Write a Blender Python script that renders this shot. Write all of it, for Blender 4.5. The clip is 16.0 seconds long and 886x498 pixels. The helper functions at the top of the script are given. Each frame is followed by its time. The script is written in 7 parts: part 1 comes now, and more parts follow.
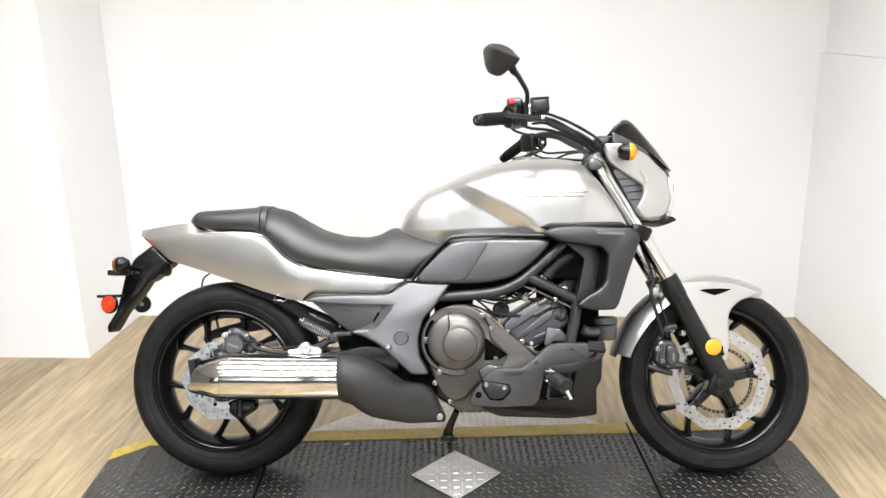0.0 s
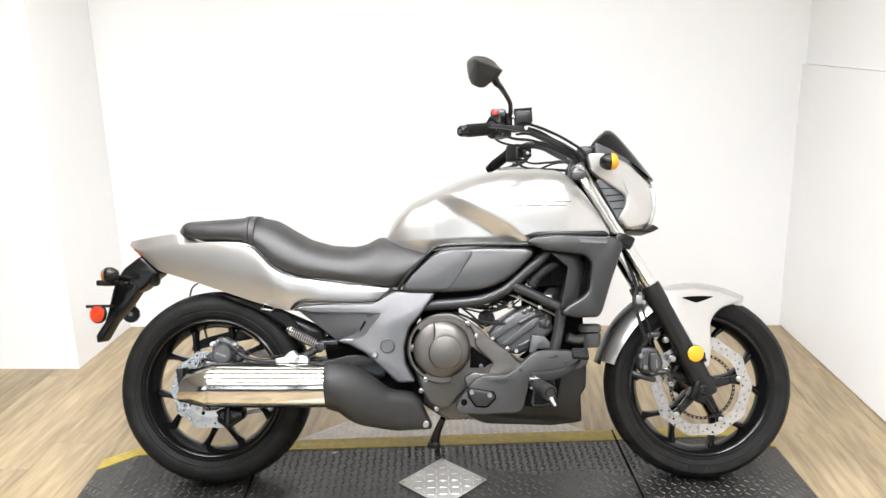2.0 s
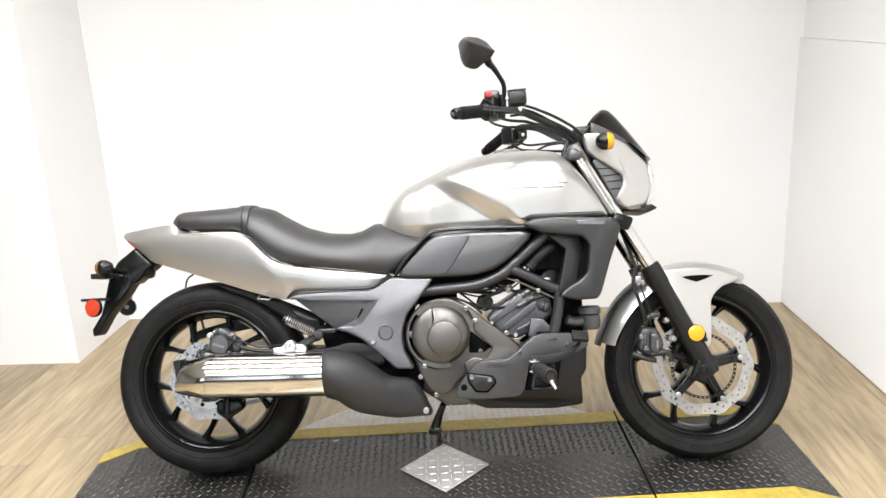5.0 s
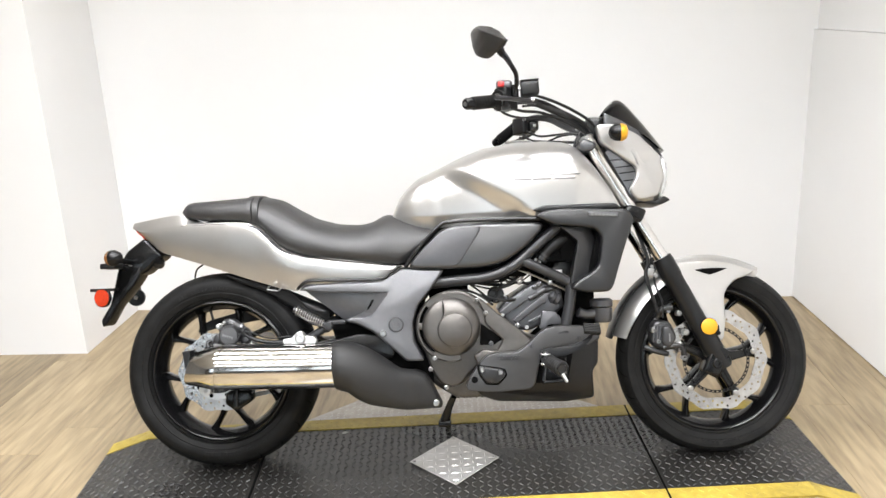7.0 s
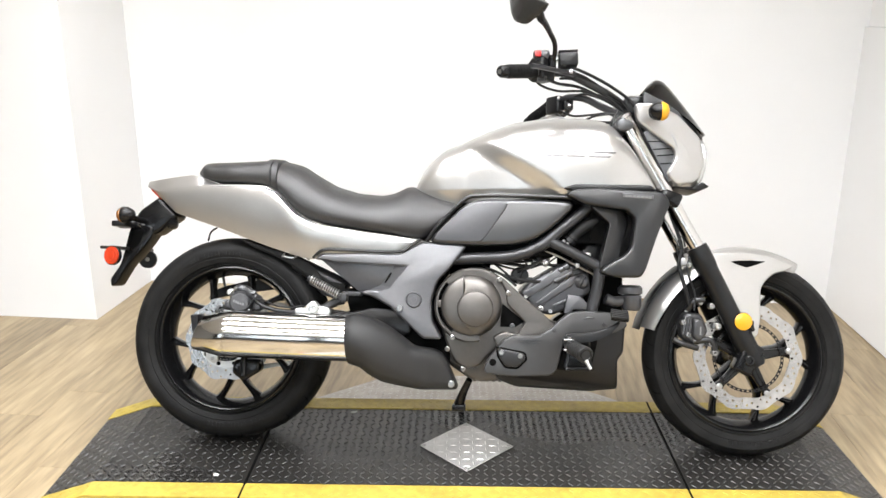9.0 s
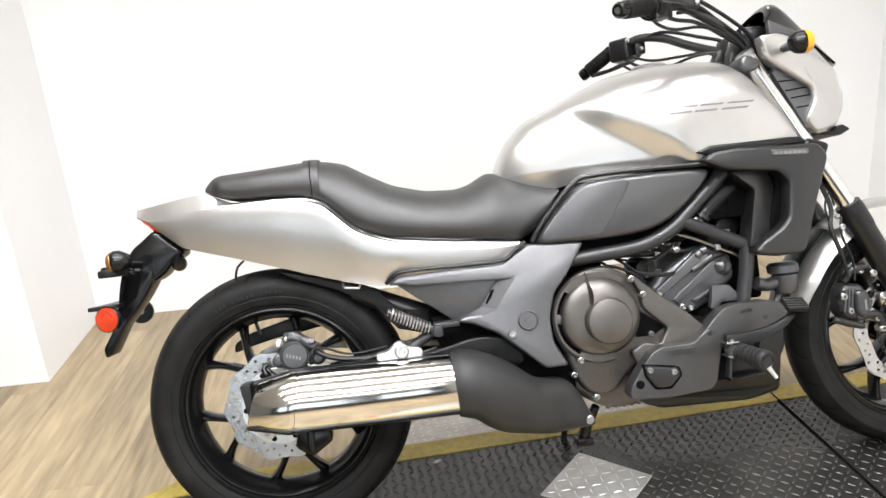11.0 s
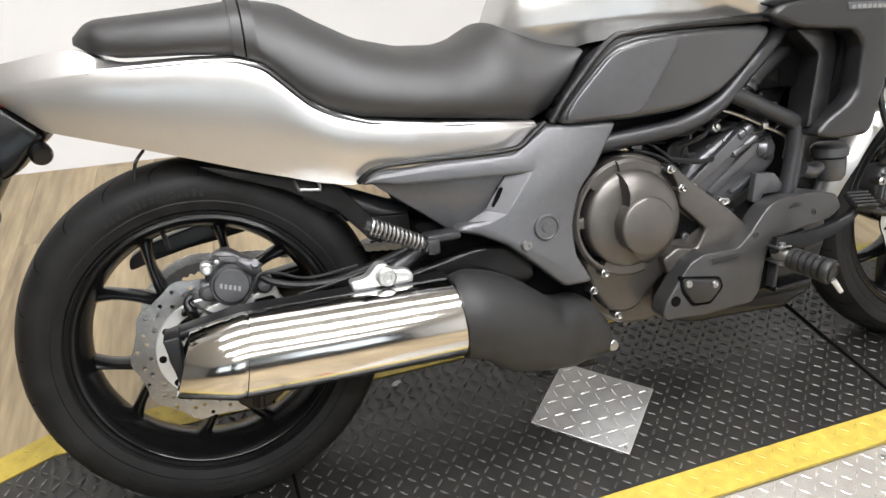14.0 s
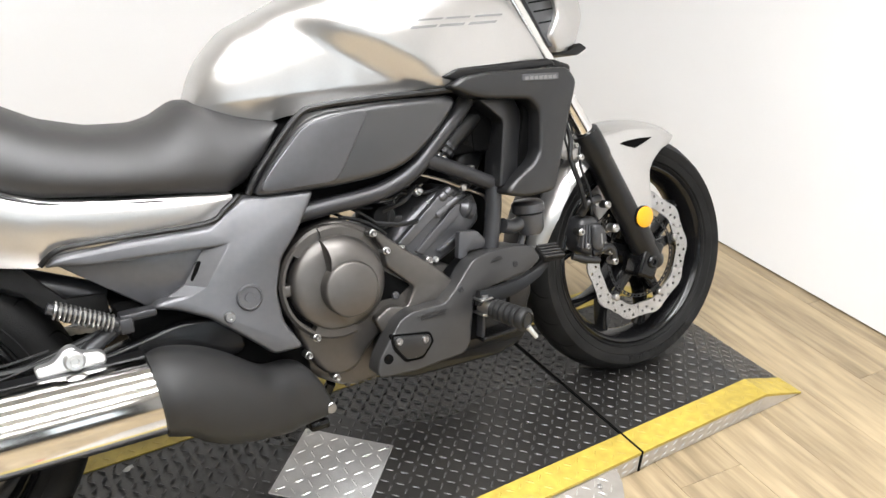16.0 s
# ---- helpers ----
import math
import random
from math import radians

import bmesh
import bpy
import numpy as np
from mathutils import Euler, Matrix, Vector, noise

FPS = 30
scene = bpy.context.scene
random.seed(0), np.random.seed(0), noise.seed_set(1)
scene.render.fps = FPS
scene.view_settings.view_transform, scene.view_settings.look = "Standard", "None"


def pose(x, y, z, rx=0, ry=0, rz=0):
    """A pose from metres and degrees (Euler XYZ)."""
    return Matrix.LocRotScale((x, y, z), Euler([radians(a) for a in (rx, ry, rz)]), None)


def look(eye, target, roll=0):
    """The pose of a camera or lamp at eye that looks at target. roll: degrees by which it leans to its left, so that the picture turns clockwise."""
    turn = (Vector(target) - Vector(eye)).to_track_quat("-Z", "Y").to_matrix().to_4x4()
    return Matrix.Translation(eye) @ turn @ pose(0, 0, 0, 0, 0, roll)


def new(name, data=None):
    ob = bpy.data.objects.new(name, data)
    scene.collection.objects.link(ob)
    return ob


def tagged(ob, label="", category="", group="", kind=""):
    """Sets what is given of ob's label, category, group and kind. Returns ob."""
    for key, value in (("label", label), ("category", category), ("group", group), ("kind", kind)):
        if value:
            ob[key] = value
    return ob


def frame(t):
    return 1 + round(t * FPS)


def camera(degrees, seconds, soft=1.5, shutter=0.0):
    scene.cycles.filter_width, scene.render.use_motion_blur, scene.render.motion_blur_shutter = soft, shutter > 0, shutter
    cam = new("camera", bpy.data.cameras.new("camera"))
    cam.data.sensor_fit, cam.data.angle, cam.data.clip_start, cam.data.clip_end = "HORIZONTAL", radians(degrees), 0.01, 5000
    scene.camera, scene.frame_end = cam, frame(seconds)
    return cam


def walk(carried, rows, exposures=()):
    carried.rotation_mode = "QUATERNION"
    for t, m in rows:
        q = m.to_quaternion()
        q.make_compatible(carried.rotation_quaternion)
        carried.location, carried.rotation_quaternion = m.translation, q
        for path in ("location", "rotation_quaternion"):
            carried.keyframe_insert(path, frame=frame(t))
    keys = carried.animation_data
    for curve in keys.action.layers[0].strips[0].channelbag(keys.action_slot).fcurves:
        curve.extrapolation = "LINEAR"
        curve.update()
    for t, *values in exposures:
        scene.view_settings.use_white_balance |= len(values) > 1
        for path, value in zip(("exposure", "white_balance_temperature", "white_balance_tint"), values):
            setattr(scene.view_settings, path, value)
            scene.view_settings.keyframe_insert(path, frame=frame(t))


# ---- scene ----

# ------------------------------------------------------------ camera
cam = camera(57.5, 16.0)
PATH = [  # seconds, eye, target, roll
    (0, (0.094, -2.279, 1.369), (-0.043, -0.361, 0.82), -1.3),
    (0.5, (0.098, -2.282, 1.368), (-0.027, -0.371, 0.793), -0.6),
    (1, (0.104, -2.293, 1.371), (-0.025, -0.376, 0.815), -1.0),
    (1.5, (0.112, -2.297, 1.38), (-0.022, -0.378, 0.832), -1.3),
    (2, (0.12, -2.31, 1.37), (-0.001, -0.383, 0.848), -1.4),
    (2.5, (0.118, -2.31, 1.373), (0.003, -0.381, 0.857), -1.8),
    (3, (0.117, -2.311, 1.374), (-0.004, -0.378, 0.873), -2.0),
    (3.5, (0.127, -2.309, 1.37), (0.011, -0.377, 0.865), -2.0),
    (6, (0.132, -2.272, 1.354), (0.001, -0.367, 0.759), -3.2),
    (6.5, (0.126, -2.269, 1.349), (-0.007, -0.367, 0.745), -2.6),
    (7, (0.117, -2.271, 1.353), (-0.023, -0.36, 0.78), -2.7),
    (7.5, (0.083, -2.271, 1.347), (-0.064, -0.373, 0.734), -1.6),
    (8, (0.086, -2.264, 1.339), (-0.069, -0.367, 0.724), -0.9),
    (8.5, (0.07, -2.256, 1.315), (-0.085, -0.332, 0.794), 0.2),
    (9, (0.097, -2.194, 1.247), (-0.09, -0.285, 0.681), 0.2),
    (9.5, (0.083, -2.11, 1.232), (-0.18, -0.24, 0.574), 0.9),
    (10, (-0.15, -1.963, 1.216), (-0.289, -0.078, 0.564), -3.1),
    (10.2, (-0.219, -1.933, 1.22), (-0.346, -0.037, 0.594), -4.6),
    (12.3, (-0.643, -1.183, 1.215), (-0.248, 0.591, 0.38), -1.9),
    (12.5, (-0.657, -1.167, 1.209), (-0.267, 0.593, 0.341), -1.7),
    (13, (-0.668, -1.143, 1.178), (-0.304, 0.52, 0.129), -0.7),
    (13.5, (-0.666, -1.133, 1.156), (-0.295, 0.483, 0.038), -0.7),
    (14, (-0.65, -1.142, 1.164), (-0.212, 0.48, 0.079), -0.2),
    (14.5, (-0.61, -1.176, 1.171), (-0.002, 0.422, 0.134), 1.6),
    (15, (-0.546, -1.211, 1.177), (0.143, 0.355, 0.141), 2.4),
    (15.5, (-0.487, -1.229, 1.184), (0.325, 0.31, 0.198), 3.8),
    (16, (-0.456, -1.242, 1.195), (0.387, 0.304, 0.247), 2.8),
]
EXPOSURES = [(0, 0.15), (1, 0.18), (2, 0.22), (3.5, 0.24), (6, 0.10), (7, 0.07), (8.5, 0.13), (9.5, 0.18), (10, 0.18), (12.5, 0.03), (13, -0.05), (14, -0.05), (15, -0.06), (16, 0.04)]
walk(cam, [(t, look(eye, target, roll)) for t, eye, target, roll in PATH], EXPOSURES)

# ------------------------------------------------------------ building helpers
BOTH = []


def part(name, bm, material, parent=None, label="", smooth=40):
    """Links a bmesh as one mesh object under a thing or a part."""
    bmesh.ops.remove_doubles(bm, verts=bm.verts, dist=1e-5)
    bmesh.ops.recalc_face_normals(bm, faces=bm.faces)
    fellow = None
    if bm in BOTH:
        BOTH.remove(bm)
        fellow = bm.copy()
        for v in fellow.verts:
            v.co.y = -v.co.y
    me = bpy.data.meshes.new(name)
    bm.to_mesh(me)
    bm.free()
    me.materials.append(material)
    if smooth:
        me.polygons.foreach_set("use_smooth", [True] * len(me.polygons))
        me.set_sharp_from_angle(angle=radians(smooth))
    ob = new(name, me)
    if parent is not None:
        ob.parent = parent
    if label:
        ob["label"] = label
    if fellow is not None:
        part(name, fellow, material, parent, label, smooth)
    return ob


def thing(name, m, label, category, group="", kind=""):
    ob = new(name)
    ob.matrix_basis = m
    ob.empty_display_size = 0.1
    return tagged(ob, label, category, group, kind)


def box(bm, lo, hi, bevel=0.0, seg=2, m=None):
    made = bmesh.ops.create_cube(bm, size=1)["verts"]
    size = Vector(hi) - Vector(lo)
    mid = (Vector(hi) + Vector(lo)) / 2
    for v in made:
        v.co = Vector((v.co.x * size.x, v.co.y * size.y, v.co.z * size.z)) + mid
    if bevel:
        edges = {e for v in made for e in v.link_edges}
        out = bmesh.ops.bevel(bm, geom=list(edges), offset=bevel, segments=seg, affect="EDGES", profile=0.5)
        made = list({v for v in made if v.is_valid} | set(out["verts"]))
    if m is not None:
        bmesh.ops.transform(bm, matrix=m, verts=made)
    return bm


def rounded(pts, r, n=3):
    """A closed outline with its corners rounded."""
    out = []
    k = len(pts)
    for i in range(k):
        a, b, c = (Vector(pts[(i + d) % k]) for d in (-1, 0, 1))
        p = b + (a - b) * min(0.45, r / max((a - b).length, 1e-6))
        q = b + (c - b) * min(0.45, r / max((c - b).length, 1e-6))
        for j in range(n + 1):
            s = j / n
            out.append(p * (1 - s) ** 2 + b * 2 * s * (1 - s) + q * s * s)
    return out


def spline(pts, n=6, closed=False):
    """Catmull-Rom through points of any dimension."""
    p = [Vector(a) for a in pts]
    k = len(p)
    out = []
    for i in range(k if closed else k - 1):
        g = (lambda j: p[j % k]) if closed else (lambda j: p[min(max(j, 0), k - 1)])
        a, b, c, d = g(i - 1), g(i), g(i + 1), g(i + 2)
        for j in range(n):
            s = j / n
            out.append(0.5 * (2 * b + (c - a) * s + (2 * a - 5 * b + 4 * c - d) * s ** 2 + (3 * b - a - 3 * c + d) * s ** 3))
    if not closed:
        out.append(p[-1])
    return out


def inset(pts, d):
    """A closed 2D outline moved inwards by d."""
    k = len(pts)
    area = sum(pts[i].x * pts[(i + 1) % k].y - pts[(i + 1) % k].x * pts[i].y for i in range(k))
    sign = 1 if area > 0 else -1
    out = []
    for i in range(k):
        a, b, c = pts[i - 1], pts[i], pts[(i + 1) % k]
        e, g = (b - a), (c - b)
        e = e.normalized() if e.length > 1e-9 else g.normalized()
        g = g.normalized() if g.length > 1e-9 else e
        nrm = Vector((-e.y - g.y, e.x + g.x))
        if nrm.length < 1e-6:
            nrm = Vector((-e.y, e.x))
        nrm.normalize()
        k2 = max(0.5, nrm.dot(Vector((-e.y, e.x))))
        out.append(b + nrm * (sign * d / k2))
    return out


def skin(bm, rings, closed=True, caps=(False, False)):
    """Quads between rings of points."""
    vs = [[bm.verts.new(p) for p in ring] for ring in rings]
    n = len(vs[0])
    for a, b in zip(vs, vs[1:]):
        for i in range(n if closed else n - 1):
            j = (i + 1) % n
            bm.faces.new((a[i], a[j], b[j], b[i]))
    if caps[0]:
        bm.faces.new(vs[0][::-1])
    if caps[1]:
        bm.faces.new(vs[-1])
    return vs


def plate(bm, pts, v_out, v_in, r=0.008, corner=0.015, steps=3, dish=0.0, bow=None):
    """A panel in side view (u, w) from v_in to v_out with its outer edge rounded; bow(u, w) moves its face sideways."""
    base = [Vector(p) for p in pts]
    side = 1 if v_out < v_in else -1
    rings = [(0, v_in)] + [(r * (1 - math.cos(a)), v_out + side * r * (1 - math.sin(a))) for a in [math.pi / 2 * i / steps for i in range(steps + 1)]]
    if dish:
        rings += [(r + 0.012, v_out), (r + 0.012 + abs(dish), v_out + side * dish)]
    made = []
    for d, v in rings:
        o = inset(base, d) if d else base
        if corner:
            o = rounded(o, max(corner - d * 0.5, 0.002))
        made.append([(p.x, v + (bow(p.x, p.y) if bow else 0), p.y) for p in o])
    skin(bm, made, True, (True, True))
    return bm


def tube(bm, path, r, seg=10, n=5, caps=True, smooth=True):
    """A round bar along a path; r is one radius or one for each point of the path."""
    pts = spline(path, n) if smooth and len(path) > 2 else [Vector(p) for p in path]
    k = len(pts)
    if isinstance(r, (int, float)):
        rad = [r] * k
    else:
        rad = [r[min(int(i * (len(r) - 1) / (k - 1)), len(r) - 2)] * (1 - (i * (len(r) - 1) / (k - 1)) % 1 if i < k - 1 else 0) +
               r[min(int(i * (len(r) - 1) / (k - 1)), len(r) - 2) + 1] * ((i * (len(r) - 1) / (k - 1)) % 1 if i < k - 1 else 1) for i in range(k)]
    t0 = (pts[1] - pts[0]).normalized()
    x = t0.orthogonal().normalized()
    rings = []
    for i in range(k):
        t = (pts[min(i + 1, k - 1)] - pts[max(i - 1, 0)]).normalized()
        x = (x - t * x.dot(t)).normalized()
        y = t.cross(x)
        rings.append([pts[i] + (x * math.cos(2 * math.pi * j / seg) + y * math.sin(2 * math.pi * j / seg)) * rad[i] for j in range(seg)])
    skin(bm, rings, True, (caps, caps))
    return bm


def lathe(bm, profile, at, axis=(0, 1, 0), seg=48, closed=False, caps=True):
    """Turns (radius, height) points round an axis through a place."""
    ax = Vector(axis).normalized()
    x = Vector((1, 0, 0)) if abs(ax.x) < 0.9 else Vector((0, 1, 0))
    x = (x - ax * x.dot(ax)).normalized()
    y = ax.cross(x)
    o = Vector(at)
    prof = list(profile) + ([profile[0]] if closed else [])
    rings = [[o + ax * h + (x * math.cos(2 * math.pi * j / seg) + y * math.sin(2 * math.pi * j / seg)) * rr for j in range(seg)] for rr, h in prof]
    skin(bm, rings, True, (caps and not closed, caps and not closed))
    return bm


def bolt(bm, at, r=0.006, h=0.006, axis=(0, -1, 0)):
    lathe(bm, [(r, 0), (r, h * 0.7), (r * 0.75, h), (r * 0.45, h), (r * 0.45, h * 0.5)], at, axis, 10)
    return bm


def lerp_at(table, x):
    """A value from a table of (x, value) by smooth steps."""
    if x <= table[0][0]:
        return table[0][1]
    for (a, p), (b, q) in zip(table, table[1:]):
        if x <= b:
            s = (x - a) / (b - a)
            return p + (q - p) * s
    return table[-1][1]


def mellow(table, x, d=0.03):
    """The same, with its corners softened."""
    return sum(lerp_at(table, x + d * k) * w for k, w in ((-1, 1), (-0.5, 2), (0, 2), (0.5, 2), (1, 1))) / 8


def mirrored(bm):
    """Marks a part built on the right side, so that it gets its fellow on the left."""
    BOTH.append(bm)
    return bm


bm_new = bmesh.new

# ------------------------------------------------------------ light
# daylight comes through the windows behind the walk, lamps hang over the platform
world = bpy.data.worlds.new("world")
scene.world = world
world.use_nodes = True
sky = world.node_tree.nodes.new("ShaderNodeTexSky")
sky.sky_type, sky.sun_disc = "NISHITA", False
sky.sun_elevation, sky.sun_rotation = radians(38), radians(20)
world.node_tree.links.new(sky.outputs[0], world.node_tree.nodes["Background"].inputs[0])
world.node_tree.nodes["Background"].inputs[1].default_value = 0.08

CEILING = 2.75
FLOOR = -0.055
LIGHTS = [(-3.6, 26), (-2.1, 58), (-0.8, 48), (0.3, 13)]  # y and watts of the long ceiling lamps
LAMP_X, LAMP_LONG, LAMP_WIDE = -0.40, 2.9, 0.36
for y, watts in LIGHTS:
    data = bpy.data.lights.new("ceiling_lamp", "AREA")
    data.shape, data.size, data.size_y = "RECTANGLE", LAMP_LONG, LAMP_WIDE
    data.energy = watts * 1.55
    data.spread = radians(132)
    data.color = (0.955, 0.968, 1.0)
    lamp = new("ceiling_lamp", data)
    lamp.matrix_basis = pose(LAMP_X, y, CEILING - 0.075)

WINDOWS = [(-3.9, -2.5), (-2.0, -0.6), (-0.1, 1.3)]
WIN_Z0, WIN_Z1, WIN_Y = 1.0, 2.45, -5.5
for x0, x1 in WINDOWS:
    data = bpy.data.lights.new("window_daylight", "AREA")
    data.shape, data.size, data.size_y = "RECTANGLE", x1 - x0, WIN_Z1 - WIN_Z0
    data.energy = 18
    data.color = (0.86, 0.94, 1.0)
    lamp = new("window_daylight", data)
    lamp.matrix_basis = look(((x0 + x1) / 2, WIN_Y - 0.10, (WIN_Z0 + WIN_Z1) / 2), ((x0 + x1) / 2, 0, (WIN_Z0 + WIN_Z1) / 2))

# ------------------------------------------------------------ materials
def surface(name, col, rough=0.5, metal=0.0, vary=0.12, grain=40.0, bump=0.0, bump_scale=200.0, coat=0.0, rough_vary=0.1, col2=None, stretch=None, spec=0.5, random=0.0):
    """A node material: two scales of noise vary its colour and gloss, a fine noise its relief."""
    m = bpy.data.materials.new(name)
    m.use_nodes = True
    nt = m.node_tree
    b = nt.nodes["Principled BSDF"]
    b.inputs["Metallic"].default_value = metal
    b.inputs["Coat Weight"].default_value = coat
    b.inputs["Coat Roughness"].default_value = 0.06
    b.inputs["Specular IOR Level"].default_value = spec
    tc = nt.nodes.new("ShaderNodeTexCoord")
    mp = nt.nodes.new("ShaderNodeMapping")
    nt.links.new(tc.outputs["Object"], mp.inputs["Vector"])
    if stretch:
        mp.inputs["Scale"].default_value = stretch
    if random:
        own = nt.nodes.new("ShaderNodeObjectInfo")
        far = nt.nodes.new("ShaderNodeVectorMath")
        far.operation = "MULTIPLY_ADD"
        far.inputs[0].default_value = (31.0, 17.0, 5.0)
        nt.links.new(own.outputs["Random"], far.inputs[1])
        nt.links.new(tc.outputs["Object"], far.inputs[2])
        nt.links.new(far.outputs[0], mp.inputs["Vector"])
    fine = nt.nodes.new("ShaderNodeTexNoise")
    fine.inputs["Scale"].default_value = grain
    fine.inputs["Detail"].default_value = 5
    big = nt.nodes.new("ShaderNodeTexNoise")
    big.inputs["Scale"].default_value = grain / 12
    big.inputs["Detail"].default_value = 3
    for n in (fine, big):
        nt.links.new(mp.outputs[0], n.inputs["Vector"])
    add = nt.nodes.new("ShaderNodeMath")
    add.operation = "ADD"
    nt.links.new(fine.outputs["Fac"], add.inputs[0])
    nt.links.new(big.outputs["Fac"], add.inputs[1])
    last = add.outputs[0]
    if random:
        info = nt.nodes.new("ShaderNodeObjectInfo")
        mad = nt.nodes.new("ShaderNodeMath")
        mad.operation = "MULTIPLY_ADD"
        nt.links.new(info.outputs["Random"], mad.inputs[0])
        mad.inputs[1].default_value = random
        nt.links.new(last, mad.inputs[2])
        last = mad.outputs[0]
    ramp = nt.nodes.new("ShaderNodeMapRange")
    ramp.inputs["From Min"].default_value = 0.6
    ramp.inputs["From Max"].default_value = 1.4 + random
    nt.links.new(last, ramp.inputs["Value"])
    mix = nt.nodes.new("ShaderNodeMix")
    mix.data_type = "RGBA"
    c2 = col2 or tuple(min(1, c * (1 + vary)) for c in col)
    c1 = tuple(c * (1 - vary) for c in col) if col2 is None else col
    mix.inputs["A"].default_value = (*c1, 1)
    mix.inputs["B"].default_value = (*c2, 1)
    nt.links.new(ramp.outputs[0], mix.inputs["Factor"])
    nt.links.new(mix.outputs["Result"], b.inputs["Base Color"])
    rr = nt.nodes.new("ShaderNodeMapRange")
    rr.inputs["From Min"].default_value = 0.3
    rr.inputs["From Max"].default_value = 0.7
    rr.inputs["To Min"].default_value = max(0.02, rough * (1 - rough_vary))
    rr.inputs["To Max"].default_value = min(1, rough * (1 + rough_vary))
    nt.links.new(big.outputs["Fac"], rr.inputs["Value"])
    nt.links.new(rr.outputs[0], b.inputs["Roughness"])
    if bump:
        bn = nt.nodes.new("ShaderNodeTexNoise")
        bn.inputs["Scale"].default_value = bump_scale
        bn.inputs["Detail"].default_value = 3
        nt.links.new(mp.outputs[0], bn.inputs["Vector"])
        bu = nt.nodes.new("ShaderNodeBump")
        bu.inputs["Strength"].default_value = bump
        bu.inputs["Distance"].default_value = 0.002
        nt.links.new(bn.outputs["Fac"], bu.inputs["Height"])
        nt.links.new(bu.outputs[0], b.inputs["Normal"])
    return m


WALL = surface("wall_paint", (0.82, 0.822, 0.826), 0.55, vary=0.02, grain=3, bump=0.05, bump_scale=120)
# unseen west wall, added in mid grey to brighten what the chrome reflects
FILLWALL = surface("fill_wall_grey", (0.34, 0.338, 0.33), 0.6, vary=0.04, grain=3)
# unseen south wall, near black so that reflections stay dark
DARKWALL = surface("dark_reflection_wall", (0.05, 0.05, 0.048), 0.6, vary=0.04, grain=3)
CEIL = surface("ceiling_paint", (0.74, 0.74, 0.73), 0.8, vary=0.02, grain=3)
OAK = surface("oak_laminate", (0.092, 0.064, 0.035), 0.40, vary=0.2, grain=7, stretch=(7, 0.7, 1), col2=(0.455, 0.355, 0.216), bump=0.06, bump_scale=60, random=0.12)
GAP = surface("dark_gap", (0.03, 0.026, 0.02), 0.9)
SILVER = surface("silver_paint", (0.465, 0.454, 0.439), 0.29, metal=0.82, vary=0.03, grain=300, coat=0.6, rough_vary=0.02)
PLASTIC = surface("matt_black_plastic", (0.006, 0.006, 0.0063), 0.33, vary=0.2, grain=60, bump=0.06, bump_scale=900, spec=0.32)
GREY = surface("dark_grey_plastic", (0.0085, 0.0085, 0.009), 0.34, vary=0.15, grain=50, bump=0.08, bump_scale=1100, spec=0.55)
GREYMET = surface("grey_metal_paint", (0.108, 0.109, 0.114), 0.34, metal=0.8, vary=0.08, grain=80, bump=0.05, bump_scale=800, spec=0.5)
PODMAT = surface("pod_plastic", (0.015, 0.015, 0.016), 0.30, vary=0.15, grain=50, bump=0.08, bump_scale=1100, spec=0.95)
GREYSIDE = surface("grey_case_plastic", (0.030, 0.0295, 0.0295), 0.40, metal=0.35, vary=0.12, grain=60, bump=0.10, bump_scale=900, spec=0.7)
SIDE = surface("side_cover_plastic", (0.100, 0.100, 0.105), 0.36, metal=0.62, vary=0.1, grain=80, bump=0.08, bump_scale=1000, spec=0.5)
GREYMID = surface("mid_grey_paint", (0.080, 0.080, 0.084), 0.32, metal=0.6, vary=0.1, grain=80, bump=0.05, bump_scale=800)
SOFTGREY = surface("soft_grey_plastic", (0.013, 0.0128, 0.0127), 0.52, vary=0.15, grain=60, bump=0.12, bump_scale=900, spec=0.35)
ENGINE = surface("bronze_engine_paint", (0.102, 0.095, 0.088), 0.36, metal=0.80, vary=0.12, grain=60, bump=0.08, bump_scale=700, spec=0.5)
FRAME = surface("frame_paint", (0.028, 0.028, 0.030), 0.33, metal=0.35, vary=0.1, grain=80, spec=0.5)
CALIPER = surface("caliper_paint", (0.062, 0.062, 0.064), 0.32, metal=0.6, vary=0.15, grain=60, bump=0.12, bump_scale=700)
BLACK = surface("black_paint", (0.004, 0.004, 0.0043), 0.20, vary=0.2, grain=60, spec=0.32)
# near black without sheen: shade of gaps, holes and insides put into colour
DARK = surface("inner_shade", (0.002, 0.002, 0.002), 0.8, vary=0.2, grain=30, spec=0.05)
RUBBER = surface("tyre_rubber", (0.0035, 0.0035, 0.0035), 0.50, col2=(0.0150, 0.0148, 0.0144), grain=22, bump=0.3, bump_scale=400, spec=0.10, rough_vary=0.2)
WORN = surface("worn_rubber", (0.008, 0.008, 0.008), 0.55, vary=0.2, grain=60, spec=0.16)
VINYL = surface("seat_vinyl", (0.012, 0.0113, 0.0112), 0.44, vary=0.15, grain=90, bump=0.3, bump_scale=1400, spec=0.70)
CHROME = surface("chrome", (0.70, 0.685, 0.665), 0.13, metal=1, vary=0.02, grain=30, rough_vary=0.3)
STEEL = surface("brushed_steel", (0.38, 0.376, 0.37), 0.32, metal=1, vary=0.12, grain=60, bump=0.1, bump_scale=500)
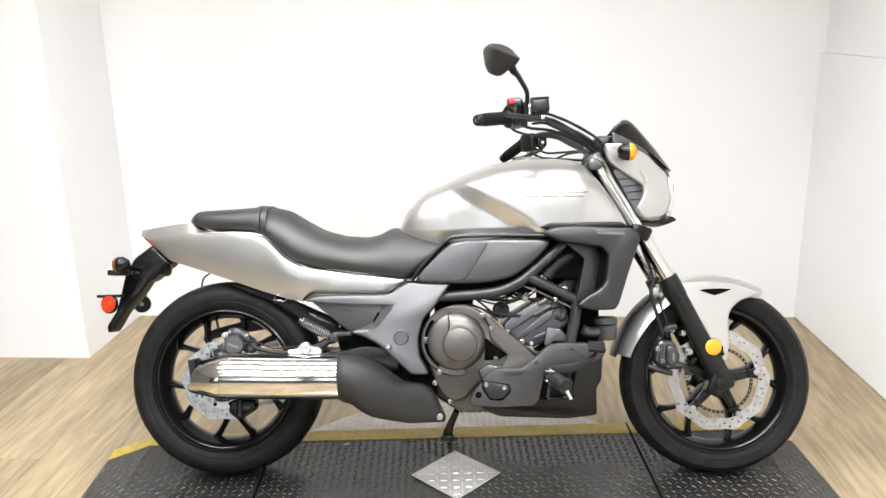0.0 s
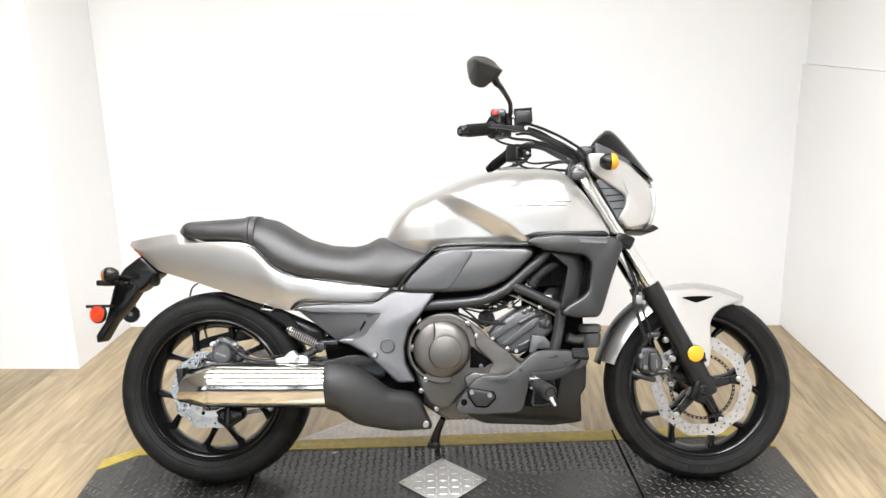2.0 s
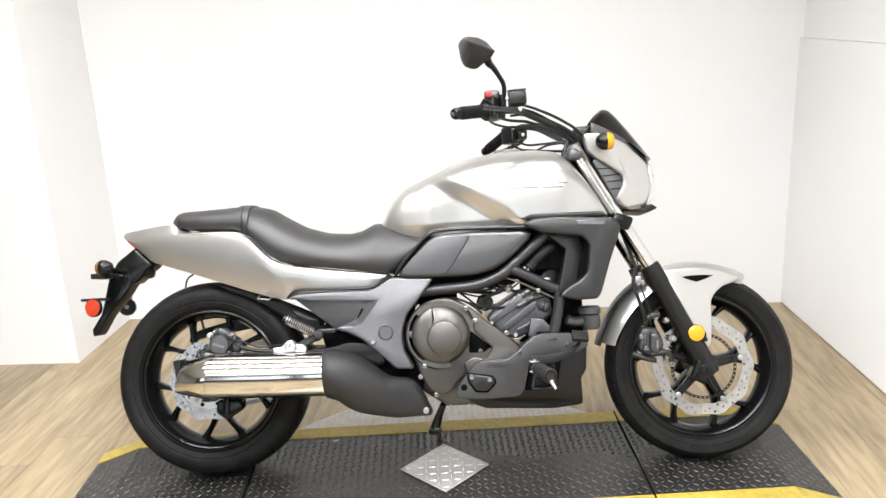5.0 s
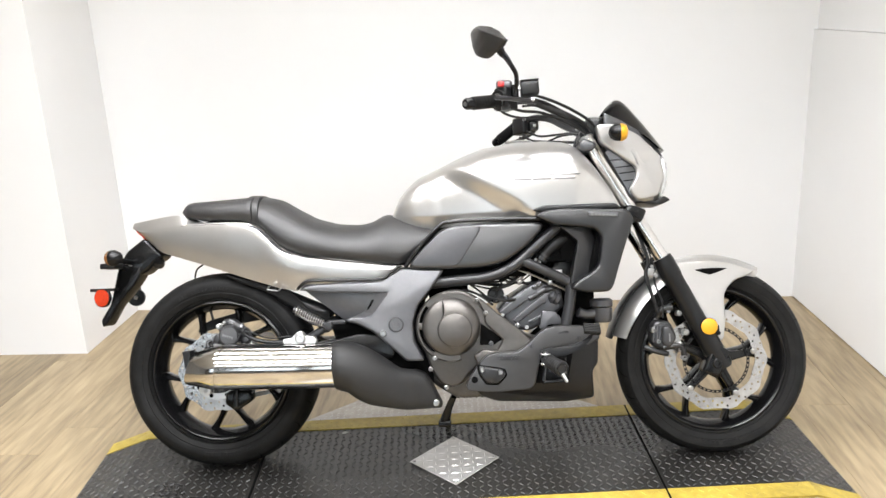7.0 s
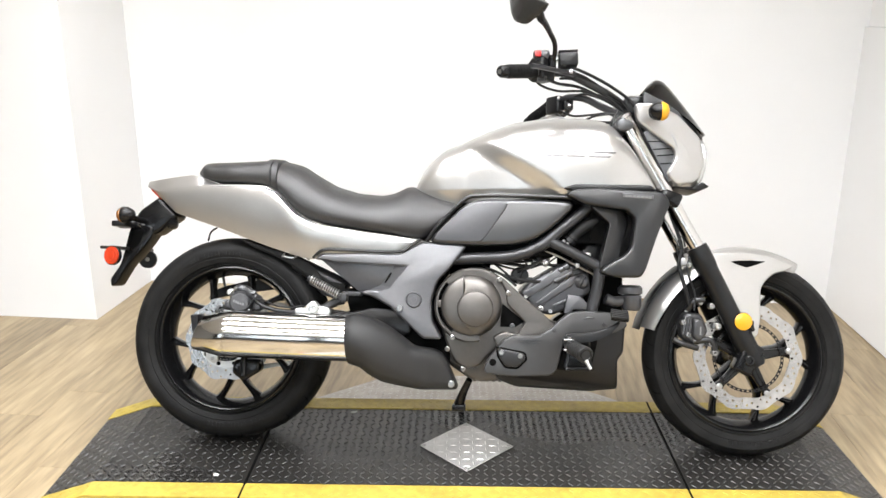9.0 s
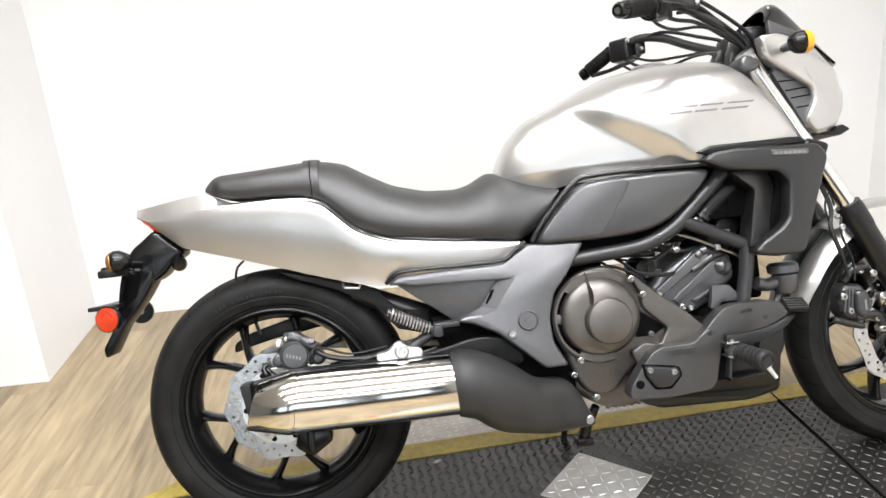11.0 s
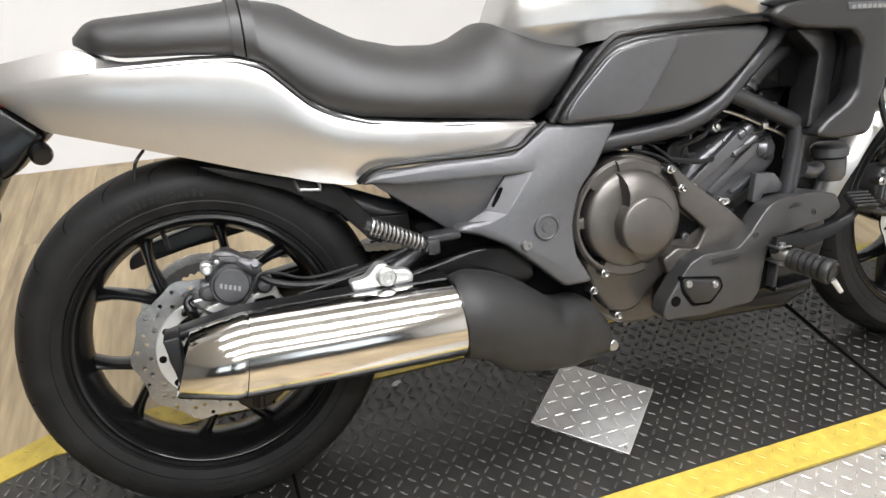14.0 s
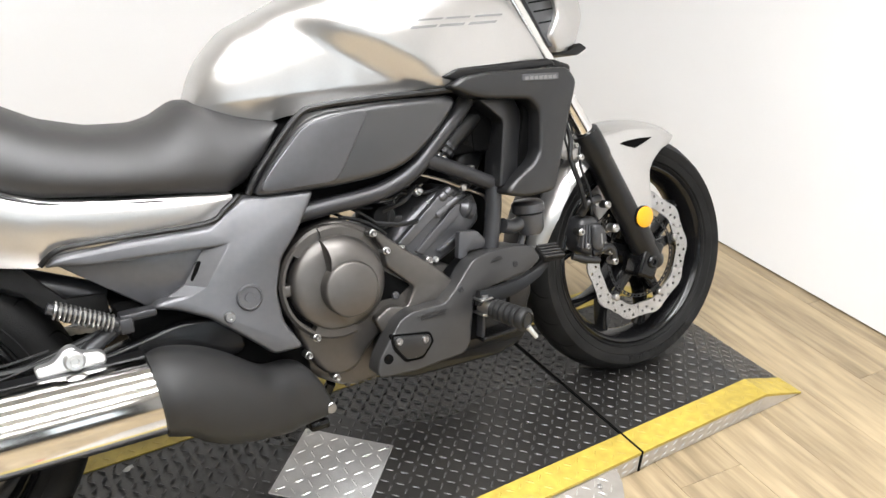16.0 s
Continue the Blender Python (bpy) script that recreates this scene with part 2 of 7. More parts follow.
CAN = surface("brushed_chrome", (0.60, 0.586, 0.565), 0.11, metal=1, vary=0.08, grain=24, rough_vary=0.3, stretch=(0.06, 3, 3), bump=0.08, bump_scale=27)
ALU = surface("cast_aluminium", (0.58, 0.58, 0.57), 0.34, metal=0.85, vary=0.1, grain=50, bump=0.2, bump_scale=400)
TREADALU = surface("tread_plate_aluminium", (0.43, 0.422, 0.41), 0.50, metal=0.90, col2=(0.66, 0.65, 0.635), grain=30, bump=0.15, bump_scale=300)
LUGALU = surface("tread_lug_aluminium", (0.60, 0.59, 0.575), 0.44, metal=0.95, vary=0.1, grain=40)
MAT = surface("black_tread_rubber", (0.007, 0.0068, 0.0068), 0.30, grain=11, col2=(0.026, 0.0240, 0.0212), bump=0.25, bump_scale=350, spec=0.6, rough_vary=0.25)
# paler than the mat: the glint on the lugs is put into colour
LUGRUB = surface("glint_tread_lug", (0.014, 0.0136, 0.0136), 0.50, col2=(0.046, 0.045, 0.043), grain=11, bump=0.15, bump_scale=350, spec=0.55)
STEPALU = surface("dirty_step_aluminium", (0.25, 0.225, 0.20), 0.44, metal=0.85, col2=(0.44, 0.42, 0.39), grain=16, bump=0.15, bump_scale=300)
YELLOW = surface("yellow_strip", (0.24, 0.175, 0.028), 0.46, col2=(0.47, 0.35, 0.055), grain=45, bump=0.1, bump_scale=200)
AMBER = surface("amber_lens", (0.62, 0.285, 0.003), 0.3, vary=0.1, grain=150, coat=0.3)
DIMAMBER = surface("smoked_amber_lens", (0.16, 0.055, 0.006), 0.25, vary=0.2, grain=150, coat=0.3)
RED = surface("red_lens", (0.40, 0.032, 0.008), 0.2, vary=0.15, grain=150, coat=0.8)
REDSWITCH = surface("red_switch", (0.6, 0.03, 0.03), 0.4)
PAPER = surface("pale_paper", (0.42, 0.41, 0.39), 0.7)
PRINT = surface("grey_cast_mark", (0.22, 0.22, 0.22), 0.35, metal=0.5)
DISC = surface("ground_disc_steel", (0.40, 0.395, 0.39), 0.27, metal=1, vary=0.3, grain=45, rough_vary=0.2)
BADGE = surface("grey_badge_print", (0.16, 0.16, 0.16), 0.3)
SHELL = surface("glossy_mirror_shell", (0.018, 0.017, 0.016), 0.24, vary=0.1, grain=60, bump=0.04, bump_scale=900, spec=0.6)
SMOKE = surface("smoked_screen", (0.002, 0.002, 0.0022), 0.07, vary=0.05, spec=0.5)
LENS = surface("clear_lens", (0.75, 0.76, 0.76), 0.08, vary=0.02, coat=1.0)
HOSE = surface("hose_rubber", (0.006, 0.006, 0.0063), 0.45, vary=0.1, grain=80, spec=0.35)

# ------------------------------------------------------------ room
BACK, LEFT, RIGHT, FRONT, NOOK_X, NOOK_Y = 1.48, -5.0, 1.535, -5.5, -1.73, 0.945


def slab(name, lo, hi, material, label, category):
    bm = bm_new()
    box(bm, lo, hi)
    ob = part(name, bm, material, smooth=0)
    return tagged(ob, label, category, kind="structure")


slab("wall_north", (NOOK_X - 0.15, BACK, FLOOR - 0.1), (RIGHT + 0.4, BACK + 0.15, CEILING), WALL, "white painted wall behind the motorcycle platform", "wall")
slab("wall_nook_side", (NOOK_X - 0.15, NOOK_Y, FLOOR - 0.1), (NOOK_X, BACK, CEILING), WALL, "white painted return wall beside the alcove", "wall")
slab("wall_nook_front", (LEFT, NOOK_Y, FLOOR - 0.1), (NOOK_X - 0.15, NOOK_Y + 0.15, CEILING), WALL, "white painted wall ending at the alcove corner", "wall")
slab("wall_west", (LEFT - 0.15, FRONT, FLOOR - 0.1), (LEFT, NOOK_Y + 0.15, CEILING), FILLWALL, "unseen grey wall closing the room, toned to brighten reflections", "wall")
# the wall behind the walk has three window openings
SOUTH = dict(label="unseen near-black wall with window openings, darkening the reflections", category="wall")
slab("wall_south_base", (LEFT - 0.15, FRONT - 0.15, FLOOR - 0.1), (RIGHT + 0.4, FRONT, WIN_Z0), DARKWALL, **SOUTH)
slab("wall_south_top", (LEFT - 0.15, FRONT - 0.15, WIN_Z1), (RIGHT + 0.4, FRONT, CEILING), DARKWALL, **SOUTH)
edges = [LEFT - 0.15] + [x for w in WINDOWS for x in w] + [RIGHT + 0.4]
for i in range(0, len(edges), 2):
    slab("wall_south_pier", (edges[i], FRONT - 0.15, WIN_Z0), (edges[i + 1], FRONT, WIN_Z1), DARKWALL, **SOUTH)
GLASS = bpy.data.materials.new("window_glass")
GLASS.use_nodes = True
g = GLASS.node_tree.nodes["Principled BSDF"]
g.inputs["Transmission Weight"].default_value = 1.0
g.inputs["Roughness"].default_value = 0.0
g.inputs["IOR"].default_value = 1.45
for i, (x0, x1) in enumerate(WINDOWS):
    bm = bm_new()
    for lo, hi in (((x0, WIN_Z0), (x0 + 0.06, WIN_Z1)), ((x1 - 0.06, WIN_Z0), (x1, WIN_Z1)), ((x0 + 0.06, WIN_Z0), (x1 - 0.06, WIN_Z0 + 0.06)), ((x0 + 0.06, WIN_Z1 - 0.06), (x1 - 0.06, WIN_Z1)), (((x0 + x1) / 2 - 0.025, WIN_Z0 + 0.06), ((x0 + x1) / 2 + 0.025, WIN_Z1 - 0.06))):
        box(bm, (lo[0], FRONT - 0.09, lo[1]), (hi[0], FRONT - 0.03, hi[1]), 0.004, 1)
    win = tagged(part("window_%d" % (i + 1), bm, CEIL), "white framed window behind the showroom", "window", kind="structure")
    for a, b in ((x0 + 0.06, (x0 + x1) / 2 - 0.025), ((x0 + x1) / 2 + 0.025, x1 - 0.06)):
        bm = bm_new()
        box(bm, (a, FRONT - 0.063, WIN_Z0 + 0.06), (b, FRONT - 0.057, WIN_Z1 - 0.06))
        pane = part("pane", bm, GLASS, win, smooth=0)
        pane.visible_shadow = False
slab("ceiling", (LEFT - 0.15, FRONT - 0.15, CEILING), (RIGHT + 0.4, BACK + 0.15, CEILING + 0.1), CEIL, "plain white ceiling", "ceiling")
EAST_N, EAST_S = 1.515, 1.763  # the east wall's face at its north and south ends


def east(z0, z1, back):
    """A stretch of the skewed east wall between two heights, set back from its face."""
    bm = bm_new()
    skin(bm, [[(EAST_N + back, BACK, z), (EAST_S + back, FRONT, z), (RIGHT + 0.4, FRONT, z), (RIGHT + 0.4, BACK, z)] for z in (z0, z1)], True, (True, True))
    return bm


tagged(part("wall_east_upper", east(1.19, CEILING, 0.016), WALL, smooth=0), "white upper wall set back above a ledge", "wall", kind="structure")
tagged(part("wall_east", east(FLOOR + 0.006, 1.188, 0.0), WALL, smooth=0), "white panelled lower wall with a thin ledge on top", "wall", kind="structure")
# set-back strip coloured dark for the shade at the wall's foot
tagged(part("wall_east_base", east(FLOOR - 0.1, FLOOR + 0.006, 0.012), GAP, smooth=0), "dark strip for the shade in the gap under the white panelled wall", "baseboard", kind="structure")

# floor: one base with the boards as pieces on it
floor = slab("floor", (LEFT - 0.1, FRONT - 0.1, FLOOR - 0.08), (RIGHT + 0.35, BACK + 0.1, FLOOR - 0.004), GAP, "light oak laminate floor of long narrow boards", "floor")

for y, watts in LIGHTS:
    lampbox = thing("ceiling_light", pose(LAMP_X, y, CEILING), "long white ceiling light with a bright diffuser", "light", "ceiling lights")
    bm = bm_new()
    box(bm, (-LAMP_LONG / 2 - 0.03, -LAMP_WIDE / 2 - 0.02, -0.06), (LAMP_LONG / 2 + 0.03, LAMP_WIDE / 2 + 0.02, -0.001), 0.008)
    part("housing", bm, CEIL, lampbox)
    bm = bm_new()
    box(bm, (-LAMP_LONG / 2, -LAMP_WIDE / 2, -0.068), (LAMP_LONG / 2, LAMP_WIDE / 2, -0.061), 0.002, 1)
    glow = bpy.data.materials.get("diffuser")
    if glow is None:
        glow = bpy.data.materials.new("diffuser")
        glow.use_nodes = True
        e = glow.node_tree.nodes["Principled BSDF"]
        e.inputs["Base Color"].default_value = (0.9, 0.9, 0.88, 1)
        e.inputs["Emission Color"].default_value = (1, 0.965, 0.92, 1)
        e.inputs["Emission Strength"].default_value = 3
    part("diffuser", bm, glow, lampbox, "glowing white diffuser")

# ------------------------------------------------------------ platform
PLAT = pose(-0.05, -0.045, 0, 0, 0, 4.6)
W0, W1 = -0.289, 0.289
ENDS = [(-1.17, -1.02, -0.604, "left"), (-0.598, None, 0.607, "middle"), (1.17, 1.02, 0.613, "right")]
platform = thing("display_platform", PLAT, "low black tread-plate display platform with yellow edges, in three sections", "platform")
H = -FLOOR


def deck(bm, a, b, q0, q1, lift, tip=None):
    """A sheet over the deck from a to b along it, down a slope to the tip."""
    ps = [(a, 0), (b, 0)] + ([(tip, -H + 0.004)] if tip is not None else [])
    top = [[(p, q0, z + lift), (p, q1, z + lift)] for p, z in ps]
    low = [[(p, q0, max(z - 0.006, -H + 0.001)), (p, q1, max(z - 0.006, -H + 0.001))] for p, z in ps]
    rings = [[t[0], t[1], l[1], l[0]] for t, l in zip(top, low)]
    skin(bm, rings, True, (True, True))
    return bm


def lugs(bm, a, b, q0, q1, z_of, pitch=0.0228, size=(0.0200, 0.0052, 0.0020)):
    """Raised bars set crosswise in turn, each a small six-faced ridge."""
    n = int((b - a) / pitch)
    k = int((q1 - q0) / pitch)
    for i in range(n):
        for j in range(k):
            p, q = a + (i + 0.5) * (b - a) / n, q0 + (j + 0.5) * (q1 - q0) / k
            ang = radians(45) if (i + j) % 2 else radians(-45)
            ca, sa = math.cos(ang), math.sin(ang)
            z, dz = z_of(p)
            L, Wd, Hh = size
            pts = [(-L / 2, 0, 0), (-L / 4, -Wd / 2, 0), (L / 4, -Wd / 2, 0), (L / 2, 0, 0), (L / 4, Wd / 2, 0), (-L / 4, Wd / 2, 0), (-L / 4, 0, Hh), (L / 4, 0, Hh)]
            vs = []
            for x, y, h in pts:
                px, py = x * ca - y * sa, x * sa + y * ca
                vs.append(bm.verts.new((p + px, q + py, z + dz * px + h)))
            for f in ((0, 1, 6), (1, 2, 7, 6), (2, 3, 7), (3, 4, 7), (4, 5, 6, 7), (5, 0, 6)):
                bm.faces.new([vs[x] for x in f])


def slope_of(bend, tip):
    def z_of(p):
        if tip is None or (p - bend) * (tip - bend) <= 0:
            return 0.0022, 0.0
        g = (-H + 0.004) / (tip - bend)
        return 0.0022 + g * (p - bend), g
    return z_of


for tip, bend, joint, side in ENDS:
    if bend is None:
        a, b, t = -0.598, 0.607, None
    else:
        a, b, t = joint, bend, tip
    bm = bm_new()
    deck(bm, a, b, W0 + 0.004, W1 - 0.004, -0.001, t)
    body = part("deck", bm, MAT, platform, "black rubber tread surface", smooth=0)
    for q0, q1 in ((W0, W0 + 0.067), (W1 - 0.067, W1)):
        bm = bm_new()
        deck(bm, a, b, q0, q1, 0.0022, t)
        strip = part("edge_strip", bm, YELLOW, platform, "yellow painted tread strip", smooth=0)
        bm = bm_new()
        ends = (a, b if t is None else t)
        lugs(bm, min(ends) + 0.004, max(ends) - 0.004, q0 + 0.002, q1 - 0.002, slope_of(bend or 0, t), 0.0245, (0.0205, 0.0052, 0.0011))
        bmesh.ops.translate(bm, vec=(0, 0, 0.0001), verts=bm.verts)
        tagged(part("strip_pattern", bm, YELLOW, strip, smooth=0), kind="stuff")
    # side skirts
    for q, s in ((W0, 1), (W1, -1)):
        bm = bm_new()
        pts = [(a, -0.007), (b, -0.007)] + ([(t, -H + 0.002)] if t is not None else [(b, -H + 0.003)]) + [(a, -H + 0.003)]
        rings = [[(p, q + s * d, z) for p, z in pts] for d in (0.002, 0.006)]
        skin(bm, rings, True, (True, True))
        skirt = part("skirt", bm, TREADALU, platform, "aluminium tread-plate skirt", smooth=0)
        bm = bm_new()
        n = int(abs(b - a) / 0.028)
        for i in range(n):
            p = a + (i + 0.5) * (b - a) / n
            for j in range(2):
                z, c, d = -0.019 - 0.02 * j, 0.010, 0.0024
                pts = [(-c, -c * 0.7 * (1 if (i + j) % 2 else 0.3)), (0.001, -d), (c, c * 0.7 * (1 if (i + j) % 2 else 0.3)), (-0.001, d)]
                vs = [bm.verts.new((p + x, q + s * 0.0018, z + y)) for x, y in pts]
                peak = bm.verts.new((p, q - s * 0.0002, z))
                for k in range(4):
                    bm.faces.new((vs[k], vs[(k + 1) % 4], peak))
        tagged(part("skirt_pattern", bm, LUGALU, skirt, smooth=0), kind="stuff")
    bm = bm_new()
    lo, hi = min(a, b if t is None else t), max(a, b if t is None else t)
    lugs(bm, lo + 0.004, hi - 0.004, W0 + 0.07, W1 - 0.07, slope_of(bend or 0, t))
    tagged(part("tread_pattern", bm, LUGRUB, body, smooth=0), kind="stuff")

# black joints between the sections
for p in (-0.601, 0.610):
    bm = bm_new()
    box(bm, (p - 0.0028, W0 - 0.0005, -H + 0.002), (p + 0.0028, W1 + 0.0005, 0.0026))
    part("joint_strip", bm, DARK, platform, "black rubber joint", smooth=0)

# aluminium cover in the middle of the deck
tilt = 45
bm = bm_new()
box(bm, (-0.099, -0.099, 0.0024), (0.099, 0.099, 0.0054), 0.001, 1, pose(0.009, -0.012, 0, 0, 0, tilt))
cover = part("cover_plate", bm, TREADALU, platform, "square aluminium tread-plate cover set as a diamond", smooth=0)
bm = bm_new()
turn = Matrix.Translation((0.009, -0.012, 0)) @ Matrix.Rotation(radians(tilt), 4, "Z")
lugs(bm, -0.095, 0.095, -0.095, 0.095, lambda p: (0.0055, 0.0), 0.025, (0.023, 0.0036, 0.0013))
for v in bm.verts:
    v.co = turn @ v.co
tagged(part("cover_pattern", bm, LUGALU, cover, smooth=0), kind="stuff")
for x, y in ((-0.088, -0.088), (0.088, -0.088), (0.088, 0.088), (-0.088, 0.088)):
    bm = bm_new()
    bolt(bm, turn @ Vector((x, y, 0.0052)), 0.0045, 0.002, (0, 0, 1))
    part("screw", bm, STEEL, cover)

# sloping aluminium step plates along both sides
for s, wq in ((-1, W0), (1, W1)):
    step = thing("step_plate", PLAT, "sloping aluminium tread-plate step beside the platform", "plate", "step plates")
    z0, z1, far = -0.008, FLOOR + 0.002, 0.30
    outline = [(-0.52, 0.001), (0.53, 0.001), (0.529, 0.015), (0.521, 0.035), (0.504, 0.060), (0.475, 0.094), (0.434, 0.134), (0.37, 0.195), (0.27, far), (-0.27, far), (-0.36, 0.19), (-0.43, 0.108), (-0.469, 0.063)]
    bm = bm_new()
    rings = []
    for dz in (0, -0.003):
        rings.append([(p, wq + s * q, z0 + (z1 - z0) * q / far + dz) for p, q in outline])
    skin(bm, rings, True, (True, True))
    sheet = part("sheet", bm, STEPALU, step, smooth=0)
    bm = bm_new()
    g = (z1 - z0) / far
    n, k = 42, 12
    for i in range(n):
        for j in range(k):
            p, q = -0.5 + (i + 0.5) * 1.0 / n, (j + 0.5) * far / k
            if not (-0.52 + q * 0.83 < p - 0.012 and p + 0.012 < 0.535 - q * 0.5 - 2.0 * max(0, q - 0.03) * 0.2 - max(0, q - 0.2) * 0.4):
                continue
            ang = radians(45 if (i + j) % 2 else -45)
            ca, sa = math.cos(ang), math.sin(ang)
            vs = [bm.verts.new((p + x * ca - y * sa, wq + s * (q + x * sa + y * ca), z0 + g * (q + x * sa + y * ca) + h))
                  for x, y, h in ((-0.0105, 0, 0), (0, -0.0019, 0), (0.0105, 0, 0), (0, 0.0019, 0), (0, 0, 0.0013))]
            for f in ((0, 1, 4), (1, 2, 4), (2, 3, 4), (3, 0, 4)):
                bm.faces.new([vs[x] for x in f])
    tagged(part("tread_pattern", bm, LUGALU, sheet, smooth=0), kind="stuff")
    for p in (-0.45, -0.15, 0.15, 0.47):
        bm = bm_new()
        q = 0.022
        bolt(bm, (p, wq + s * q, z0 + g * q), 0.006, 0.003, (0, 0, 1))
        part("screw", bm, STEEL, step)

# two tiny scraps of paper lie on the deck
for x, y, turn in ((-0.415, 0.113, 25), (-0.722, -0.287, -30)):
    bm = bm_new()
    rings = []
    for i in range(5):
        a = i / 4 - 0.5
        rings.append([(a * 0.022, 0.010 * math.cos(a * 2.2) * (j - 0.5) + 0.002 * math.sin(9 * a), 0.0008 + 0.004 * abs(math.sin(5 * a + 2.4 * j)) * (0.4 + j)) for j in (0, 0.5, 1)])
    skin(bm, rings, False)
    bmesh.ops.solidify(bm, geom=list(bm.faces), thickness=0.0006)
    scrap = part("paper_scrap", bm, PAPER, smooth=30)
    scrap.matrix_basis = pose(x, y, 0.0032, 0, 0, turn)
    tagged(scrap, "small crumpled scrap of pale paper lying on the black deck", "scrap", "scraps on the deck")

# small red rubber stop on the floor at the corner of the step plate
bm = bm_new()
lathe(bm, [(0.012, 0.0), (0.0135, 0.002), (0.0135, 0.016), (0.011, 0.022), (0.004, 0.0245), (0.001, 0.025)], (0, 0, 0), (0, 0, 1), 20)
stop = part("rubber_stop", bm, REDSWITCH)
stop.matrix_basis = pose(-0.536, -0.447, FLOOR)
tagged(stop, "small red rubber stop on the floor beside the step plate", "stop")

# ------------------------------------------------------------ motorcycle
# built upright: u forward (x), v to the left (y), w up (z); it leans on its side stand
bike = thing("motorcycle", pose(0, -0.047, 0.004, -18.5, 0, 2.3), "silver cruiser motorcycle with black wheels leaning on its side stand", "motorcycle")
REAR, FRONT_HUB = Vector((-0.75, 0, 0.303)), Vector((0.762, 0, 0.287))


def tyre_profile(r, half, bead):
    return [(bead, -half * 0.72), (bead + 0.006, -half * 0.84), (bead + 0.009, -half * 0.80), (bead + 0.012, -half * 0.88), (bead + 0.026, -half * 0.95), (bead + 0.028, -half * 0.935), (bead + (r - bead) * 0.45, -half * 0.99), (bead + (r - bead) * 0.66, -half * 0.97),
            (r - 0.016, -half * 0.80), (r - 0.006, -half * 0.50), (r - 0.001, -half * 0.22), (r, 0), (r - 0.001, half * 0.22), (r - 0.006, half * 0.50),
            (r - 0.016, half * 0.80), (bead + (r - bead) * 0.66, half * 0.97), (bead + (r - bead) * 0.45, half * 0.99), (bead + 0.028, half * 0.935), (bead + 0.026, half * 0.95), (bead + 0.012, half * 0.88), (bead + 0.009, half * 0.80), (bead + 0.006, half * 0.84), (bead, half * 0.72)]


def arm(bm, hub, a0, a1, r0, r1, w0, w1, d0, d1, fork=0.0):
    """A wheel spoke that tapers from the hub to the rim, with a groove along its face."""
    rings = []
    for k in range(13):
        s = k / 12
        r, a = r0 + (r1 - r0) * s, a0 + (a1 - a0) * max(0, (s - fork) / (1 - fork))
        wd, dp = (w0 + (w1 - w0) * s) / 2 + (0.006 * max(0, s - 0.8) / 0.2), (d0 + (d1 - d0) * s) / 2
        c, e = Vector((math.cos(a), 0, math.sin(a))), Vector((-math.sin(a), 0, math.cos(a)))
        o = hub + c * r
        n = Vector((0, 1, 0))
        rings.append([o + e * (wd * x) + n * (dp * y) for x, y in ((-1, -0.6), (-0.55, -1), (-0.2, -0.8), (0.2, -0.8), (0.55, -1), (1, -0.6), (1, 0.6), (0.6, 1), (-0.6, 1), (-1, 0.6))])
    skin(bm, rings, True, (True, True))


